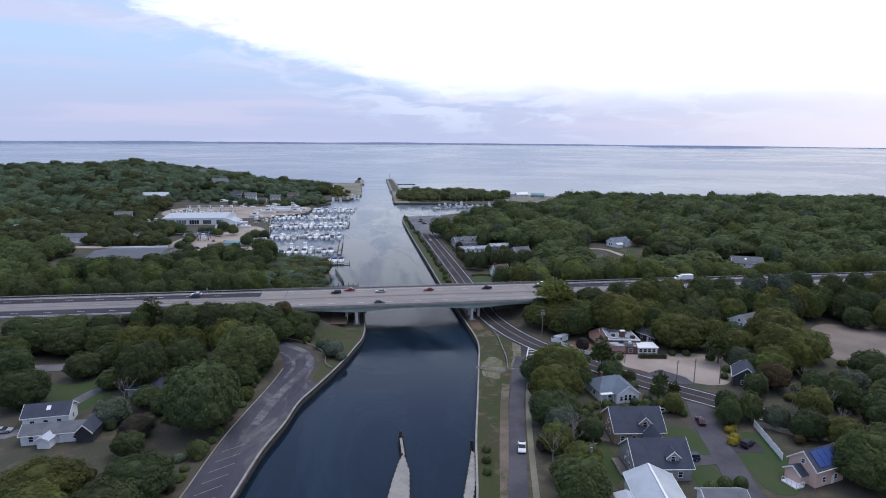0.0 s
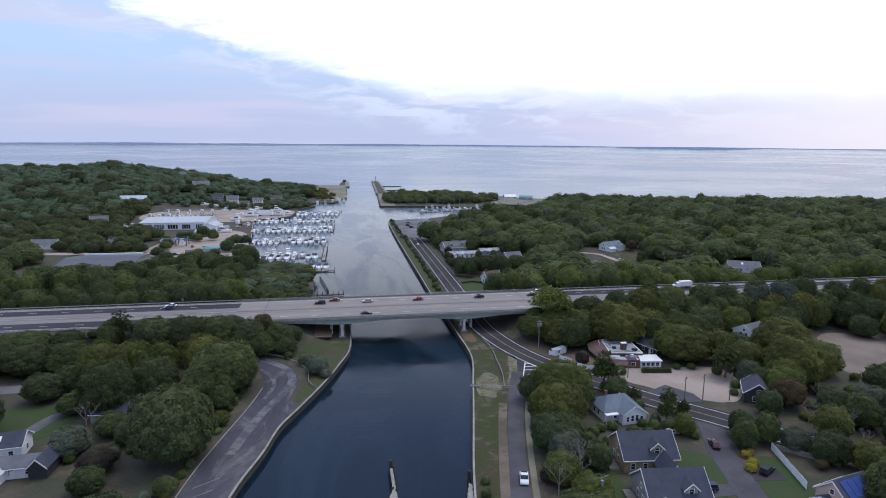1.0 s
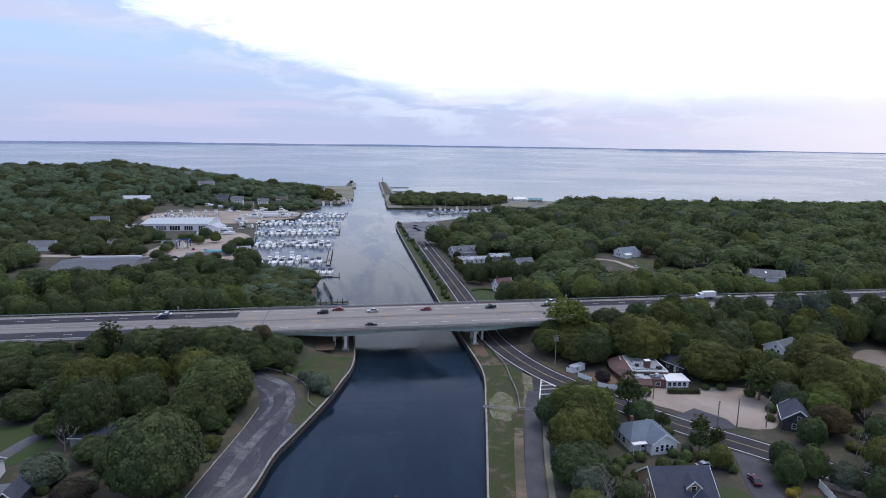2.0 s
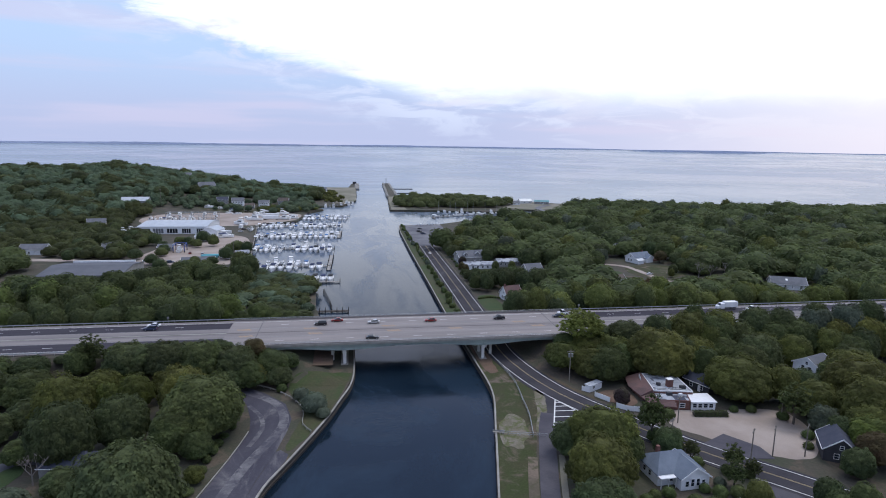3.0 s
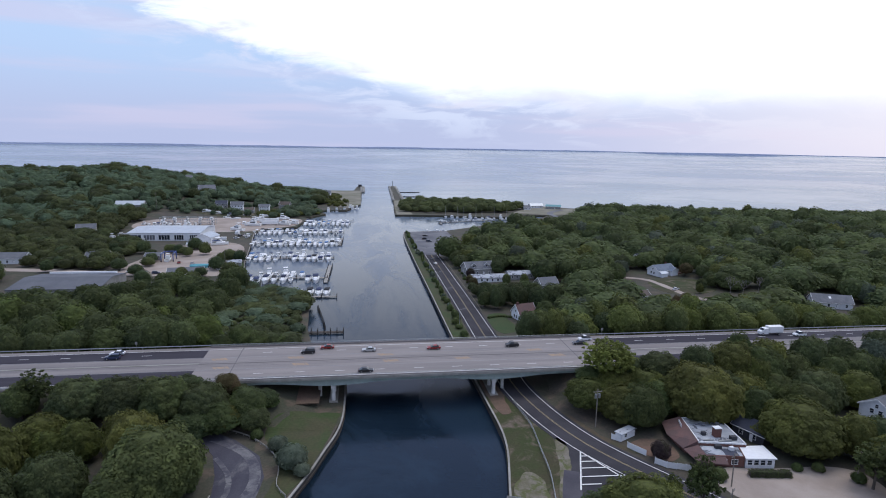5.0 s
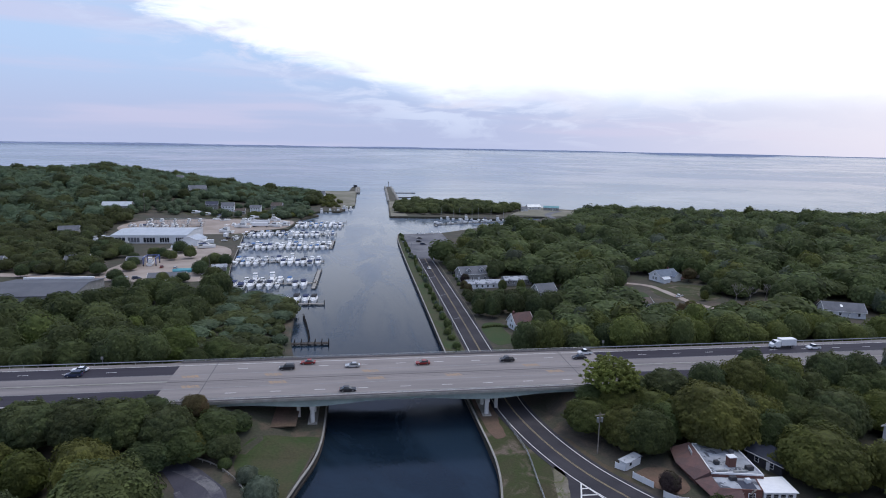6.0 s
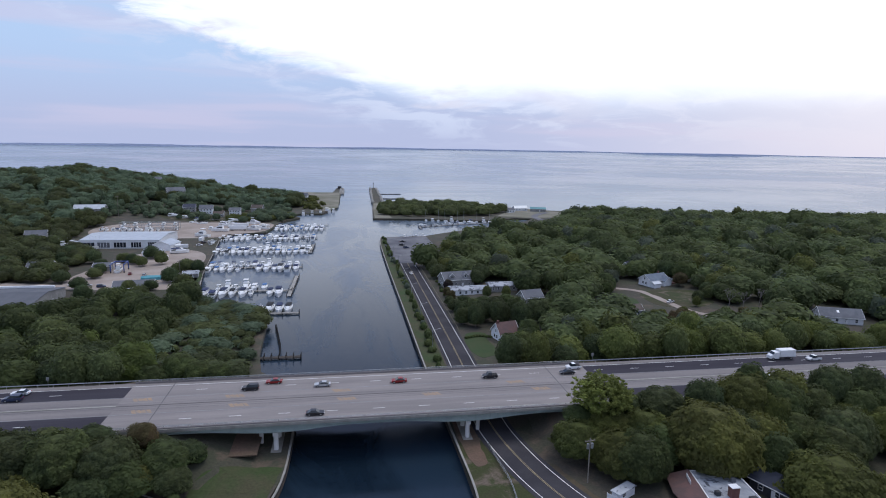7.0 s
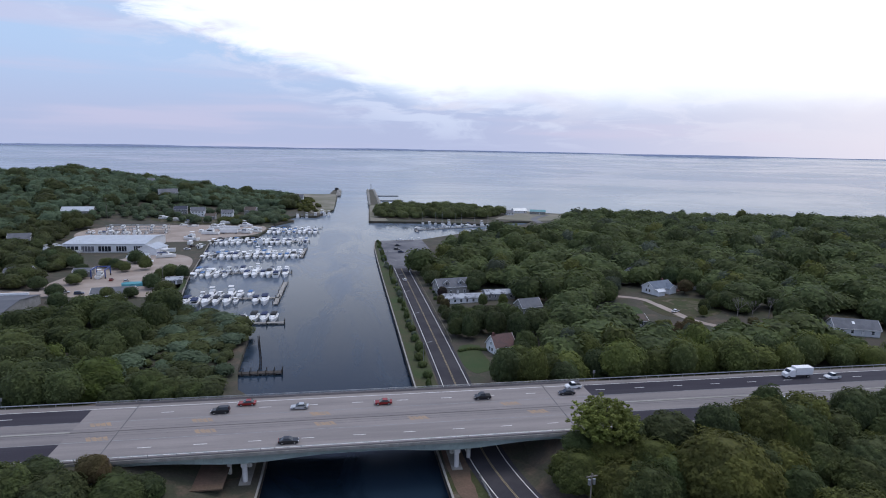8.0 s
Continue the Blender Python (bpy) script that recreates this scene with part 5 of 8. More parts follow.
for x, y, r in ((199, 353, 4.4), (205, 351, 3.8), (212, 349, 4.6), (221, 352, 4.0), (232, 356, 4.2), (118, 396, 3.6), (124, 402, 3.4), (222, 420, 4.0), (142, 346.5, 2.6)):
    plant("bare", x, y, r, tall=2.6 * r, group="bare trees in the woods")

low_rng = random.Random(14)
for i in range(22):
    y = 112 + i * 4.2
    x = -33.4 - (y < 181) * (181 - y) * 0.185 + (y - 181) * 0.1 * (y > 181)
    plant(low_rng.choice(("shrub", "locust", "rusty", "maple")), x + low_rng.uniform(-1.2, 0.4), y, low_rng.uniform(1.0, 1.9), tall=low_rng.uniform(1.0, 2.6), group="undergrowth beside the parking lot")
for i in range(26):
    x, y = low_rng.uniform(136, 210), low_rng.uniform(318, 348)
    plant(low_rng.choice(("shrub", "willow", "locust", "maple", "rusty")), x, y, low_rng.uniform(2.0, 3.6), tall=min(9.0, 2.2 + (352 - y) * 0.24) * low_rng.uniform(0.7, 1.0), group="low trees before the white house")
for i in range(9):
    plant("shrub", 63.8 + i * 1.25, 326.4 + 1.8 * math.sin(i * 0.39), 0.9, tall=1.1, group="garden hedge shrubs")
for i in range(12):
    plant(low_rng.choice(("shrub", "greyshrub")), 66.5 + low_rng.uniform(-0.6, 0.6), 366 + i * 7.5, low_rng.uniform(0.9, 1.6), group="roadside hedge shrubs")

for i in range(26):
    x, y = low_rng.uniform(-74, -44), low_rng.uniform(112, 182)
    plant(low_rng.choice(("shrub", "shrub", "greyshrub", "oak", "plum")), x, y, low_rng.uniform(1.2, 2.4), tall=low_rng.uniform(1.4, 3.6), group="undergrowth beside the parking lot")
for i in range(34):
    x, y = low_rng.uniform(112, 168), low_rng.uniform(128, 178)
    if x - 112 < (178 - y) * 0.25:
        continue
    plant(low_rng.choice(("shrub", "greyshrub", "shrub", "locust", "rusty")), x, y, low_rng.uniform(1.2, 2.8), tall=low_rng.uniform(1.6, 4.6), group="low growth on open ground")



def clipped_hedge(m, length, wide, tall, leaf, label):
    """A clipped hedge: a dark inner block under a coat of leaves, its faces a little uneven."""
    rng = np.random.default_rng(61)
    h = thing("hedge", m, label, "hedge")
    n = int(length * (2 * tall + wide) * 46)
    along, round_it = rng.uniform(-length / 2, length / 2, n), rng.uniform(0, 2 * tall + wide, n)
    side = np.where(round_it < tall, -1, np.where(round_it > tall + wide, 1, 0))
    y = np.where(side == 0, round_it - tall - wide / 2, side * wide / 2)
    z = np.where(side < 0, round_it, np.where(side > 0, 2 * tall + wide - round_it, tall))
    y, z = y + 0.10 * np.sin(along * 2.3) + rng.normal(0, 0.05, n), z + 0.09 * np.sin(along * 1.7 + 1) + rng.normal(0, 0.05, n)
    q = leaf_cards(rng, np.column_stack([along, y, z]), np.column_stack([0 * along, side, 0.3 + (side == 0)]), 0.13, 0.4)
    c = link_mesh("foliage", q, [[3 * i, 3 * i + 1, 3 * i + 2] for i in range(n)], leaf)
    c.parent = h
    part("inner_wood", boxed(-length / 2 + 0.1, length / 2 - 0.1, -wide / 2 + 0.12, wide / 2 - 0.12, 0, tall - 0.12, bevel=0.15), BARK, h, "dark branches inside the hedge")
    return h


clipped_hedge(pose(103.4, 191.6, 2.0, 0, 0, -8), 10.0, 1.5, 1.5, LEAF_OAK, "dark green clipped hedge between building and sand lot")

# where nothing grows: roads, water, yards and houses
CLEAR = [
    [(-900, 240), (1100, 240), (1100, 277.5), (-900, 277.5)],
    [(49, 245), (65, 245), (65, 480), (49, 480)], [(40, 478), (86, 478), (86, 620), (40, 620)], [(49, 245), (75, 245), (85, 195), (60, 190), (48, 215)],
    [(-130, 146), (-72, 138), (-60, 156), (-54, 176), (-74, 196), (-105, 196), (-130, 175)], [(-400, 183), (-60, 203), (-60, 216), (-400, 204)],
    [(-180, 366), (-108, 366), (-108, 428), (-180, 430)], [(-180, 536), (-64, 520), (-60, 694), (-196, 694), (-192, 604), (-180, 600)], [(-140, 420), (-56, 400), (-56, 530), (-140, 540)],
    [(-520, 462), (-300, 447), (-118, 420), (-118, 440), (-300, 466), (-520, 482)], [(62, 296), (73, 296), (86, 306), (87, 331), (62, 338)], [(66, 368), (110, 368), (110, 410), (88, 430), (66, 430)], [(96, 342), (118, 342), (118, 384), (96, 384)],
    [(138, 362), (154, 352), (166, 350), (198, 354), (204, 380), (218, 386), (200, 406), (178, 410), (160, 396), (145, 381)], [(134, 318), (212, 318), (206, 356), (134, 366)], [(216, 298), (252, 298), (252, 342), (216, 342)], [(158, 184), (172, 216), (190, 224), (217, 206), (202, 188), (176, 170)],
    [(88, 184), (92, 216), (112, 218), (124, 192), (124, 170), (104, 164)], [(56, 95), (58, 172), (86, 172), (86, 150), (110, 150), (112, 95)], [(66, 200), (90, 215), (90, 190), (76, 190)], [(140, 196), (166, 200), (166, 224), (140, 222)],
    [(92, 148), (88, 176), (104, 172), (110, 150)], [(150, 158), (176, 160), (180, 190), (158, 190)]]
CLEAR += [[(28, 90), (46, 90), (62, 196), (44, 245), (30, 245)], [(-50, 90), (-20, 90), (5, 245), (-20, 236), (-40, 232), (-26, 190)]]


def free(x, y):
    ok = inside(LAND_WEST, x, y) | inside(LAND_EAST, x, y)
    for c in CLEAR:
        ok &= ~inside(c, x, y)
    return ok


def scatter(seed, zone, step):
    """Points spread over a zone about step apart, on free ground, away from trees that stand already."""
    rng = np.random.default_rng(seed)
    xs, ys = [p[0] for p in zone], [p[1] for p in zone]
    gx, gy = np.meshgrid(np.arange(min(xs), max(xs), step), np.arange(min(ys), max(ys), step * 0.87))
    gx = gx + (np.arange(gx.shape[0]) % 2)[:, None] * step / 2
    gx, gy = gx.ravel(), gy.ravel()
    gx, gy = gx + rng.uniform(-0.42, 0.42, gx.size) * step, gy + rng.uniform(-0.42, 0.42, gy.size) * step
    ok = inside(zone, gx, gy) & free(gx, gy)
    return [(x, y) for x, y in zip(gx[ok], gy[ok])]


# a closed belt of tall trees beside the highway
belt_rng = random.Random(23)
for i in range(34):
    x, y = 96 + i * 4.3 + belt_rng.uniform(-1.5, 1.5), (236.5, 230.5, 225.0)[i % 3] + belt_rng.uniform(-1.6, 1.6)
    if any(math.hypot(x - a, y - b) < 4.2 for a, b, r in PLANTED):
        continue
    plant(belt_rng.choice(("oak", "maple", "locust", "oak2", "maple2", "dome", "willow")), x, y, belt_rng.uniform(5.0, 6.6), tall=14.0, group="woodland trees")

pick = random.Random(3)
BELT = ["oak", "oak2", "maple", "maple2", "locust", "oak", "dome", "maple", "oak2"]
NEAR_ZONES = [(3, [(-150, 226), (-20, 226), (-20, 240), (-150, 240)], 9.0), (4, [(66, 196), (230, 196), (230, 239), (66, 239)], 9.6), (6, [(-150, 112), (-100, 112), (-108, 150), (-108, 205), (-150, 205)], 11.0), (5, [(122, 100), (190, 120), (190, 200), (128, 200), (118, 150)], 19.0),
              (7, [(46, 120), (62, 120), (66, 200), (52, 190)], 8.0)]
for seed, zone, step in NEAR_ZONES:
    for x, y in scatter(seed, zone, step):
        if len(PLANTED) > 560 or any(math.hypot(x - a, y - b) < 0.72 * (r + 4.6) for a, b, r in PLANTED):
            continue
        key = pick.choice(BELT + ["locust", "dome", "locust", "dome"] if x > 0 else BELT + ["lime"])
        r = pick.uniform(4.8, 7.0)
        plant(key, x, y, r, tall=pick.uniform(9.0, 13.0), group="woodland trees")

# woods farther off, too many to count


def woodland(name, seed, zone, step, size, tall, leaf, label, keep=lambda x, y, u: True, clumps=34, cards=330, card=0.55, vary=1.0, uneven=0.26, spots=None):
    rng = np.random.default_rng(seed)
    kinds = [crown_data(seed * 10 + i, 5.0, 0.5, 9.5, 9 + 2 * i, clumps, cards, card) for i in range(5)]
    verts, faces, at = [], [], 0
    for x, y in spots or scatter(seed, zone, step):
        if any(math.hypot(x - a, y - b) < 0.75 * (r + 3) for a, b, r in PLANTED) or not keep(x, y, rng.uniform()):
            continue
        v, f = kinds[rng.integers(5)]
        u = rng.uniform(-1, 1) * vary
        k, kz = size / 5.0 * math.exp(0.40 * u) * rng.uniform(0.85, 1.1), tall / 9.5 * math.exp(uneven * u) * rng.uniform(0.75, 1.2)
        a = rng.uniform(0, 6.28)
        w = v * np.array([k, k, kz])
        w = np.stack([w[:, 0] * math.cos(a) - w[:, 1] * math.sin(a), w[:, 0] * math.sin(a) + w[:, 1] * math.cos(a), w[:, 2]], 1) + np.array([x, y, ground_at(x, y)])
        verts.append(w)
        faces += [[i + at for i in g] for g in f]
        at += len(v)
    v = np.concatenate(verts)
    ob = link_mesh(name, v, faces, leaf, True)
    return tagged(ob, label, "woods", kind="stuff")


ROW_NORTH = [(68, 281), (300, 281), (300, 300), (68, 304)]
WOODS_EAST = [(66, 300), (300, 296), (340, 300), (660, 610), (610, 640), (500, 676), (400, 700), (300, 732), (270, 716), (246, 690), (212, 618), (168, 590), (132, 574), (100, 550), (84, 534), (66, 480)]
WOODS_HILL = [(-60, 700), (-200, 695), (-270, 600), (-270, 470), (-310, 480), (-440, 700), (-620, 1060), (-420, 1080), (-150, 1030), (-60, 990), (-40, 900), (-44, 770)]
LOW_WEST = [(-205, 692), (-40, 692), (-36, 800), (-70, 850), (-205, 800)]
clear_spots = [(-128, 750, 12), (-99, 750, 11), (-146, 756, 10), (-80, 778, 11), (-186, 856, 26), (-217, 592, 14), (-224, 710, 20), (-234, 948, 10), (-139, 808, 14), (-43, 930, 14), (-100, 729, 24), (-208, 469, 16), (-268, 523, 12), (186, 434, 8), (255, 499, 10), (395, 672, 14), (120, 440, 8)]


def not_spot(x, y, u):
    return all(math.hypot(x - a, y - b) > r for a, b, r in clear_spots)


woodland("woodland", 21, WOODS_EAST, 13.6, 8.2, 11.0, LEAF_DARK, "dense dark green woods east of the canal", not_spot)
woodland("woodland", 26, WOODS_EAST, 24.0, 7.2, 13.0, LEAF_MID, "lighter green trees among the eastern woods", not_spot)
woodland("woodland", 27, WOODS_EAST, 42.0, 5.2, 12.0, LEAF_GREY, "grey-green trees among the eastern woods", not_spot)
woodland("woodland", 33, WOODS_EAST, 47.0, 5.4, 12.0, LEAF_OLIVE, "olive green trees among the eastern woods", not_spot)
for seed, step, leaf, label in ((51, 13.0, LEAF_OLIVE, "olive green trees in a row beside the highway"), (52, 15.0, LEAF_MID, "green trees in a row beside the highway"), (53, 21.0, LEAF_LIME, "yellow-green trees in a row beside the highway"), (54, 21.0, LEAF_OAK, "dark green trees in a row beside the highway")):
    woodland("woodland", seed, ROW_NORTH, step, 5.6, 11.6, leaf, label, not_spot, 60, 1100, 0.33, vary=0.5, uneven=0.2)
woodland("woodland", 22, WOODS_HILL, 10.0, 6.2, 9.4, LEAF_HILL, "dense green woods on the hill, paled by haze in the leaf colour", lambda x, y, u: not_spot(x, y, u) and not inside(LOW_WEST, x, y) and (y > 690 or x < -250 or u < 0.5), 26, 150, 0.66, uneven=0.18)
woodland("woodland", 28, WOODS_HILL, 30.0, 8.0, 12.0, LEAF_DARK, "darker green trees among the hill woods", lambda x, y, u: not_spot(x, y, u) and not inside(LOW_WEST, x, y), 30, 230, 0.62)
woodland("woodland", 37, LOW_WEST, 11.0, 4.6, 6.6, LEAF_HILL, "green trees among the houses behind the boat yard, paled by haze in the colour", lambda x, y, u: not_spot(x, y, u) and u < 0.72, 30, 230, 0.62)
woodland("woodland", 34, [(-22, 326), (-24, 372), (-60, 398), (-110, 372), (-178, 362), (-178, 326)], 9.6, 5.4, 10.0, LEAF_MID, "green woods between highway and marina", lambda x, y, u: x < -56, 50, 700, 0.42)
woodland("woodland", 38, [(-178, 280), (-34, 280), (-52, 297), (-62, 326), (-178, 328)], 9.4, 5.4, 11.0, LEAF_MID, "green woods along the highway embankment", clumps=56, cards=900, card=0.33)
woodland("woodland", 39, [(-178, 281), (-40, 281), (-56, 297), (-66, 326), (-178, 328)], 26.0, 5.4, 12.5, LEAF_LIME, "yellow-green trees along the highway embankment", clumps=56, cards=900, card=0.33)
woodland("scrub", 35, [(-18, 300), (-22, 372), (-40, 388), (-60, 394), (-62, 326), (-52, 296)], 8.4, 3.0, 3.4, LEAF_HILL, "grey-green scrub on the low bank beside the canal", clumps=30, cards=260, card=0.60, vary=1.9)
woodland("scrub", 36, [(-18, 296), (-22, 372), (-40, 388), (-60, 394), (-62, 326), (-52, 290)], 6.4, 3.0, 3.2, LEAF_DARK, "dark green scrub on the low bank beside the canal", clumps=30, cards=260, card=0.60, vary=1.9)
woodland("woodland", 23, [(-175, 279), (-200, 279), (-290, 440), (-280, 446), (-190, 430), (-180, 362)], 11.0, 6.2, 10.0, LEAF_MID, "green woods between highway and marina road")
woodland("woodland", 24, [(-125, 130), (-150, 130), (-190, 239), (-150, 239), (-150, 205), (-125, 200)], 11.0, 6.6, 10.5, LEAF_DARK, "dark green woods south of the highway")
woodland("woodland", 25, [(190, 130), (230, 239), (300, 239), (290, 180), (240, 130)], 11.0, 6.6, 10.5, LEAF_DARK, "dark green woods south of the highway", lambda x, y, u: not (175 < x < 260 and 170 < y < 226))
woodland("woodland", 29, [(-150, 430), (-285, 446), (-300, 600), (-230, 700), (-196, 690), (-196, 604), (-184, 540), (-150, 530), (-142, 500)], 9.6, 5.0, 8.0, LEAF_DARK, "dark trees round the houses beside the marina", not_spot)
MARINA_TREES = [(-160, 500), (-172, 505), (-185, 480), (-200, 500), (-215, 520), (-230, 540), (-175, 455), (-190, 560), (-205, 560), (-240, 580), (-62, 412), (-68, 420), (-110, 404), (-100, 402), (-92, 398), (-84, 402),
                (-207, 512), (-181, 463), (-168, 462), (-149, 445), (-137, 444), (-124, 454), (-133, 487), (-151, 508), (-160, 509), (-166, 499), (-117, 494), (-109, 486), (-80, 440), (-78, 468), (-71, 464), (-82, 461), (-180, 500), (-192, 500), (-175, 440), (-124, 500), (-141, 498), (-148, 455), (-176, 478), (-160, 484), (-186, 486), (-202, 497), (-211, 500), (-235, 531), (-156, 495), (-148, 494), (-126, 467), (-114, 493), (-111, 512), (-99, 491), (-122, 428), (-94, 418), (-85, 423)]
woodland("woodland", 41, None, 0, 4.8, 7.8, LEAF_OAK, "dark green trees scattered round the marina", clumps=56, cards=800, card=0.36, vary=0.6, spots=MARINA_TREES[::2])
woodland("woodland", 42, None, 0, 4.8, 7.8, LEAF_MID, "green trees scattered round the marina", clumps=56, cards=800, card=0.36, vary=0.6, spots=MARINA_TREES[1::2])
woodland("scrub", 30, [(54, 742), (120, 732), (176, 735), (200, 780), (160, 850), (60, 860)], 9.0, 5.0, 7.4, LEAF_DARK, "dark scrub on the sandy spit")
woodland("scrub", 31, [(-30, 790), (-12, 800), (-10, 860), (-30, 960), (-90, 1030), (-150, 1030), (-60, 940)], 13.0, 4.0, 4.5, LEAF_OLIVE, "olive beach scrub beside the inlet", not_spot)
woodland("scrub", 32, [(-46, 702), (-32, 730), (-42, 752), (-60, 760), (-100, 720), (-100, 700)], 8.0, 3.4, 4.0, LEAF_OLIVE, "olive scrub behind the docks")

# ---- houses ----


def gable(bm, w, d, e, r, over=0.4, thick=0.18, hip=0.0):
    """A roof over w by d, eaves at e, ridge at r along x, hipped by that much at both ends."""
    x, y = w / 2 + over, d / 2 + over
    drop = over * (r - e) / (d / 2)
    a = [(-x, -y, e - drop), (x, -y, e - drop), (x - hip, 0, r), (-x + hip, 0, r), (x, y, e - drop), (-x, y, e - drop)]
    top = [bm.verts.new((p[0], p[1], p[2] + thick)) for p in a]
    low = [bm.verts.new(p) for p in a]
    for vs, flip in ((top, False), (low, True)):
        fs = [(0, 1, 2, 3), (3, 2, 4, 5)] + ([(1, 4, 2), (5, 0, 3)] if hip else [])
        for f in fs:
            q = [vs[i] for i in f]
            bm.faces.new(q[::-1] if flip else q)
    rim = [(0, 1), (1, 4), (4, 5), (5, 0)] if hip else [(0, 1), (1, 2), (2, 4), (4, 5), (5, 3), (3, 0)]
    for i, j in rim:
        bm.faces.new((low[i], low[j], top[j], top[i]))
    return bm


def walls(bm, w, d, e, r=None):
    """House walls, with gable ends up to the ridge r."""
    x, y = w / 2, d / 2
    if r is None:
        return box(bm, -x, x, -y, y, -0.4, e)
    ring = [(-y, -0.4), (y, -0.4), (y, e), (0, r), (-y, e)]
    return loft(bm, [[(-x, p, z) for p, z in ring], [(x, p, z) for p, z in ring]])


def window(parent, m, w=1.0, h=1.3, cross=True):
    f = bmesh.new()
    t = 0.10
    for a in ((-w / 2 - t, w / 2 + t, h, h + t), (-w / 2 - t, w / 2 + t, -t, 0), (-w / 2 - t, -w / 2, 0, h), (w / 2, w / 2 + t, 0, h)):
        box(f, a[0], a[1], -0.09, 0.0, a[2], a[3])
    if cross:
        box(f, -w / 2, w / 2, -0.05, 0.0, h / 2 - 0.03, h / 2 + 0.03)
    win = part("window", f, TRIM, parent, "white framed window")
    win.matrix_basis = m
    part("pane", boxed(-w / 2, w / 2, -0.03, 0.0, 0, h), GLASS, win, "dark glass pane")
    return win


def house(x, y, turn, w, d, e, r, wall, roof, label, hip=0.0, front=3, back=0, ends=1, chimney=None, door=True, dormers=(), base=None, name="house", trim=True, storeys=1, skylights=(), group=""):
    """A house with its ridge along its own x; its front looks along its own -y."""
    h = thing(name, pose(x, y, (ground_at(x, y) if base is None else base), 0, 0, turn), label, "house", group)
    part("wall", walls(bmesh.new(), w, d, e, None if hip else r - 0.05), wall, h)
    rf = part("roof", gable(bmesh.new(), w, d, e, r, hip=hip), roof, h)
    if trim:
        for sy in (-1, 1):
            slope = (r - e) / (d / 2)
            yy = sy * (d / 2 + 0.42)
            part("gutter", boxed(-w / 2 - 0.4, w / 2 + 0.4, min(yy, yy + sy * 0.12), max(yy, yy + sy * 0.12), e - 0.4 * slope - 0.08, e - 0.4 * slope + 0.12), TRIM, h, "white gutter")
        if not hip:
            for sx in (-1, 1):
                for sy in (-1, 1):
                    bm = bmesh.new()
                    xx = sx * (w / 2 + 0.41)
                    a, b = sorted((xx, xx + sx * 0.08))
                    lowz = e - 0.4 * slope
                    loft(bm, [[(a, sy * (d / 2 + 0.4), lowz - 0.15), (b, sy * (d / 2 + 0.4), lowz - 0.15), (b, sy * (d / 2 + 0.4), lowz + 0.22), (a, sy * (d / 2 + 0.4), lowz + 0.22)],
                              [(a, 0, r - 0.15), (b, 0, r - 0.15), (b, 0, r + 0.22), (a, 0, r + 0.22)]])
                    part("bargeboard", bm, TRIM, h, "white bargeboard")
    for s in range(storeys):
        z = 0.95 + 2.7 * s
        for i in range(front):
            window(h, pose(-w / 2 + w * (i + 0.7) / (front + 0.4), -d / 2, z))
        for i in range(back):
            window(h, pose(w / 2 - w * (i + 0.7) / (back + 0.4), d / 2, z, 0, 0, 180))
        for sx, tz in ((-1, -90), (1, 90)):
            for i in range(ends):
                window(h, pose(sx * w / 2, -d / 4 + (d / 2) * (i + 0.5) / ends, z, 0, 0, tz))
    if not hip and r - e > 2.2:
        for sx, tz in ((-1, -90), (1, 90)):
            window(h, pose(sx * w / 2, 0, e + 0.1, 0, 0, tz), 0.8, 1.0)
    if door:
        dm = part("door", boxed(-0.45, 0.45, -0.08, 0.0, 0, 2.05), TRIM, h, "white house door")
        dm.matrix_basis = pose(w * 0.12, -d / 2, 0.05)
        part("door_handle", boxed(0.3, 0.36, -0.13, -0.08, 0.95, 1.08), STEEL, dm)
    if chimney:
        part("chimney", boxed(chimney[0] - 0.4, chimney[0] + 0.4, chimney[1] - 0.4, chimney[1] + 0.4, e, r + 1.0), BRICK, h, "brick chimney")
    for i, (sx, sy) in enumerate(skylights):
        slope = math.atan2(r - e, d / 2)
        k = part("skylight", boxed(-0.5, 0.5, -0.7, 0.7, 0, 0.1), LAMPGLASS, rf, "pale skylight")
        k.matrix_basis = pose(sx, sy, e + (r - e) * (1 - abs(sy) / (d / 2)) + 0.22, math.degrees(slope) * (1 if sy < 0 else -1))
    for dx, face in dormers:
        f, wide, up, top = -d / 2 + 1.1, 1.45, 2.05, 3.35
        dorm = part("dormer", loft(bmesh.new(), [[(dx - wide, q, e + 0.1), (dx + wide, q, e + 0.1), (dx + wide, q, e + up), (dx, q, e + top), (dx - wide, q, e + up)] for q in (f, 0.0)]), face, h, "gabled dormer with a window")
        k = (top - up) / wide
        for s in (-1, 1):
            bm = loft(bmesh.new(), [[(dx, q, e + top + 0.02), (dx, q, e + top + 0.2), (dx + s * (wide + 0.35), q, e + up - 0.35 * k + 0.2), (dx + s * (wide + 0.35), q, e + up - 0.35 * k + 0.02)] for q in (f - 0.35, 0.2)])
            part("dormer_roof", bm, roof, dorm)
            bm = loft(bmesh.new(), [[(dx, f - 0.44, e + top - 0.08), (dx, f - 0.36, e + top - 0.08), (dx, f - 0.36, e + top + 0.26), (dx, f - 0.44, e + top + 0.26)],
                                    [(dx + s * (wide + 0.4), f - 0.44, e + up - 0.4 * k - 0.1), (dx + s * (wide + 0.4), f - 0.36, e + up - 0.4 * k - 0.1), (dx + s * (wide + 0.4), f - 0.36, e + up - 0.4 * k + 0.24), (dx + s * (wide + 0.4), f - 0.44, e + up - 0.4 * k + 0.24)]])
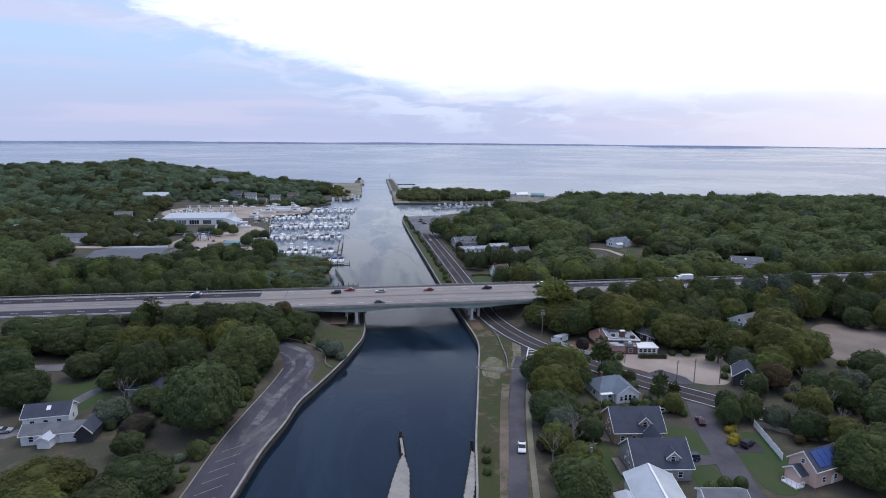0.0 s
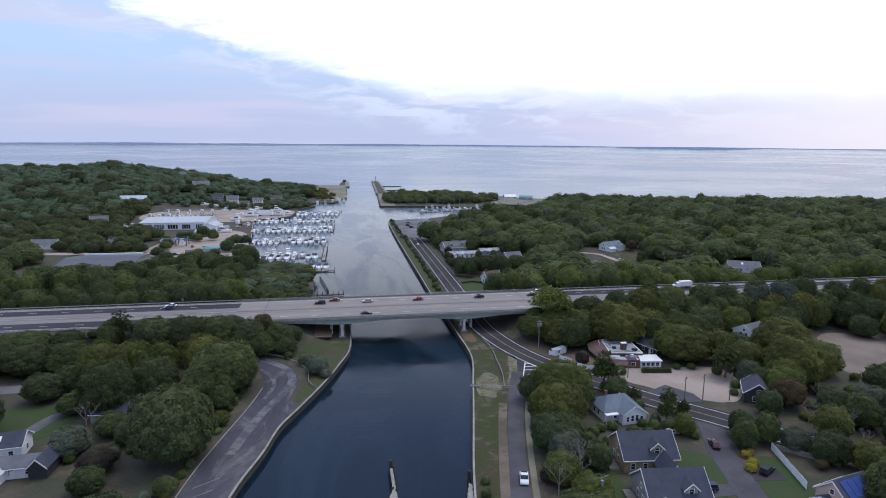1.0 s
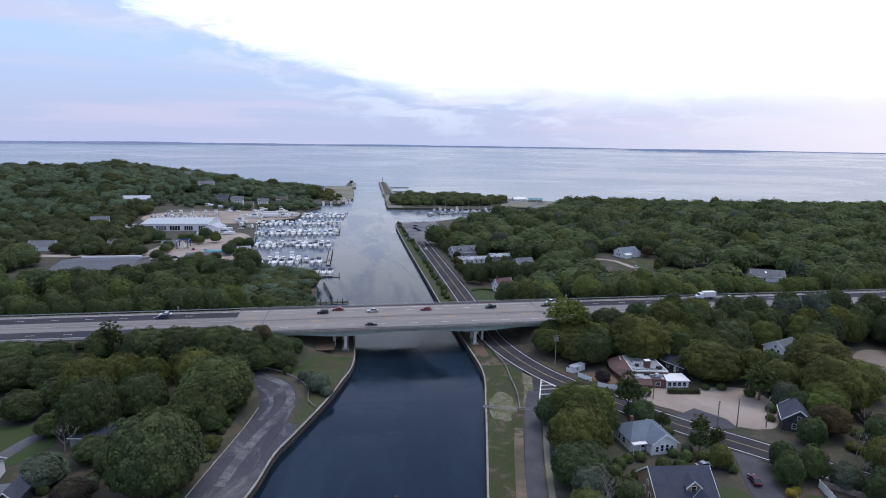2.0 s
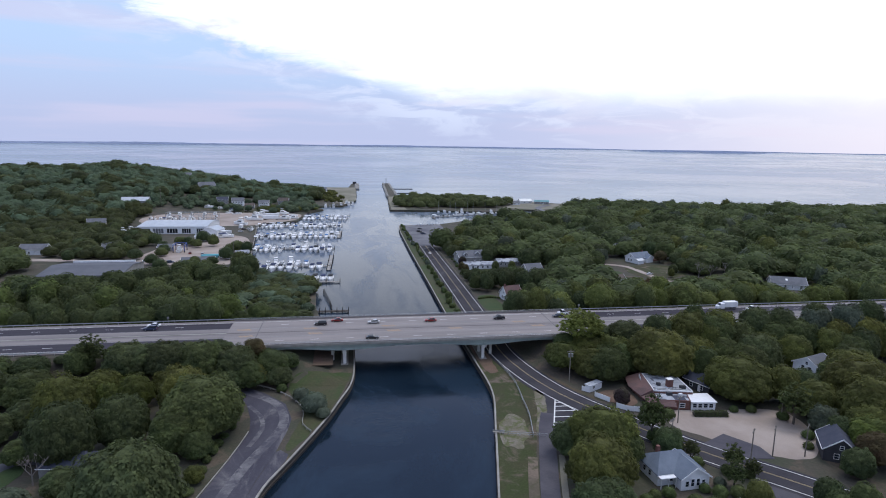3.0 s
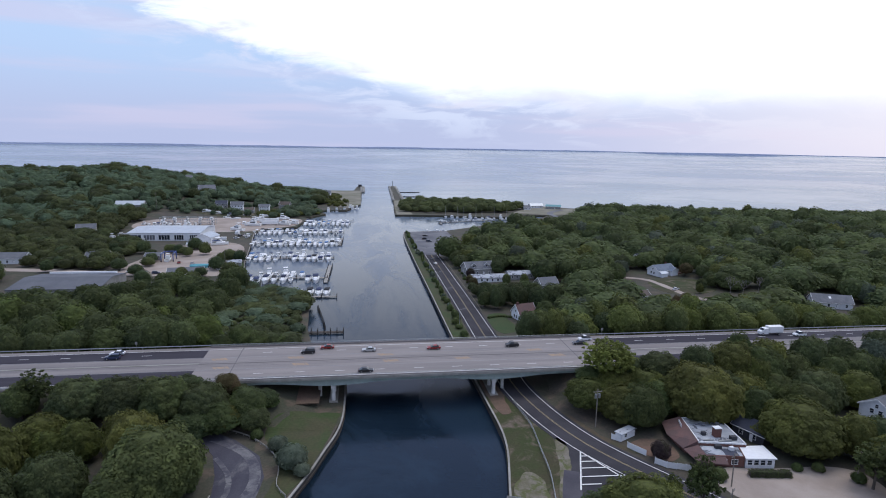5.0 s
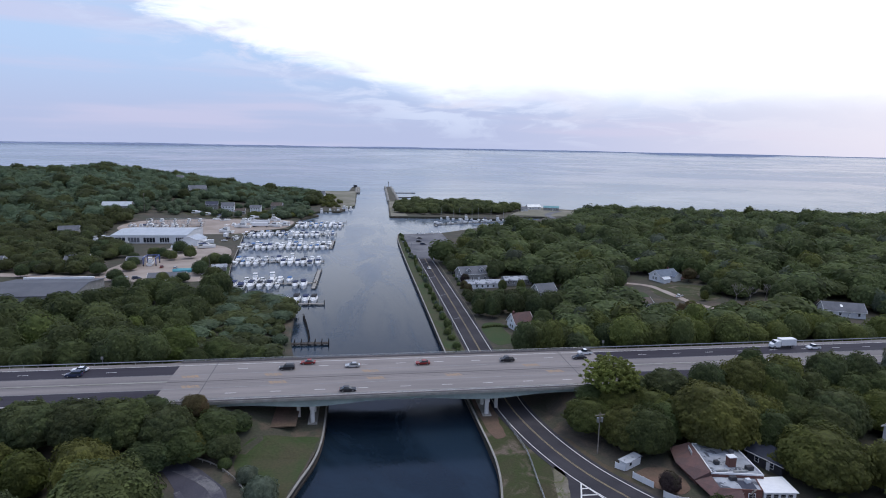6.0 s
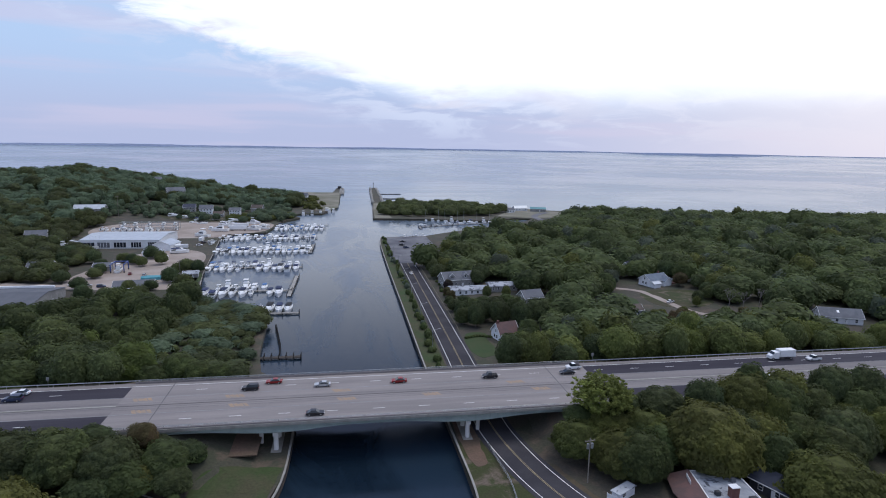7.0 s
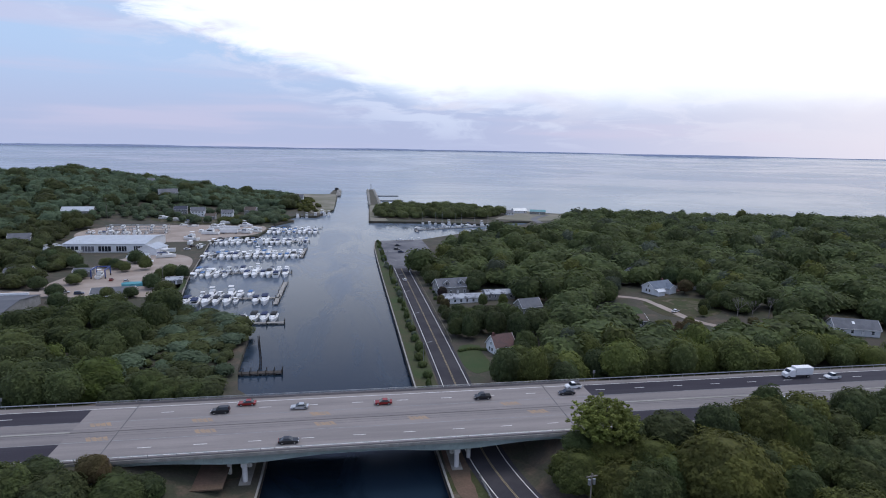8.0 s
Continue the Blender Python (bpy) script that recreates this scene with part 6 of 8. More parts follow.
            part("bargeboard", bm, TRIM, dorm, "white bargeboard")
        window(dorm, pose(dx, f, e + 0.95), 1.0, 1.15)
    return h


def annex(parent, x, y, turn, w, d, e, r, wall, roof, hip=0.0, ends=0, front=0, name="wing", label=""):
    """A wing of a house: its walls with a roof of their own."""
    wing = part(name, walls(bmesh.new(), w, d, e, None if hip else r - 0.05), wall, parent, label)
    wing.matrix_basis = pose(x, y, 0, 0, 0, turn)
    part("roof", gable(bmesh.new(), w, d, e, r, hip=hip), roof, wing)
    if not hip:
        for sx in (-1, 1):
            for sy in (-1, 1):
                a, b = sorted((sx * (w / 2 + 0.41), sx * (w / 2 + 0.49)))
                drop = 0.4 * (r - e) / (d / 2)
                part("bargeboard", loft(bmesh.new(), [[(a, sy * (d / 2 + 0.4), e - drop - 0.15), (b, sy * (d / 2 + 0.4), e - drop - 0.15), (b, sy * (d / 2 + 0.4), e - drop + 0.22), (a, sy * (d / 2 + 0.4), e - drop + 0.22)],
                                                      [(a, 0, r - 0.15), (b, 0, r - 0.15), (b, 0, r + 0.22), (a, 0, r + 0.22)]]), TRIM, wing, "white bargeboard")
    for i in range(ends):
        window(wing, pose(-w / 2, -d / 4 + (d / 2) * (i + 0.5) / ends, 1.0, 0, 0, -90), 0.9, 1.3)
    return wing


# houses beside the eastern lane
h = house(75.4, 164.8, 4, 11.6, 8.8, 3.0, 5.8, WHITE, BLUEROOF, "white house with blue-grey hipped roof and a broad front gable", hip=3.4, front=2, ends=2, chimney=(-2.6, 1.2))
w = annex(h, 2.0, -3.2, 90, 8.0, 7.2, 3.0, 5.4, WHITE, BLUEROOF, label="gabled front wing", name="front_wing")
for i in range(4):
    window(w, pose(-4.0, -2.1 + i * 1.4, 0.9, 0, 0, -90), 0.8, 1.7 if i in (1, 2) else 1.3)
part("porch_roof", boxed(-6.0, -1.8, -6.0, -4.3, 2.5, 2.75, bevel=0.04), TRIM, h, "white porch roof")
for i in range(3):
    part("porch_post", boxed(-5.9 + i * 1.9, -5.75 + i * 1.9, -5.95, -5.8, 0, 2.5), TRIM, h, "white porch post")
h = house(70.6, 139.8, -6, 13.0, 11.0, 3.4, 7.7, TAN, NAVY, "tan shingled house with navy roof and a front dormer", front=4, ends=2, dormers=((1.6, TAN),))
part("deck", boxed(-9.6, -7.2, -4.5, 4.0, 0.0, 0.55, bevel=0.03), WOOD, h, "brown timber deck")
h = house(68.2, 123.0, -6, 13.2, 11.0, 3.4, 7.8, GREYSIDE, NAVY, "grey shingled house with navy roof and a front dormer", front=3, ends=2, dormers=((2.4, GREYSIDE),))
annex(h, 3.2, 7.6, 90, 6.4, 4.0, 3.0, 5.8, TAN, NAVY, name="link_wing", label="navy-roofed link between the two houses")
part("deck", boxed(-9.2, -7.2, -3.5, 4.0, 0.0, 0.6, bevel=0.03), WOOD, h, "brown timber deck")
h = house(60.9, 107.8, 79, 15.0, 10.0, 3.6, 5.9, WHITE, METALROOF, "white building with a pale blue metal gable roof", front=2, ends=2, name="house")
part("ridge_cap", boxed(-7.8, 7.8, -0.22, 0.22, 6.05, 6.2), TRIM, h, "white ridge cap")
annex(h, -4.0, 6.6, 0, 9.0, 4.4, 2.8, 3.6, WHITE, METALROOF, name="lean_to", label="low side wing")
house(75.6, 107.2, -8, 9.0, 5.0, 2.4, 3.6, WHITE, GREYROOF, "white garden shed with a grey roof", front=1, ends=0, name="shed")
h = house(104.0, 114.6, 14, 9.4, 6.8, 4.4, 7.4, PINK, NAVY, "salmon-coloured house with white trim and blue roof panels", front=2, ends=2)
slope = math.degrees(math.atan2(3.0, 3.4))
for i in range(4):
    o = part("roof_panel", boxed(-0.95, 0.95, -1.9, 1.9, 0, 0.08, bevel=0.02), BLUETARP, h, "dark blue roof panel")
    o.matrix_basis = pose(-2.6 + i * 2.0, -1.85, 4.4 + 3.0 * (1 - 1.85 / 3.4) + 0.27, slope)
annex(h, -5.6, 0.6, 0, 2.6, 4.0, 2.6, 4.0, PINK, NAVY, name="porch_wing", label="small gabled wing")
porch = part("porch", boxed(-8.2, -5.6, 0.4, 4.2, 0.0, 0.35, bevel=0.03), TRIM, h, "white railed porch")
porch.matrix_basis = pose(-0.9, -2.6, 0)
for i in range(4):
    part("rail_post", boxed(-8.15, -8.05, 0.5 + i * 1.2, 0.6 + i * 1.2, 0.35, 1.3), TRIM, porch)
    part("rail_post", boxed(-8.05 + i * 0.8, -7.95 + i * 0.8, 0.42, 0.52, 0.35, 1.3), TRIM, porch)
part("top_rail", boxed(-8.2, -5.6, 0.4, 0.5, 1.3, 1.38), TRIM, porch)
part("top_rail", boxed(-8.2, -8.1, 0.5, 4.2, 1.3, 1.38), TRIM, porch)
house(123.0, 167.5, 58, 9.5, 7.6, 3.4, 6.4, DARKSIDE, NAVY, "dark-stained house with white trim and black roof", front=2, ends=2)
house(112.6, 210.4, -68, 9.0, 6.6, 2.9, 4.9, DARKSIDE, NAVY, "low dark house with a black roof behind a flat-roofed building", front=2)
house(155.5, 214.0, 20, 9.0, 9.0, 5.4, 8.0, WHITE, GREYROOF, "tall white house with a grey roof among trees", storeys=2, front=2, ends=2)
house(147.0, 207.5, 20, 7.0, 5.0, 2.6, 4.0, WHITE, GREYROOF, "small white outbuilding with a grey roof", front=1, ends=1, name="shed")

# flat-roofed brick building
fb = thing("flat_roofed_building", pose(0, 0, 2.0), "red brick building with a patched white flat roof", "building")
MAIN = [(91.5, 202.9), (103.1, 200.6), (104.7, 214.3), (94.3, 216.5)]
FRONT = [(90.6, 197.9), (99.7, 196.1), (101.4, 200.9), (91.5, 202.9)]
part("wall", prism(bmesh.new(), MAIN, -0.3, 3.4), BRICK, fb)
part("roof", prism(bmesh.new(), [(x * 0.97 + 98.3 * 0.03, y * 0.97 + 208.5 * 0.03) for x, y in MAIN], 3.4, 3.55), FLATROOF, fb, "patched white roof membrane")
front = part("front_wing", prism(bmesh.new(), FRONT, -0.3, 2.6), BRICK, fb, "lower brick front wing")
part("wing_roof", prism(bmesh.new(), [(x * 0.97 + 95.8 * 0.03, y * 0.96 + 199.4 * 0.04) for x, y in FRONT], 2.6, 2.74), FLATROOF, front, "patched white roof membrane")


def low_wall(line, z0, z1, wide, material, parent, name, label):
    """A low upstand along a line, on its left side."""
    for a, b in zip(line, line[1:]):
        a, b = Vector(a), Vector(b)
        d = (b - a).normalized()
        s = Vector((-d.y, d.x)) * wide
        part(name, prism(bmesh.new(), [tuple(a), tuple(b), tuple(b + s), tuple(a + s)], z0, z1), material, parent, label)


low_wall(MAIN + MAIN[:1], 3.35, 3.78, 0.25, TRIM, fb, "parapet", "white roof parapet")
low_wall(FRONT[:3], 2.55, 2.9, 0.25, BRICK, front, "parapet", "brick roof parapet")
# a faded red roof slopes down along the west and the south-west corner
part("mansard", loft(bmesh.new(), [[(89.8, 218.6, 1.5), (89.8, 218.6, 1.7), (94.1, 216.6, 3.9), (94.3, 216.4, 1.5)], [(87.6, 211.5, 1.5), (87.6, 211.5, 1.7), (92.9, 210.0, 3.9), (93.1, 210.0, 1.5)], [(87.9, 203.8, 1.5), (87.9, 203.8, 1.7), (91.3, 203.0, 3.9), (91.5, 203.0, 1.5)]]), REDROOF, fb, "faded red sloping roof")
part("mansard", loft(bmesh.new(), [[(87.9, 203.6, 1.4), (87.9, 203.6, 1.6), (91.4, 202.8, 3.0), (91.5, 202.8, 1.4)], [(88.2, 197.0, 1.4), (88.2, 197.0, 1.6), (90.6, 197.9, 3.0), (90.7, 198.0, 1.4)], [(95.0, 195.2, 1.4), (95.0, 195.2, 1.6), (95.2, 197.0, 2.75), (95.2, 197.2, 1.4)]]), REDROOF, fb, "faded red sloping roof")
part("wall", prism(bmesh.new(), [(88.9, 204.2), (91.4, 203.6), (94.0, 216.0), (91.0, 216.8), (89.0, 211.3)], -0.3, 1.6), BRICK, fb)
part("sign_board", boxed(-1.7, 1.7, -0.06, 0.06, 0, 0.9, bevel=0.02), TRIM, fb, "blank white board on the roof slope").matrix_basis = pose(92.2, 213.2, 3.2, 0, 0, 74)
part("chimney", boxed(97.1, 98.9, 204.8, 206.3, 3.5, 5.9, bevel=0.04), BRICK, fb, "square brick stack on the roof")
part("chimney_cap", boxed(97.0, 99.0, 204.7, 206.4, 5.9, 6.05), TRIM, fb, "pale stack cap")
for x, y, w, d, z0, z, m in ((95.0, 206.6, 1.1, 1.0, 3.55, 0.9, DARKSIDE), (94.4, 203.4, 2.8, 0.45, 3.55, 0.4, STEEL), (98.6, 202.6, 3.6, 0.5, 3.55, 0.4, STEEL), (97.6, 213.0, 5.4, 0.5, 3.55, 0.5, STEEL), (101.2, 203.3, 1.7, 1.2, 3.55, 1.0, DARKSIDE), (95.6, 201.0, 1.6, 1.0, 2.74, 0.9, DARKSIDE), (98.4, 199.6, 1.1, 0.9, 2.74, 1.0, CARWHITE), (101.6, 211.0, 1.2, 1.0, 3.55, 0.8, GREYROOF)):
    part("roof_unit", boxed(x - w / 2, x + w / 2, y - d / 2, y + d / 2, z0, z0 + z, bevel=0.05), m, fb, "roof ventilation unit or duct")
part("dark_roof_patch", prism(bmesh.new(), [(95.6, 197.5), (98.9, 196.9), (99.7, 200.2), (96.2, 200.8)], 2.74, 2.76), NAVY, front, "dark tarred roof patch")
low = part("side_wing", prism(bmesh.new(), [(99.9, 195.9), (107.0, 194.9), (107.9, 200.8), (101.6, 201.2)], -0.3, 2.5), WHITE, fb, "low white side wing")
part("wing_roof", prism(bmesh.new(), [(99.6, 195.5), (107.3, 194.5), (108.2, 201.1), (101.4, 201.4)], 2.5, 2.72), TRIM, low, "clean white flat roof")
for i in range(4):
    window(low, pose(100.9 + i * 1.6, 195.72 - i * 0.225, 0.9, 0, 0, -8), 1.1, 1.2)
for i in range(3):
    window(front, pose(92.2 + i * 2.6, 197.55 - i * 0.515, 0.8, 0, 0, -11), 1.4, 1.2)
shed = thing("shed", pose(77.0, 214.0, 2.0, 0, 0, 29), "low white flat-roofed shed beside the road", "shed")
part("wall", boxed(-2.9, 2.9, -1.0, 1.0, -0.3, 2.0), WHITE, shed)
part("roof", boxed(-3.2, 3.2, -1.3, 1.3, 2.0, 2.16, bevel=0.03), FLATROOF, shed, "pale flat roof")
window(shed, pose(-1.2, -1.0, 0.9), 1.0, 0.8)
flat("patio", [(75.4, 209.4), (79, 203.6), (83.5, 200), (88, 204), (86.5, 212), (80, 213)], REDSOIL, "red-brown patio behind a white fence", "patio", lift=0.08)


def board_fence(line, high, material, label, group, post=2.4):
    """A fence of panels between posts."""
    f = thing("fence", Matrix(), label, "fence", group)
    pts = [Vector(p) for p in line]
    for a, b in zip(pts, pts[1:]):
        n = max(1, round((b - a).length / post))
        for i in range(n):
            p, q = a.lerp(b, i / n), a.lerp(b, (i + 1) / n)
            ang = math.degrees(math.atan2(q.y - p.y, q.x - p.x))
            length = (q - p).length
            o = part("panel", boxed(0.08, length - 0.08, -0.025, 0.025, 0.06, high), material, f)
            o.matrix_basis = pose(p.x, p.y, ground_at(p.x, p.y) + (0.04 if i % 2 else 0.0), 0, 0, ang)
            o = part("post", boxed(-0.07, 0.07, -0.07, 0.07, -0.3, high + 0.12), material, f)
            o.matrix_basis = pose(p.x, p.y, ground_at(p.x, p.y))
    return f


for line in ([(72.9, 213.4), (74.7, 211.5)], [(75.2, 208.6), (78.1, 203.8)], [(78.6, 200.4), (80.6, 198.0), (86.6, 195.6)]):
    board_fence(line, 1.6, TRIM, "white board fence along the road", "white road fences")
board_fence([(105.8, 139.0), (104.5, 134.0), (103.0, 128.5), (101.2, 121.8)], 2.0, TRIM, "tall white board fence beside a lawn", "garden fences")
board_fence([(106.5, 139.5), (112, 134), (117, 129)], 1.5, WOOD, "weathered timber board fence", "garden fences")


def rail_fence(line, label, material, high=1.05, step=2.5, mid=0.55, r=0.05, name="fence"):
    f = thing(name, Matrix(), label, "fence")
    pts = spaced(line, step)
    for z in (high, mid):
        rings = []
        for i, p in enumerate(pts):
            d = (pts[min(i + 1, len(pts) - 1)] - pts[max(i - 1, 0)]).normalized()
            rings.append([(p.x - d.y * r * math.cos(a), p.y + d.x * r * math.cos(a), ground_at(p.x, p.y) + z + r * math.sin(a)) for a in (0, 1.05, 2.09, 3.14, 4.19, 5.24)])
        part("rail", loft(bmesh.new(), rings), material, f)
    first = None
    for p in pts:
        m = pose(p.x, p.y, ground_at(p.x, p.y) - 0.3)
        if first is None:
            first = part("post", tube(bmesh.new(), (0, 0, 0), (0, 0, high + 0.36), r * 1.2, n=6), material, f)
            first.matrix_basis = m
        else:
            share(first, m, f)
    return f


rail_fence([(52.2, 240), (52.6, 232.5), (53.2, 222), (52, 209), (50.9, 198), (48.4, 186)], "pale metal rail fence between verge and road", STEEL, r=0.07)
rail_fence([(40, 188.6), (45, 187.2), (52, 185.4)], "grey chain fence across the verge", STEEL)
rail_fence([(-38, 230.4), (-27, 227.2), (-19.6, 220.5), (-15, 213.5), (-13.3, 207.6), (-12.9, 200.3), (-10.4, 195.9)], "low pale guard rail round the parking loop", CAP, high=0.72, mid=0.5, r=0.09, name="guard_rail")
rail_fence([(62.4, 470), (62.6, 400), (62.8, 350), (62.6, 338)], "low timber rail along the road", WOOD, high=0.7, mid=0.35, step=5, name="guard_rail")
bench = thing("bench", pose(39.6, 188.9, 2.1, 0, 0, -15), "white concrete bench beside the canal wall", "bench")
part("seat", boxed(-1.6, 1.6, -0.25, 0.25, 0.42, 0.5, bevel=0.02), CAP, bench)
part("backrest", boxed(-1.6, 1.6, 0.22, 0.3, 0.5, 0.9, bevel=0.02), CAP, bench)
for s in (-1.2, 1.2):
    part("leg", boxed(s - 0.15, s + 0.15, -0.2, 0.2, 0, 0.42), CAP, bench)

# a travel trailer parked beside the white house
camper = thing("travel_trailer", pose(143.2, 206.2, 2.05, 0, 0, -38), "pale travel trailer parked on bare ground beside the white house", "trailer")
part("body", boxed(-3.6, 3.6, -1.2, 1.2, 0.6, 3.0, bevel=0.22), CARWHITE, camper)
part("stripe", boxed(-3.45, 3.45, -1.212, 1.212, 1.05, 1.2), STEEL, camper, "grey trim stripe")
for x in (-2.2, 0.4, 2.2):
    part("window", boxed(x - 0.45, x + 0.45, -1.215, -1.19, 1.6, 2.3), GLASS, camper, "dark window")
part("door", boxed(-1.15, -0.5, -1.22, -1.19, 0.7, 2.6), TRIM, camper, "white door")
part("roof_vent", boxed(-0.4, 0.4, -0.3, 0.3, 2.98, 3.16, bevel=0.04), TRIM, camper)
part("drawbar", boxed(3.5, 4.7, -0.08, 0.08, 0.45, 0.62), RUBBER, camper, "black steel drawbar")
for x in (-0.5, 0.4):
    for y in (-1.08, 0.82):
        part("tyre", tube(bmesh.new(), (x, y, 0.36), (x, y + 0.26, 0.36), 0.36, n=14), RUBBER, camper)

# houses west of the canal
h = house(-85.4, 167.2, 6, 11.0, 7.0, 3.4, 5.6, WHITE, NAVY, "white house with a navy shingle roof and skylight", front=3, ends=1, skylights=((0.4, -1.6),))
h = house(-79.2, 157.4, 4, 15.0, 5.6, 2.8, 4.4, WHITE, GREYROOF, "low white house with a long grey roof", front=4, ends=1)
annex(h, -1.0, -3.0, 80, 5.0, 3.0, 2.4, 3.2, WHITE, METALROOF, name="porch", label="pale metal porch roof")
annex(h, 7.8, -0.5, 85, 7.0, 4.0, 2.9, 4.9, DARKSIDE, NAVY, name="end_wing", label="dark gabled end wing")
house(-64.6, 184.0, -8, 11.0, 7.0, 2.8, 5.0, GREYSIDE, NAVY, "grey house with a dark blue roof among trees", front=2, hip=2.5)

TEALROOF = mat("teal_painted_roof", (0.10, 0.27, 0.29), (0.08, 0.21, 0.23), 0.3, 3.0, 0.5, 0.05, grain=0.1)
# houses north of the highway
house(79.5, 325.0, 16, 8.6, 7.4, 3.2, 6.9, WHITE, REDROOF, "white house with a steep faded red roof", front=3, ends=2, chimney=(-3.5, 0))
mot = house(79.0, 399.0, 2, 20.0, 8.0, 2.8, 4.2, WHITE, FLATROOF, "long low white motel block with a pale roof", front=6, ends=1, trim=False)
mot = house(97.8, 400.0, 2, 15.0, 8.0, 2.8, 4.2, GREYSIDE, FLATROOF, "long low grey motel block with a pale roof", front=5, ends=1, trim=False)
house(76.5, 419.0, 10, 17.0, 11.0, 4.2, 7.6, GREYSIDE, GREYROOF, "large grey house with dark roofs beside the road", front=4, ends=2, dormers=((-4, GREYSIDE), (4, GREYSIDE)))
house(104.8, 372.0, 12, 10.0, 8.0, 3.6, 6.6, GREYSIDE, GREYROOF, "grey house with a grey roof among trees", front=3, ends=2)
house(111.0, 357.0, 12, 7.0, 5.0, 2.6, 4.0, GREYSIDE, METALROOF, "small grey outbuilding with a pale roof", front=2, ends=1, name="shed")
h = house(184.5, 399.0, 18, 13.6, 8.6, 3.3, 6.0, WHITE, BLUEROOF, "white house with a pale blue-grey roof in a clearing", front=4, ends=2, chimney=(4, 1))
annex(h, 4.0, -4.2, 90, 5.0, 5.2, 3.0, 5.0, WHITE, BLUEROOF, name="front_wing", label="gabled front wing")
annex(h, -4.4, -5.6, 0, 4.6, 3.2, 2.2, 3.0, WHITE, METALROOF, name="garage", label="low white garage")
part("deck", boxed(7.4, 14.0, -5.0, -0.6, 0.0, 0.8, bevel=0.03), BRICK, h, "red-brown terrace")
board_fence([(196, 404), (205, 401), (213, 394), (219, 387)], 1.7, TRIM, "white panel fence behind a terrace", "garden fences", post=3)
house(234.0, 326.0, -22, 17.0, 9.0, 3.0, 6.0, WHITE, GREYROOF, "white house with a long grey roof among trees", front=4, ends=2, skylights=((-1, -2.0),))
house(145.0, 347.0, 6, 9.0, 7.0, 2.8, 4.8, GREYSIDE, BROWNROOF, "low house with a dark brown roof", front=2, ends=1)
house(186.5, 434.0, 40, 8.0, 6.0, 3.0, 6.0, WHITE, NAVY, "small white gabled house among trees", front=2)
house(121.0, 440.0, 20, 8.0, 6.0, 5.0, 7.8, GREYSIDE, BLUEROOF, "blue-grey roofed house among trees", front=2)
house(255.0, 499.0, 10, 9.0, 7.0, 4.0, 7.5, WHITE, GREYROOF, "white house half hidden in the woods", front=2)
house(395.0, 672.0, -15, 16.0, 10.0, 4.5, 8.5, GREYSIDE, GREYROOF, "grey house with a pale roof near the bay", front=3, ends=2)

# marina buildings and houses behind it
h = house(-143.5, 573.0, -2, 54.0, 42.0, 6.0, 8.0, WHITE, METALROOF, "large white metal marina shed with wide openings", front=0, ends=0, door=False, name="marina_shed", trim=False)
for i, w in enumerate((10.0, 8.5, 8.5, 7.0, 6.0)):
    o = part("shed_opening", boxed(-w / 2, w / 2, -0.1, 0.0, 0.2, 3.8), GREYROOF if i == 1 else GLASS, h, "wide dark glazed opening")
    o.matrix_basis = pose(-22 + i * 11.0, -21.0, 0.6)
    for j in range(5):
        part("mullion", boxed(-w / 2 + w * j / 4 - 0.12, -w / 2 + w * j / 4 + 0.12, -0.16, -0.1, 0.2, 3.8), TRIM, o)
annex(h, 33.0, -24.0, 80, 15.0, 13.0, 4.2, 6.8, WHITE, METALROOF, name="annex", label="white gabled annex")
annex(h, -30.0, -10.0, 0, 9.0, 12.0, 3.0, 4.0, WHITE, FLATROOF, name="annex", label="low white side building")
h = house(-143.0, 396.0, 0, 42.0, 36.0, 4.4, 6.6, GREYSIDE, SLATE, "long low building with a wide grey roof", front=6, ends=2, trim=False)
part("roof_ridge_vent", boxed(-17, 17, 16.0, 17.0, 4.9, 5.9), TRIM, h, "white roof vent")
house(-94.0, 426.5, 8, 19.0, 9.0, 2.6, 4.6, GREYSIDE, GREYROOF, "low marina office with a grey roof", front=4, ends=1)
house(-72.0, 452.0, 10, 8.0, 5.0, 2.6, 3.8, GREYSIDE, FLATROOF, "small pale roofed dock hut", front=1, name="shed")
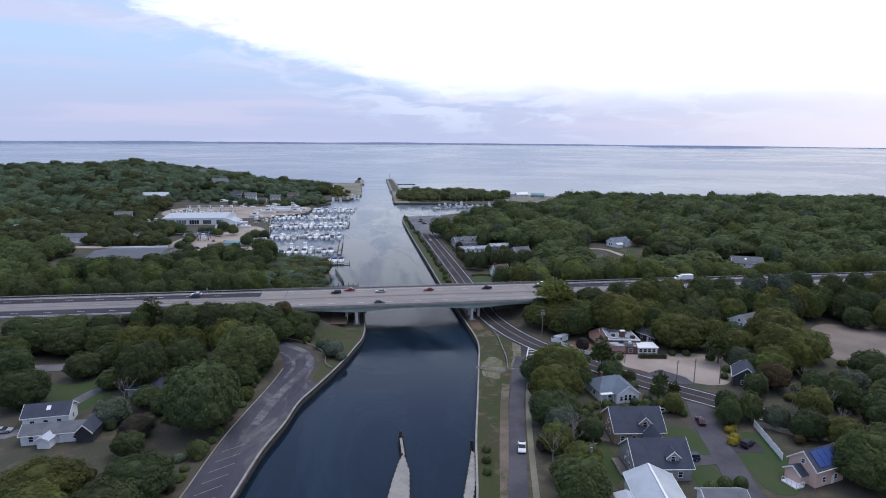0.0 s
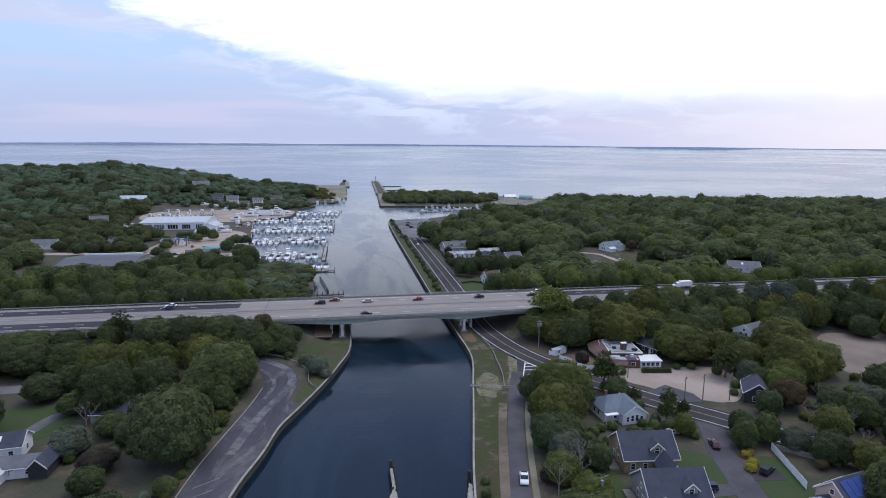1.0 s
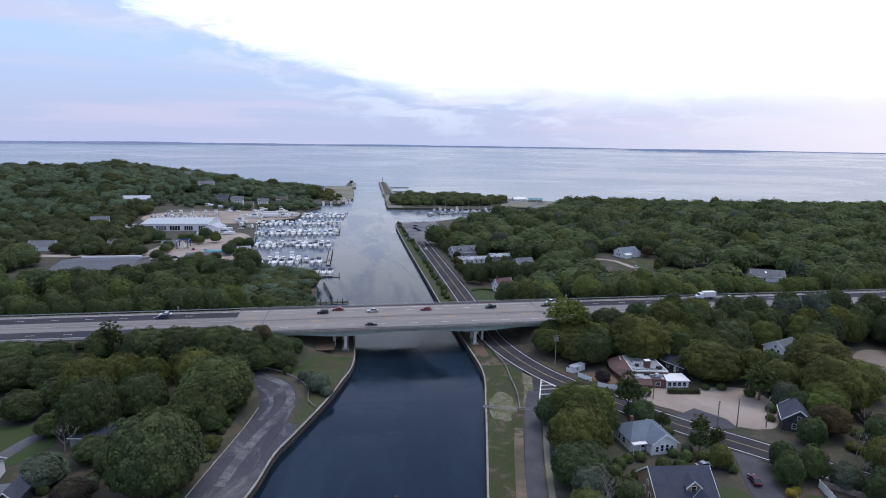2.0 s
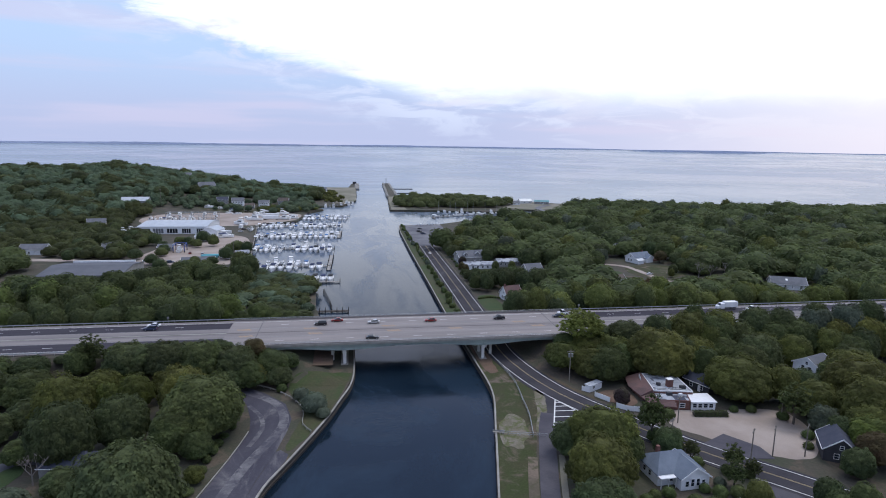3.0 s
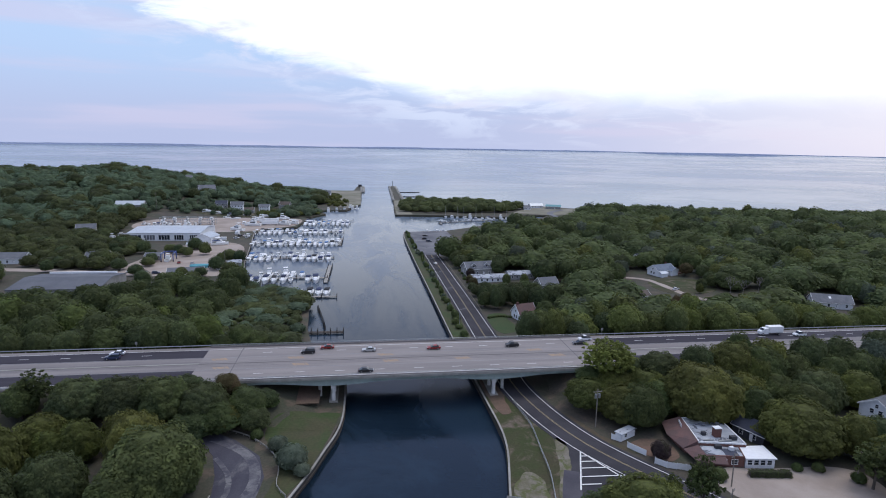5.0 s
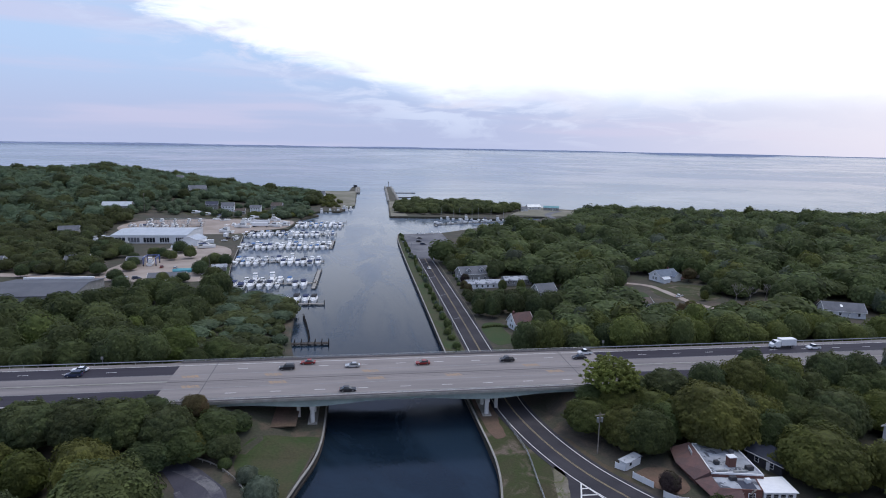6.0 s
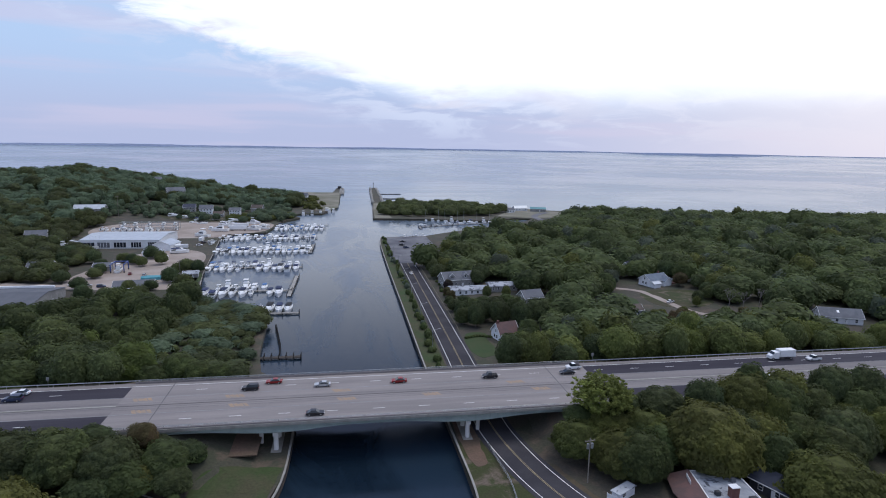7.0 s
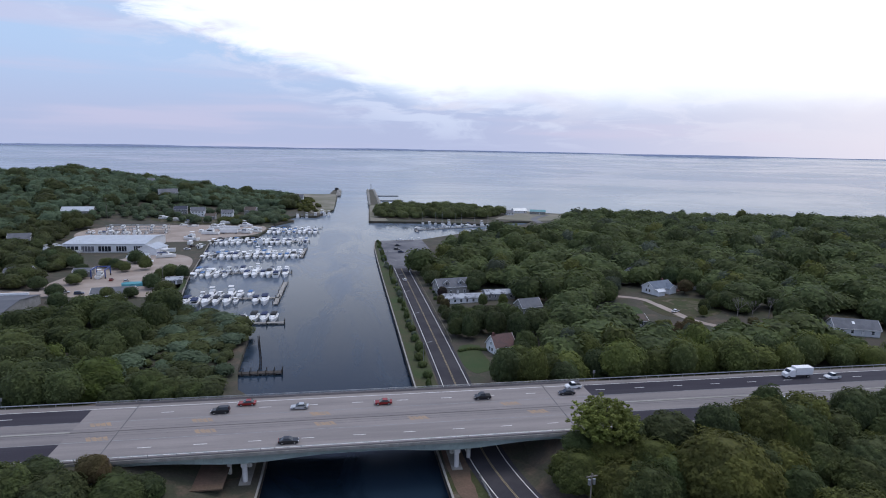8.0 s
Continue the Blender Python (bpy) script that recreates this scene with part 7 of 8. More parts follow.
for x, y, t, w, d, e, r, wl, rf, lab in ((-217, 592, 15, 14, 9, 4.2, 7.6, WHITE, GREYROOF, "white house with a grey roof behind the marina"), (-224, 710, 5, 26, 12, 4.0, 7.4, GREYSIDE, METALROOF, "long grey building with a pale roof"),
                                         (-234, 948, 30, 14, 10, 6.0, 10.0, WHITE, GREYROOF, "large white house on the wooded hill"), (-128, 751, 5, 13, 9, 5.4, 9.0, WHITE, GREYROOF, "white two-storey house behind the boat yard"),
                                         (224, 792, 4, 16, 9, 3.0, 5.6, WHITE, METALROOF, "low white beach building with a pale roof"), (243, 780, -20, 18, 8, 3.2, 5.0, GREYSIDE, TEALROOF, "beach building with a teal roof"), (206, 772, 10, 9, 7, 2.8, 5.0, WHITE, GREYROOF, "small white house on the sandy shore"),
                                         (-43, 930, -5, 16, 10, 5.0, 9.4, WHITE, GREYROOF, "white beach house on the point"), (-146, 757, 8, 12, 9, 5.2, 8.2, GREYSIDE, NAVY, "grey house with a dark roof behind the boat yard"),
                                         (-208, 470, 0, 16, 9, 3.6, 6.6, WHITE, GREYROOF, "white house beside the marina road"), (-268, 523, 10, 14, 9, 3.6, 6.4, WHITE, METALROOF, "white house with a pale roof among trees"),
                                         (-99, 750, 0, 11, 8, 5.2, 7.8, WHITE, GREYROOF, "white two-storey house among boats and trees"), (-186, 858, 24, 20, 12, 6.5, 11.0, GREYSIDE, GREYROOF, "large grey house on the hill above the marina"), (-80, 778, -12, 12, 8, 5.0, 8.4, GREYSIDE, BROWNROOF, "grey shingled house near the inlet"), (-112, 732, 0, 10, 7, 3.2, 5.6, GREYSIDE, BROWNROOF, "small grey house behind the boat yard"), (-182, 531, 2, 24, 10, 3.4, 4.6, WHITE, FLATROOF, "low white flat-roofed store")):
    house(x, y, t, w, d, e, r, wl, rf, lab, front=4, ends=2, storeys=2 if e > 5 else 1)

# ---- boats ----


def hull_mesh(length, beam, high, keel=0.3):
    rings = []
    n = 9
    for i in range(n):
        t = i / (n - 1)
        b = beam / 2 * (1 - max(0, (t - 0.45) / 0.55) ** 2.2) * (0.92 + 0.08 * min(1, t * 5))
        b = max(b, 0.03)
        sheer = high * (1 + 0.28 * t * t)
        x = -length / 2 + length * t
        rings.append([(x, -b, sheer), (x, -b * 0.82, 0.05), (x, 0, -keel * (1 - t * 0.6)), (x, b * 0.82, 0.05), (x, b, sheer), (x, b * 0.8, sheer + 0.02), (x, -b * 0.8, sheer + 0.02)])
    return loft(bmesh.new(), rings)


def boat(style, label, group, canvas=CANVAS, hull=GELCOAT):
    """A moored boat with its bow along its own +x."""
    e = thing("boat", pose(0, -900, 0), label, "boat", group)
    if style == "cruiser":
        part("hull", hull_mesh(9.5, 3.2, 1.25), hull, e)
        part("cabin", loft(bmesh.new(), [[(-1.6, -1.25, 1.2), (-1.6, 1.25, 1.2), (-1.6, 1.1, 2.3), (-1.6, -1.1, 2.3)], [(1.0, -1.2, 1.25), (1.0, 1.2, 1.25), (0.4, 1.0, 2.3), (0.4, -1.0, 2.3)], [(3.4, -0.5, 1.45), (3.4, 0.5, 1.45), (3.2, 0.4, 1.6), (3.2, -0.4, 1.6)]]), hull, e, "white cabin top")
        part("windshield", loft(bmesh.new(), [[(0.45, -1.05, 1.75), (0.45, 1.05, 1.75), (0.4, 1.05, 2.32), (0.4, -1.05, 2.32)], [(1.3, -0.95, 1.7), (1.3, 0.95, 1.7), (0.75, 0.95, 2.3), (0.75, -0.95, 2.3)]]), GLASS, e, "dark windshield")
        part("canvas_top", loft(bmesh.new(), [[(-4.3, -1.2, 2.2), (-4.3, 1.2, 2.2), (-4.3, 1.0, 2.5), (-4.3, -1.0, 2.5)], [(-1.4, -1.25, 2.35), (-1.4, 1.25, 2.35), (-1.4, 1.0, 2.75), (-1.4, -1.0, 2.75)], [(0.3, -1.1, 2.32), (0.3, 1.1, 2.32), (0.3, 0.9, 2.5), (0.3, -0.9, 2.5)]]), canvas, e, "canvas cockpit cover")
        part("cockpit", boxed(-4.2, -1.8, -1.1, 1.1, 1.0, 1.3), BLACKCANVAS, e, "dark cockpit")
        for s in (-1, 1):
            part("rail", tube(bmesh.new(), (1.5, s * 1.1, 1.9), (4.5, s * 0.1, 2.2), 0.03, n=5), STEEL, e, "steel bow rail")
    elif style == "flybridge":
        part("hull", hull_mesh(12.0, 3.9, 1.5), hull, e)
        part("cabin", loft(bmesh.new(), [[(-2.6, -1.5, 1.4), (-2.6, 1.5, 1.4), (-2.6, 1.4, 3.2), (-2.6, -1.4, 3.2)], [(2.2, -1.4, 1.5), (2.2, 1.4, 1.5), (1.2, 1.2, 3.2), (1.2, -1.2, 3.2)], [(4.6, -0.6, 1.8), (4.6, 0.6, 1.8), (4.2, 0.5, 2.0), (4.2, -0.5, 2.0)]]), hull, e, "white deckhouse")
        part("cabin_glazing", boxed(-2.2, 1.3, -1.5, 1.5, 2.2, 2.85), GLASS, e, "dark cabin windows")
        part("flybridge", boxed(-2.4, 0.6, -1.3, 1.3, 3.2, 3.9, bevel=0.12), hull, e, "white flybridge")
        part("hardtop", boxed(-2.6, 0.2, -1.3, 1.3, 5.2, 5.35, bevel=0.05), hull, e, "white hardtop")
        for sx in (-2.3, 0.0):
            for sy in (-1.15, 1.15):
                part("hardtop_post", tube(bmesh.new(), (sx, sy, 3.8), (sx, sy, 5.2), 0.04, n=5), STEEL, e)
        part("cockpit", boxed(-5.6, -2.7, -1.45, 1.45, 1.3, 1.56), DOCKWOOD, e, "timber cockpit floor")
        for s in (-1, 1):
            part("outrigger", tube(bmesh.new(), (-1.5, s * 1.5, 3.0), (-2.8, s * 2.2, 8.5), 0.03, n=5), STEEL, e, "thin outrigger")
    elif style == "runabout":
        part("hull", hull_mesh(7.0, 2.5, 0.95), hull, e)
        part("console", boxed(-0.6, 0.4, -0.5, 0.5, 0.8, 1.75, bevel=0.08), hull, e, "white centre console")
        part("t_top", boxed(-1.3, 0.7, -0.95, 0.95, 2.55, 2.65, bevel=0.04), canvas, e, "canvas T-top")
        for sx in (-1.0, 0.4):
            for sy in (-0.7, 0.7):
                part("t_top_post", tube(bmesh.new(), (sx, sy, 0.9), (sx, sy, 2.56), 0.035, n=5), STEEL, e)
        part("floor", boxed(-3.0, 1.8, -0.95, 0.95, 0.85, 1.0), CAP, e, "pale cockpit floor")
        part("outboard", boxed(-4.0, -3.45, -0.25, 0.25, 0.3, 1.5, bevel=0.08), BLACKCANVAS, e, "black outboard engine")
    else:
        part("hull", hull_mesh(9.0, 2.8, 1.1, 0.5), hull, e)
        part("cabin", loft(bmesh.new(), [[(-1.8, -0.9, 1.1), (-1.8, 0.9, 1.1), (-1.8, 0.75, 1.7), (-1.8, -0.75, 1.7)], [(2.2, -0.5, 1.2), (2.2, 0.5, 1.2), (1.9, 0.4, 1.5), (1.9, -0.4, 1.5)]]), hull, e, "white cabin top")
        part("mast", tube(bmesh.new(), (0.6, 0, 1.2), (0.6, 0, 12.5), 0.09, 0.06, 8), STEEL, e, "tall aluminium mast")
        part("boom", tube(bmesh.new(), (0.6, 0, 2.4), (-3.4, 0, 2.5), 0.16, 0.13, 8), canvas, e, "boom with covered sail")
        for z, q in ((12.3, (4.3, 0, 1.5)), (12.3, (-4.3, 0, 1.3)), (9, (0.5, 1.3, 1.2)), (9, (0.5, -1.3, 1.2))):
            part("stay", tube(bmesh.new(), (0.6, 0, z), q, 0.015, n=4), STEEL, e, "thin steel stay")
        part("cockpit", boxed(-4.0, -1.9, -0.7, 0.7, 0.95, 1.16), DOCKWOOD, e, "timber cockpit")
    return e


MARINA = "boats in the marina"
BOATS = [boat("cruiser", "white cabin cruiser with a navy canvas top at its dock", MARINA), boat("cruiser", "white cabin cruiser with a white top at its dock", MARINA, GELCOAT), boat("flybridge", "tall white flybridge motor yacht at its dock", MARINA),
         boat("runabout", "white open motorboat with a white T-top at its dock", MARINA, GELCOAT), boat("cruiser", "white cabin cruiser with a black canvas top at its dock", MARINA, BLACKCANVAS), boat("runabout", "white open motorboat with a navy top at its dock", MARINA, CANVAS),
         boat("cruiser", "white cabin cruiser with a sky-blue cover at its dock", MARINA, SKYCANVAS)]
SAILER = boat("sail", "white sailboat with a tall bare mast at its mooring", "boats in the harbour")
USED = set()


def moor(k, x, y, turn, z=-0.05, scale=1.0, label="", group=""):
    e = SAILER if k == "sail" else BOATS[k]
    m = pose(x, y, z, 0, 0, turn) @ Matrix.Scale(scale, 4)
    if k in USED:
        e = copy_thing(e, m)
    else:
        USED.add(k)
        e.matrix_basis = m
    return tagged(e, label, group=group)


def dock(line, wide, label, piles=6.0, group="marina docks", high=0.75, wood=None):
    """A timber dock on pilings."""
    d = thing("dock", Matrix(), label, "dock", group)
    pts = [Vector(p) for p in line]
    for a, b in zip(pts, pts[1:]):
        ang = math.degrees(math.atan2(b.y - a.y, b.x - a.x))
        length = (b - a).length
        o = part("walkway", boxed(0, length, -wide / 2, wide / 2, high - 0.25, high), wood or DOCKWOOD, d)
        o.matrix_basis = pose(a.x, a.y, 0, 0, 0, ang)
        n = max(1, int(length / piles))
        first = None
        for i in range(n + 1):
            for s in (-1, 1):
                p = a.lerp(b, i / n)
                q = Vector((-(b - a).y, (b - a).x)).normalized() * (wide / 2 + 0.16) * s
                m = pose(p.x + q.x, p.y + q.y, -2.5)
                if first is None:
                    first = part("piling", tube(bmesh.new(), (0, 0, 0), (0, 0, 4.6), 0.17, 0.15, 8), PILE, d)
                    first.matrix_basis = m
                else:
                    share(first, m, d)
    return d


rb = random.Random(11)
ROWS = [(376.5, -25, -8, 4.6, (1,)), (421.0, -57, -15, 4.7, (-1, 1)), (483.0, -68, -14, 4.35, (-1, 1)), (541.5, -76, -10, 4.3, (-1, 1)), (600.5, -84, -10, 4.3, (-1, 1)), (655.0, -46, -5, 4.4, (-1, 1)), (680.0, -46, -3, 5.4, (-1,))]
for y, x0, x1, gap, both in ROWS:
    dock([(x0 - 4, y), (x1 + 2, y)], 2.0, "grey timber finger dock in the marina")
    for s in both:
        n = int((x1 - x0) / gap)
        for i in range(n + 1):
            if rb.random() < (0.06 if y > 470 else 0.15 if y > 400 else 0.0):
                continue
            k = rb.choice((0, 0, 1, 1, 3, 3, 4, 5, 6, 2, 1, 0, 3))
            if y < 380:
                k = (4, 4, 0, 4)[i % 4]
            size = rb.uniform(0.95, 1.2)
            moor(k, x0 + gap * i + rb.uniform(-0.4, 0.4), y + s * (6.4 + rb.uniform(-0.4, 0.4)), -90 + rb.uniform(-3, 3) if rb.random() < 0.75 else 90, scale=size)
dock([(-13.5, 408), (-13.0, 456)], 2.2, "grey timber dock at the marina mouth")
dock([(-9.5, 532), (-9.0, 568)], 2.2, "grey timber dock at the marina mouth")
dock([(-58, 399), (-62.5, 425), (-68.5, 460), (-77.5, 536), (-84.5, 592)], 2.4, "long timber boardwalk along the marina edge", high=1.6)
dock([(-17, 317), (-1, 317)], 2.2, "dark timber pier with pilings beside the canal", piles=2.6, group="canal piers", wood=PILE)
dock([(-14, 354), (-10, 330), (-9, 322)], 0.16, "row of old timber pilings in the canal", piles=4.0, group="canal piers", high=-0.4, wood=PILE)
dock([(-33, 766), (-10, 768), (3, 822)], 2.2, "timber dock beside the inlet")
for i in range(8):
    moor(rb.choice((0, 1, 2, 3, 5)), -30 + i * 4.6, 772 - 6 + (12 if i > 4 else 0) + i * 1.6, 90 + rb.uniform(-6, 6), scale=1.0)
moor(2, -5, 792, 75, scale=1.2)
# harbour behind the parking lot
dock([(86, 664), (120, 676), (160, 688)], 2.0, "timber dock in the small harbour", group="harbour docks")
dock([(86, 652), (86, 664)], 2.0, "timber dock in the small harbour", group="harbour docks")
for i, k in enumerate(("sail", 1, "sail", "sail", 2, "sail", "sail", 0, "sail", 2, "sail")):
    moor(k, 99 + i * 6.4, 714.5 - i * 1.9, 85 + 10 * math.sin(i * 2.2), scale=1.0, group="boats in the harbour", label="white motorboat in the small harbour" if k != "sail" else "")
for i, k in enumerate((1, 3, 2, 0, 1)):
    moor(k, 90 + i * 13, 671 + i * 4.2, 10 + 20 * math.sin(i * 3.1), scale=0.95, group="boats in the harbour", label="white motorboat at the harbour dock")
for x, y in ((66, 602), (76, 604), (82, 606)):
    moor(3, x, y, 5, scale=0.9, group="boats in the harbour", label="white motorboat beside the parking lot")
# boats ashore in the yard, on stands
for x, y, t, k, s in ((-100, 604, 150, 2, 1.25), (-92, 634, 170, 2, 1.3), (-106, 545, 160, 1, 1.2), (-98, 530, 10, 0, 1.1), (-84, 566, 80, 3, 1.1), (-117, 471, 95, 2, 0.9), (-90, 416, 4, 1, 1.0), (-86, 409, 2, 3, 1.1), (-82, 445, 20, 3, 1.0), (-104, 512, 40, 3, 1.0), (-65, 640, 160, 2, 1.1),
                      (-58, 660, 20, 1, 1.0), (-92, 700, 30, 1, 1.0), (-110, 706, 10, 3, 1.0), (-124, 702, 60, 0, 1.0), (-138, 712, 20, 1, 1.0), (-80, 712, 0, 3, 1.0), (-96, 722, 12, 0, 1.0), (-126, 724, 30, 3, 1.0), (-152, 720, 0, 1, 1.1), (-168, 552, 10, 3, 1.0), (-178, 548, 40, 1, 1.0)):
    moor(k, x, y, t, z=ground_at(x, y) + 0.35 * s, scale=s, group="boats ashore", label="white motorboat standing ashore in the boat yard")
yard_rng = random.Random(21)
for i in range(14):
    x, y = yard_rng.uniform(-128, -56), yard_rng.choice((602, 612, 636, 648, 668, 680, 684)) + yard_rng.uniform(-2, 2)
    if y < 625 and x > -84:
        continue
    s = yard_rng.uniform(0.8, 1.15)
    moor(yard_rng.choice((0, 1, 3, 1, 2, 5, 4)), x, y, yard_rng.choice((0, 20, 160, 90, 175)) + yard_rng.uniform(-12, 12), z=2.0 + 0.4 * s, scale=s, group="boats ashore", label="white motorboat standing ashore in the boat yard")
for i in range(20):
    x, y = (-186 + i * 4.4, 634 - 3.0 * (i % 2)) if i < 11 else (-184 + (i - 11) * 3.4, 556 + 1.2 * (i % 3))
    s = yard_rng.uniform(0.8, 1.1)
    moor(yard_rng.choice((0, 1, 3, 2, 5)), x, y, 92 + yard_rng.uniform(-9, 9), z=ground_at(x, y) + 0.4 * s, scale=s, group="boats ashore", label="white motorboat standing ashore in the boat yard")
trailer = thing("box_trailer", pose(-77.5, 638.5, 2.0, 0, 0, -3), "long white box trailer parked in the boat yard", "trailer")
part("box", boxed(-7.2, 7.2, -1.3, 1.3, 1.1, 4.1, bevel=0.06), CARWHITE, trailer)
part("chassis", boxed(-6.8, 6.8, -0.6, 0.6, 0.75, 1.1), RUBBER, trailer)
for i in range(6):
    part("tyre", tube(bmesh.new(), (-5.6 + 1.3 * (i // 2) + (9 if i > 3 else 0), (-1.2, 0.9)[i % 2], 0.5), (-5.6 + 1.3 * (i // 2) + (9 if i > 3 else 0), (-0.9, 1.2)[i % 2], 0.5), 0.5, n=12), RUBBER, trailer)
rack = thing("boat_rack", pose(-150, 640, 2.0, 0, 0, -2), "long steel rack stacked with white motorboats", "boat rack")
for i in range(9):
    for s in (-3, 3):
        part("upright", boxed(-24 + i * 6 - 0.12, -24 + i * 6 + 0.12, s - 0.12, s + 0.12, 0, 7.5), STEEL, rack)
for z in (2.4, 4.9, 7.4):
    for s in (-3, 3):
        part("beam", boxed(-24.2, 24.2, s - 0.14, s + 0.14, z, z + 0.25), STEEL, rack)
for i in range(15):
    zz = (0.4, 2.7, 5.2)[i % 3]
    moor(rb.choice((3, 1)), -150 - 21 + (i // 3) * 10.5 + rb.uniform(-1, 1), 640 + 0.3, 90 + 0 * i, z=2.0 + zz + 0.3, scale=0.85, group="boats ashore", label="white motorboat stored on a steel rack")
tarp = thing("covered_boat", pose(-90.5, 448, 2.0, 0, 0, 15), "boat under a teal tarpaulin in the yard", "boat")
part("cover", loft(bmesh.new(), [[(x, -b, 0.1), (x, b, 0.1), (x, b * 0.9, 1.6), (x, 0, 2.4 + 0.3 * math.sin(x)), (x, -b * 0.9, 1.6)] for x, b in ((-7, 1.0), (-4, 2.0), (0, 2.2), (4, 1.8), (7, 0.5))]), TEALTARP, tarp)
hoist = thing("boat_hoist", pose(-117, 472, 2.0, 0, 0, 5), "blue steel travelling boat hoist", "boat hoist")
for sx in (-3.6, 3.6):
    for sy in (-5, 5):
        part("leg", boxed(sx - 0.25, sx + 0.25, sy - 0.25, sy + 0.25, 0.6, 5.0), BLUETARP, hoist)
        part("wheel", tube(bmesh.new(), (sx - 0.25, sy, 0.6), (sx + 0.25, sy, 0.6), 0.6, n=14), RUBBER, hoist)
    part("side_beam", boxed(sx - 0.25, sx + 0.25, -5.2, 5.2, 4.8, 5.3), BLUETARP, hoist)
part("cross_beam", boxed(-3.8, 3.8, 4.8, 5.3, 4.9, 5.4), BLUETARP, hoist)

# jetties at the inlet
for x0, x1, y0, y1, lab in ((8.2, 11.5, 1030, 1142, "stone jetty at the mouth of the canal"), (58.5, 68.5, 888, 1152, "long stone jetty at the mouth of the canal")):
    j = thing("jetty", Matrix(), lab, "jetty", "stone jetties")
    rj = random.Random(int(x0))
    n = int((y1 - y0) / 5)
    for i in range(n):
        for k in range(2):
            bm = bmesh.new()
            bmesh.ops.create_icosphere(bm, subdivisions=1, radius=1)
            for v in bm.verts:
                v.co *= rj.uniform(0.75, 1.15)
            o = part("stone", bm, CAP, j)
            t = (i + rj.random() * 0.6) / n
            xx = (x0 if k == 0 else x1) + (0 if x0 < 20 else -7 * (1 - t) * (1 if k == 0 else 0.45)) + rj.uniform(-0.5, 0.5)
            o.matrix_basis = pose(xx, y0 + (y1 - y0) * t, 1.3, rj.uniform(0, 90), 0, rj.uniform(0, 360)) @ Matrix.Diagonal((2.6, 2.2, 1.8, 1))
beacon = thing("jetty_beacon", pose(64, 1148, 2.0), "small beacon on a frame at the end of the jetty", "beacon")
part("frame", tube(bmesh.new(), (0, 0, 0), (0, 0, 7.5), 0.8, 0.5, 6), STEEL, beacon)
part("lantern", tube(bmesh.new(), (0, 0, 7.5), (0, 0, 9.0), 0.9, 0.7, 8), DARKSIDE, beacon)
hut = thing("jetty_hut", pose(6, 1128, 2.0), "small dark hut on the jetty end", "hut")
part("wall", boxed(-3, 3, -3, 3, 0, 4.0), DARKSIDE, hut)
part("roof", boxed(-3.4, 3.4, -3.4, 3.4, 4.0, 4.4), GREYROOF, hut)
for y in (960, 1040):
    g = thing("groyne", pose(68, y, 0), "low dark stone groyne beside the jetty", "groyne", "stone groynes")
    part("mound", boxed(0, 34, -1.4, 1.4, -1, 0.9, bevel=0.4), SHEET, g)

# timber guide piers in the canal
def guide_pier(outline, label, tip):
    g = thing("guide_pier", Matrix(), label, "pier", "timber guide piers")
    part("deck", prism(bmesh.new(), outline, 1.3, 1.55), DOCKWOOD, g, "pale timber planking")
    for a, b in zip(outline, outline[1:] + outline[:1]):
        a, b = Vector(a), Vector(b)
        d = (b - a)
        n = max(1, int(d.length / 1.8))
        for i in range(n):
            p = a.lerp(b, i / n)
            part("piling", tube(bmesh.new(), (p.x, p.y, -2), (p.x, p.y, 1.9), 0.16, n=7), PILE, g)
    for i in range(7):
        part("tip_piling", tube(bmesh.new(), (tip[0] + 0.35 * math.cos(i * 0.9), tip[1] + 0.35 * math.sin(i * 0.9), -2), (tip[0] + 0.25 * math.cos(i * 0.9), tip[1] + 0.25 * math.sin(i * 0.9), 3.1), 0.17, n=7), PILE, g)
    return g


guide_pier([(2.0, 112), (8.2, 112), (9.2, 120), (10.1, 130), (9.5, 137), (9.0, 138), (7.7, 134.5), (5.6, 126.5), (4.2, 120)], "weathered timber guide pier in the middle of the canal", (9.2, 147.4))
g = guide_pier([(19.2, 112), (21.6, 112), (23.2, 118), (25.2, 125), (27.1, 136.4), (26.4, 137.6), (23.4, 127), (20.8, 118)], "weathered timber guide pier beside the canal wall", (27.0, 140.0))
dock([(9.2, 137.6), (9.2, 146.6)], 0.7, "narrow timber walkway to dark pilings", piles=2.0, group="timber guide piers", high=1.5)

# ---- vehicles ----


def wheel(parent, x, y, r=0.33, wide=0.22):
    t = part("wheel", tube(bmesh.new(), (0, -wide / 2, 0), (0, wide / 2, 0), r, n=16), RUBBER, parent)
    t.matrix_basis = pose(x, y, r)
    part("rim", tube(bmesh.new(), (0, -wide / 2 - 0.012, 0), (0, wide / 2 + 0.012, 0), r * 0.6, n=12), CHROME, t)


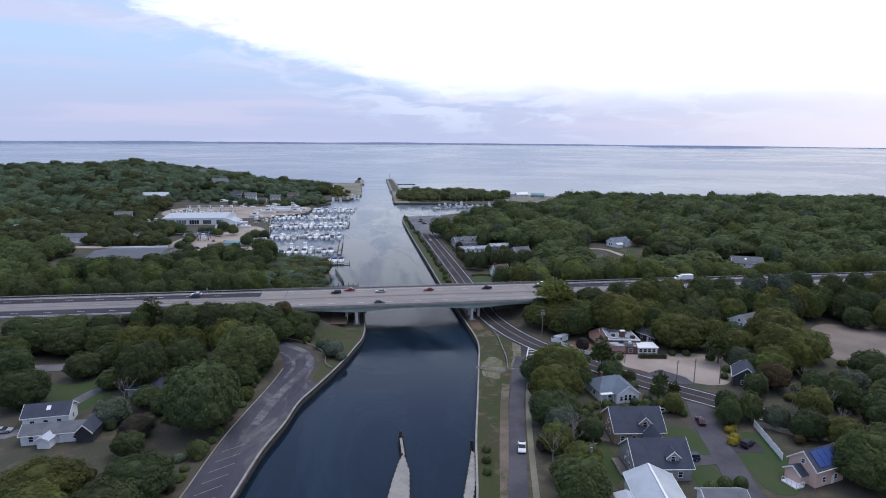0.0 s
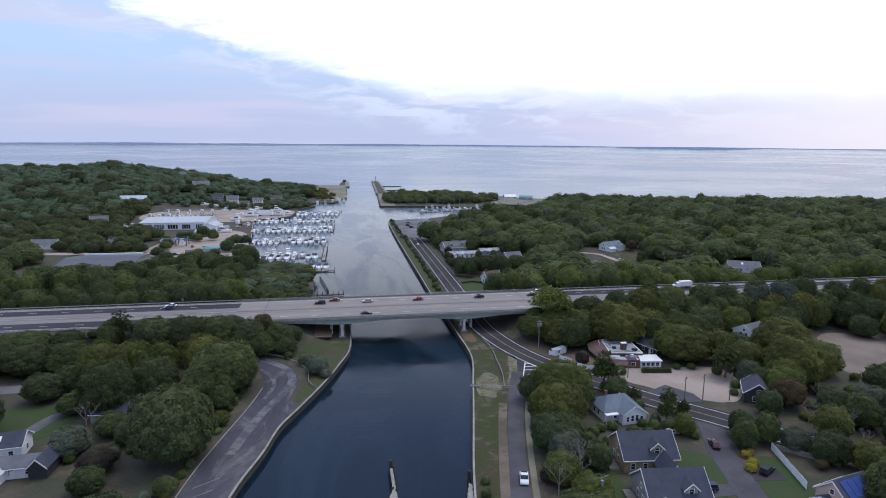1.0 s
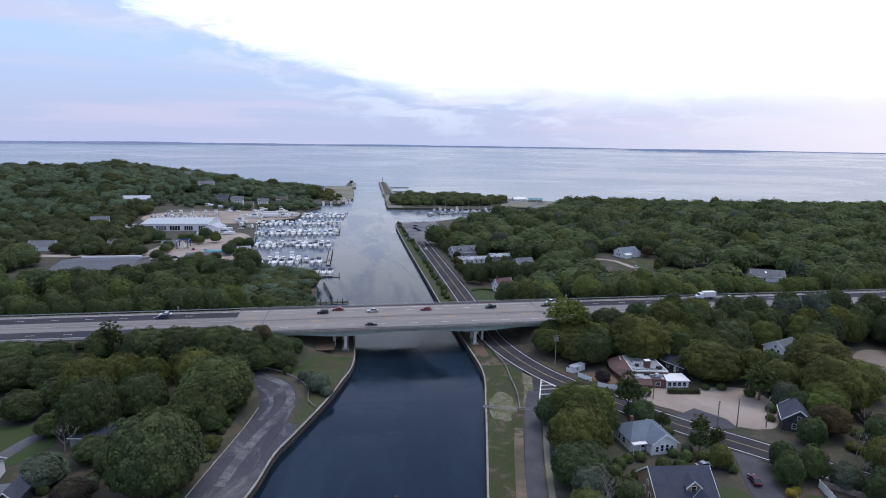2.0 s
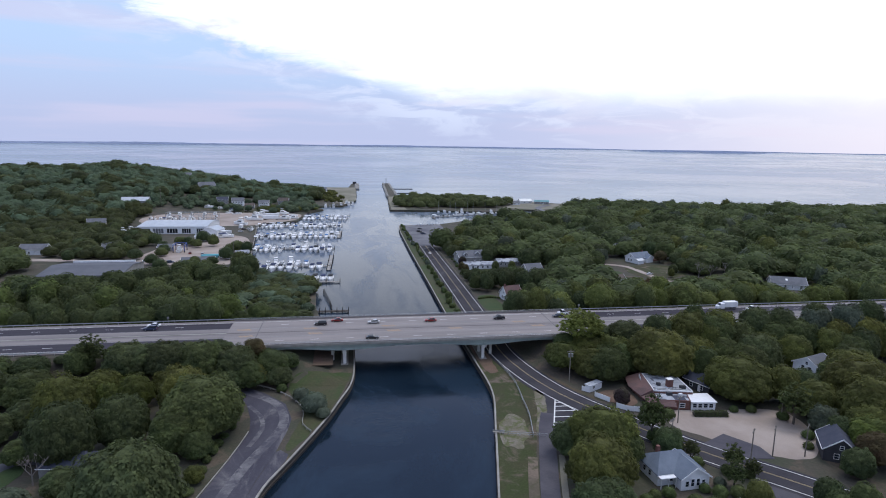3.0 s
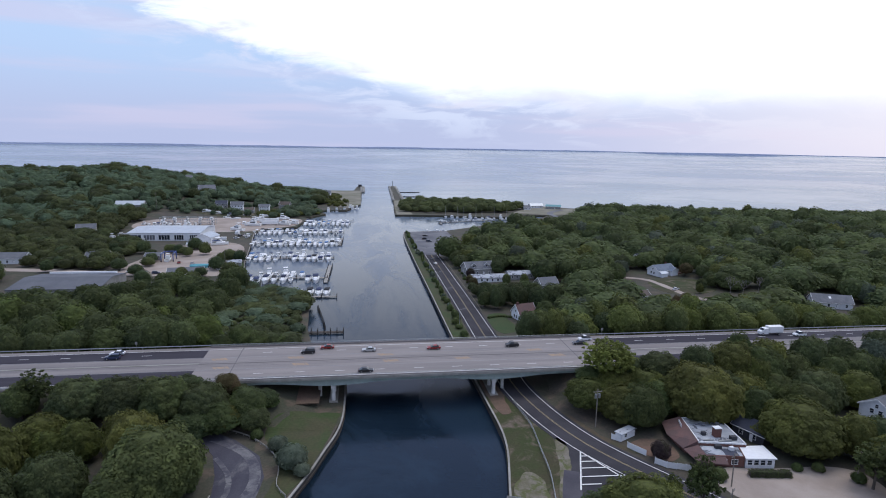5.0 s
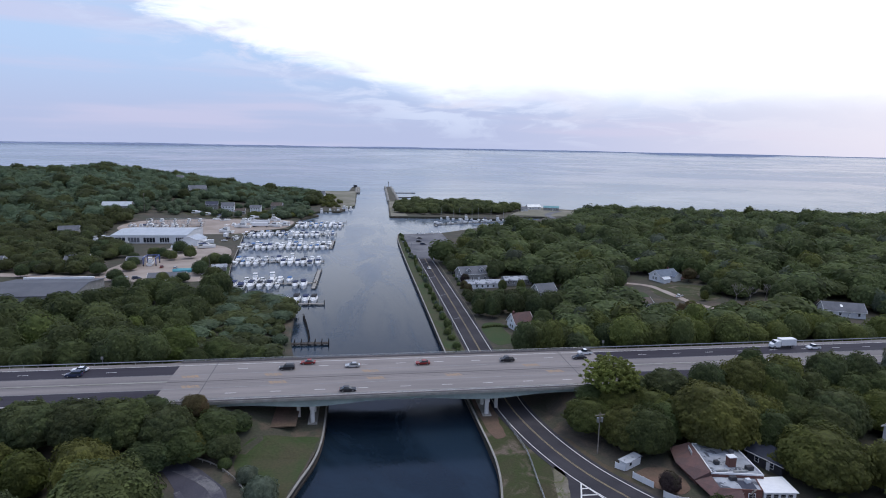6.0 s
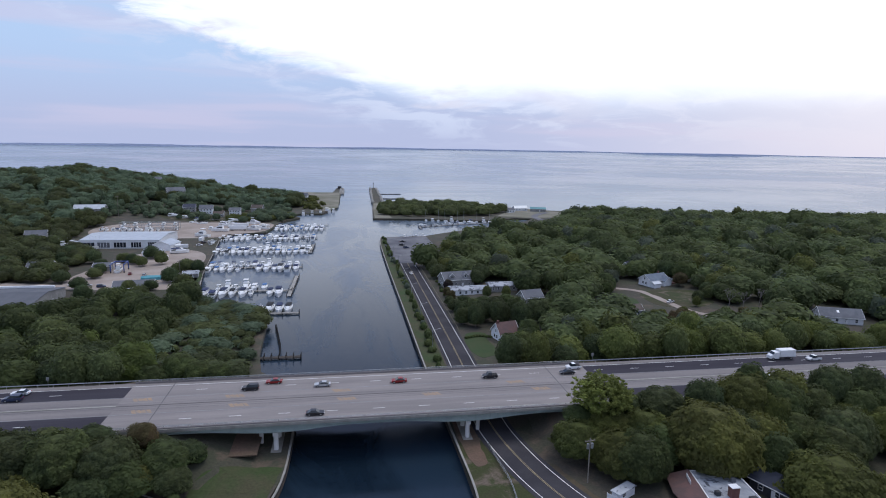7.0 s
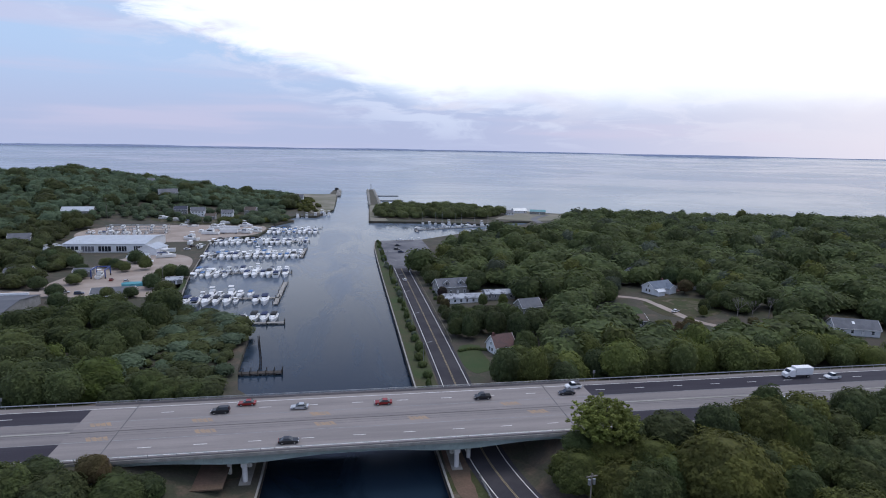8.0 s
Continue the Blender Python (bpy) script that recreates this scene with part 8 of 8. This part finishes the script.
def car(paint, label, style="sedan", group="cars on the highway"):
    """A car with its front along its own +x."""
    e = thing("car", pose(0, -950, 0), label, "car", group)
    tall = {"sedan": 1.42, "suv": 1.75, "pickup": 1.80}[style]
    belt = 0.92 if style == "sedan" else 1.10
    w = 0.90 if style == "sedan" else 0.97
    prof = [(-2.30, 0.45), (-2.34, 0.72), (-2.25, belt - 0.04), (-1.2, belt), (0.75, belt), (1.95, belt - 0.14), (2.28, 0.68), (2.30, 0.42), (1.8, 0.30), (-1.9, 0.30)]
    body = loft(bmesh.new(), [[(x, -w * 0.93, z) for x, z in prof], [(x, -w, z if z < 0.8 else z - 0.02) for x, z in prof][:], [(x, w, z if z < 0.8 else z - 0.02) for x, z in prof], [(x, w * 0.93, z) for x, z in prof]])
    part("body", body, paint, e)
    if style == "pickup":
        cab = [(-0.55, belt), (-0.45, tall), (0.55, tall), (1.15, belt)]
    elif style == "suv":
        cab = [(-2.2, belt), (-2.0, tall - 0.03), (0.2, tall), (1.05, belt)]
    else:
        cab = [(-1.75, belt), (-1.05, tall - 0.02), (0.15, tall), (1.05, belt)]
    part("greenhouse", loft(bmesh.new(), [[(x, -w * (0.95 if z == belt else 0.78), z) for x, z in cab], [(x, w * (0.95 if z == belt else 0.78), z) for x, z in cab]]), GLASS, e, "dark windows")
    (xa, za), (xb, zb) = cab[1], cab[2]
    part("roof", boxed(xa - 0.05, xb + 0.05, -w * 0.79, w * 0.79, tall - 0.05, tall + 0.02, bevel=0.02), paint, e)
    if style == "pickup":
        part("bed", boxed(-2.2, -0.65, -w * 0.82, w * 0.82, belt - 0.05, belt + 0.012), RUBBER, e, "dark truck bed")
    for x in (-1.42, 1.42):
        for y in (-w + 0.12, w - 0.12):
            wheel(e, x, y)
    for y in (-0.62, 0.62):
        part("headlight", boxed(2.2, 2.32, y - 0.18, y + 0.18, 0.62, 0.76), LAMPGLASS, e)
        part("tail_light", boxed(-2.36, -2.27, y - 0.16, y + 0.16, 0.70, 0.86), TAILGLASS, e)
    return e


def park(e, x, y, turn, z=None, label="", group=""):
    m = pose(x, y, (ground_at(x, y) + 0.1 if z is None else z), 0, 0, turn)
    if e.name in USED:
        e = copy_thing(e, m)
    else:
        USED.add(e.name)
        e.matrix_basis = m
    return tagged(e, label, group=group)


C_MAROON = car(mat("maroon_car_paint", (0.075, 0.012, 0.020), None, 0.5, 4.0, 0.3, 0.0, grain=0.03), "maroon car on the driveway")
C_BLACK, C_RED, C_SILVER, C_WHITE = car(BLACK, "black sedan driving on the highway"), car(RED, "red sedan driving on the highway"), car(SILVER, "silver sedan driving on the highway"), car(CARWHITE, "white sedan driving on the highway")
S_BLACK, S_BLUE, P_DARK, P_WHITE = car(BLACK, "black sport utility car driving on the highway", "suv"), car(CARBLUE, "dark blue sport utility car driving on the highway", "suv"), car(BLACK, "dark pickup truck driving on the highway", "pickup"), car(CARWHITE, "white pickup truck driving on the highway", "pickup")
RZ = DECK + 0.012
for e, x, y, t in ((C_BLACK, 7.8, 247.0, 0), (S_BLACK, -11, 265.3, 180), (C_RED, -5.0, 269.3, 180), (C_SILVER, 9, 265.4, 180), (C_RED, 31, 265.5, 180), (P_DARK, 58.5, 265.6, 180), (P_WHITE, 86.5, 269.6, 180), (C_BLACK, 83, 265.6, 180), (S_BLUE, -72, 265.5, 180), (C_WHITE, -72, 269.5, 180)):
    park(e, x, y, t, RZ + (0.02 if x < -44 or x > 90 else 0))
park(P_WHITE, 170, 267.0, 180, RZ + 0.02)


def lorry(length, label, x, y, turn, semi):
    e = thing("truck", pose(x, y, RZ + 0.02, 0, 0, turn), label, "truck")
    part("box", boxed(-length / 2, length / 2 - (0 if semi else 2.4), -1.28, 1.28, 1.1, 4.0 if semi else 3.4, bevel=0.06), CARWHITE, e, "white box body")
    x0 = length / 2 + (0.7 if semi else -2.2)
    top = 3.6 if semi else 2.8
    cab = part("cab", loft(bmesh.new(), [[(x0, y, z) for y, z in ((-1.2, 0.6), (1.2, 0.6), (1.2, top), (-1.2, top))], [(x0 + 1.6, y, z) for y, z in ((-1.2, 0.6), (1.2, 0.6), (1.15, 3.2 if semi else 2.7), (-1.15, 3.2 if semi else 2.7))],
                                         [(x0 + 2.3, y, z) for y, z in ((-1.15, 0.6), (1.15, 0.6), (1.1, 1.9), (-1.1, 1.9))], [(x0 + (4.0 if semi else 3.2), y, z) for y, z in ((-1.0, 0.6), (1.0, 0.6), (0.9, 1.6), (-0.9, 1.6))]]), CARWHITE, e, "white cab")
    part("windscreen", loft(bmesh.new(), [[(x0 + 1.62, y, z) for y, z in ((-1.05, 2.0), (1.05, 2.0), (1.0, 2.7), (-1.0, 2.7))], [(x0 + 2.25, y, z) for y, z in ((-1.05, 1.92), (1.05, 1.92), (1.0, 1.98), (-1.0, 1.98))]]), GLASS, cab, "dark windscreen")
    xs = [-length / 2 + 1.2, -length / 2 + 2.5, x0 + 0.4, x0 + 3.0] if semi else [-length / 2 + 1.6, x0 + 2.2]
    for xx in xs:
        for yy in (-1.05, 1.05):
            wheel(e, xx, yy, 0.5, 0.32)
    part("chassis", boxed(-length / 2 + 0.3, x0 + 2.6, -0.5, 0.5, 0.7, 1.12), RUBBER, e)
    if semi:
        side = part("lettering", boxed(-2.2, -1.0, -1.30, -1.285, 2.0, 3.2), DARKSIDE, e, "dark round emblem shape")
        for i, (a, b, z) in enumerate(((-0.6, 2.6, 2.7), (-0.6, 3.2, 2.2), (-5.6, -4.4, 2.6), (-4.0, -3.0, 2.3))):
            part("lettering_bar", boxed(a, b, -1.30, -1.285, z, z + 0.28), BLUEROOF if i else DARKSIDE, e, "plain printed bar")
    return e


lorry(14.6, "long white semi-trailer truck with printed emblem on its side", 138.0, 247.2, 0, True)
lorry(8.2, "white box truck driving on the highway", 160.0, 269.3, 180, False)
for e, x, y, t, lab in ((P_WHITE, 39.0, 135.4, -105, "white pickup truck parked on the canal lane"), (C_SILVER, 84.5, 150.5, 8, "silver sedan parked behind a house"), (S_BLUE, 78.6, 125.2, 175, "dark blue car parked on a driveway"), (C_MAROON, 92.4, 143.0, 75, "maroon car on the driveway"),
                        (S_BLACK, 97.2, 129.6, 30, "black sport utility car on a short driveway"), (C_SILVER, -95, 162.2, 8, "silver sedan parked beside a white house"), (C_BLACK, 60.5, 567, 5, "black sedan in the parking lot"), (S_BLACK, 58.5, 550, 0, "black car in the parking lot"),
                        (S_BLUE, 60.5, 538, 3, "dark car in the parking lot"), (C_WHITE, 54.6, 448, 95, "white car on the canal road"), (C_WHITE, 174, 363, 30, "white car on a sandy driveway"), (C_SILVER, -78, 440, 40, "silver car in the marina yard"), (C_WHITE, -92, 560, 10, "white car in the marina yard")):
    park(e, x, y, t, None, lab, "parked cars")
tr = thing("trailer", pose(141, 202, 2.1, 0, 0, -32), "long white camping trailer among trees", "trailer")
part("body", boxed(-4, 4, -1.2, 1.2, 0.6, 3.2, bevel=0.2), CARWHITE, tr)
for s in (-1, 1):
    wheel(tr, 0.4, s * 1.0, 0.36)
window(tr, pose(-1.5, -1.2, 1.6), 1.2, 0.8, False)
big = lorry(13.0, "white trailer standing in the boat yard", -78, 657, 180, True)
big.matrix_basis = pose(-78, 657, 2.06, 0, 0, 180)

# ---- poles and signs ----


def utility_pole(x, y, high, turn, label="weathered timber utility pole with crossarm", drums=2, base=None):
    p = thing("utility_pole", pose(x, y, (ground_at(x, y) if base is None else base) - 0.3, 0, 0, turn), label, "utility pole", "utility poles")
    part("pole", tube(bmesh.new(), (0, 0, 0), (0, 0, high + 0.3), 0.17, 0.12, 8), WOOD, p)
    part("crossarm", boxed(-1.3, 1.3, -0.08, 0.08, high - 0.5, high - 0.35), WOOD, p)
    for i in range(4):
        part("insulator", tube(bmesh.new(), (-1.15 + i * 0.77, 0, high - 0.35), (-1.15 + i * 0.77, 0, high - 0.12), 0.06, n=6), CAP, p)
    for i in range(drums):
        part("transformer", tube(bmesh.new(), (-0.55 + i * 1.1, -0.1, high - 2.2), (-0.55 + i * 1.1, -0.1, high - 1.0), 0.32, n=10), STEEL, p, "grey transformer drum")
    return p


utility_pole(71.3, 220.5, 11.2, 8)
utility_pole(80.4, 173.0, 10.0, 40, drums=0)
utility_pole(99.0, 167.6, 8.6, 40, drums=0)
utility_pole(105.6, 168.4, 8.6, 40, drums=0)
utility_pole(91.5, 188.7, 8.4, 30, drums=0)
utility_pole(113.9, 167.4, 9.0, 40, drums=0)
utility_pole(122.5, 187.0, 8.0, 30, drums=0)
utility_pole(52.0, 122.0, 8.6, 20, drums=1)
utility_pole(-76.5, 447, 11.0, 0, drums=0, label="tall timber flagpole-like utility pole beside the lawn")
utility_pole(-196, 700, 20, 20, drums=0)


def street_lamp(x, y, turn):
    s = thing("street_lamp", pose(x, y, ground_at(x, y) - 0.2, 0, 0, turn), "slim grey street lamp beside the canal road", "street lamp", "street lamps")
    part("pole", tube(bmesh.new(), (0, 0, 0), (0, 0, 7.4), 0.11, 0.07, 8), STEEL, s)
    part("arm", tube(bmesh.new(), (0, 0, 7.3), (2.4, 0, 7.8), 0.05, n=6), STEEL, s)
    part("lamp_head", boxed(2.2, 3.0, -0.16, 0.16, 7.74, 7.9, bevel=0.04), STEEL, s)
    return s


for i in range(6):
    street_lamp(48.6, 317 + i * 38, 0)
for x, y in ((148, 279), (97, 279), (-70, 280)):
    s = thing("road_sign", pose(x, y, ground_at(x, y)), "plain highway sign on a steel post", "road sign", "highway signs")
    part("post", tube(bmesh.new(), (0, 0, -0.3), (0, 0, 3.2), 0.06, n=6), STEEL, s)
    part("panel", boxed(-0.4, 0.4, -0.05, 0.0, 2.2, 3.2), GREYSIDE, s, "grey back of a sign panel")

# more of the boat yard: parked cars, containers and a work shed
for i, (e, x, y, t) in enumerate(((C_WHITE, -128, 436, 20), (S_BLACK, -124, 439, 22), (C_SILVER, -120, 434, 18), (S_BLUE, -112, 431, 15), (C_WHITE, -88, 574, 80), (C_SILVER, -84.5, 576, 82), (S_BLACK, -91.5, 572, 78), (C_WHITE, -66, 648, 10), (C_RED, -108, 462, 100), (C_SILVER, -99, 458, 95))):
    park(e, x, y, t, None, "car parked on the gravel of the boat yard", "parked cars")
for x, y, t in ((-101, 552, 8), (-96, 585, 84), (-181, 612, 5), (-196, 536, 3)):
    c = thing("storage_container", pose(x, y, 2.05, 0, 0, t), "white steel storage container in the boat yard", "container", "storage containers")
    part("body", boxed(-3.0, 3.0, -1.2, 1.2, 0.0, 2.6, bevel=0.05), CARWHITE, c)
    for s in (-0.6, 0.6):
        part("door_leaf", boxed(3.0, 3.05, s - 0.55, s + 0.55, 0.1, 2.5), CARWHITE, c)
house(-127.5, 476.0, 4, 9.0, 8.0, 3.2, 4.6, GREYSIDE, GREYROOF, "low grey work shed beside the boat hoist", front=2, ends=1, name="shed")
house(-112.0, 520.0, -4, 12.0, 7.0, 3.0, 4.8, WHITE, METALROOF, "small white workshop near the docks", front=3, ends=1, name="workshop")
house(-162.0, 478.0, 6, 13.0, 8.0, 3.2, 5.6, GREYSIDE, GREYROOF, "grey house among trees beside the marina", front=3, ends=1)
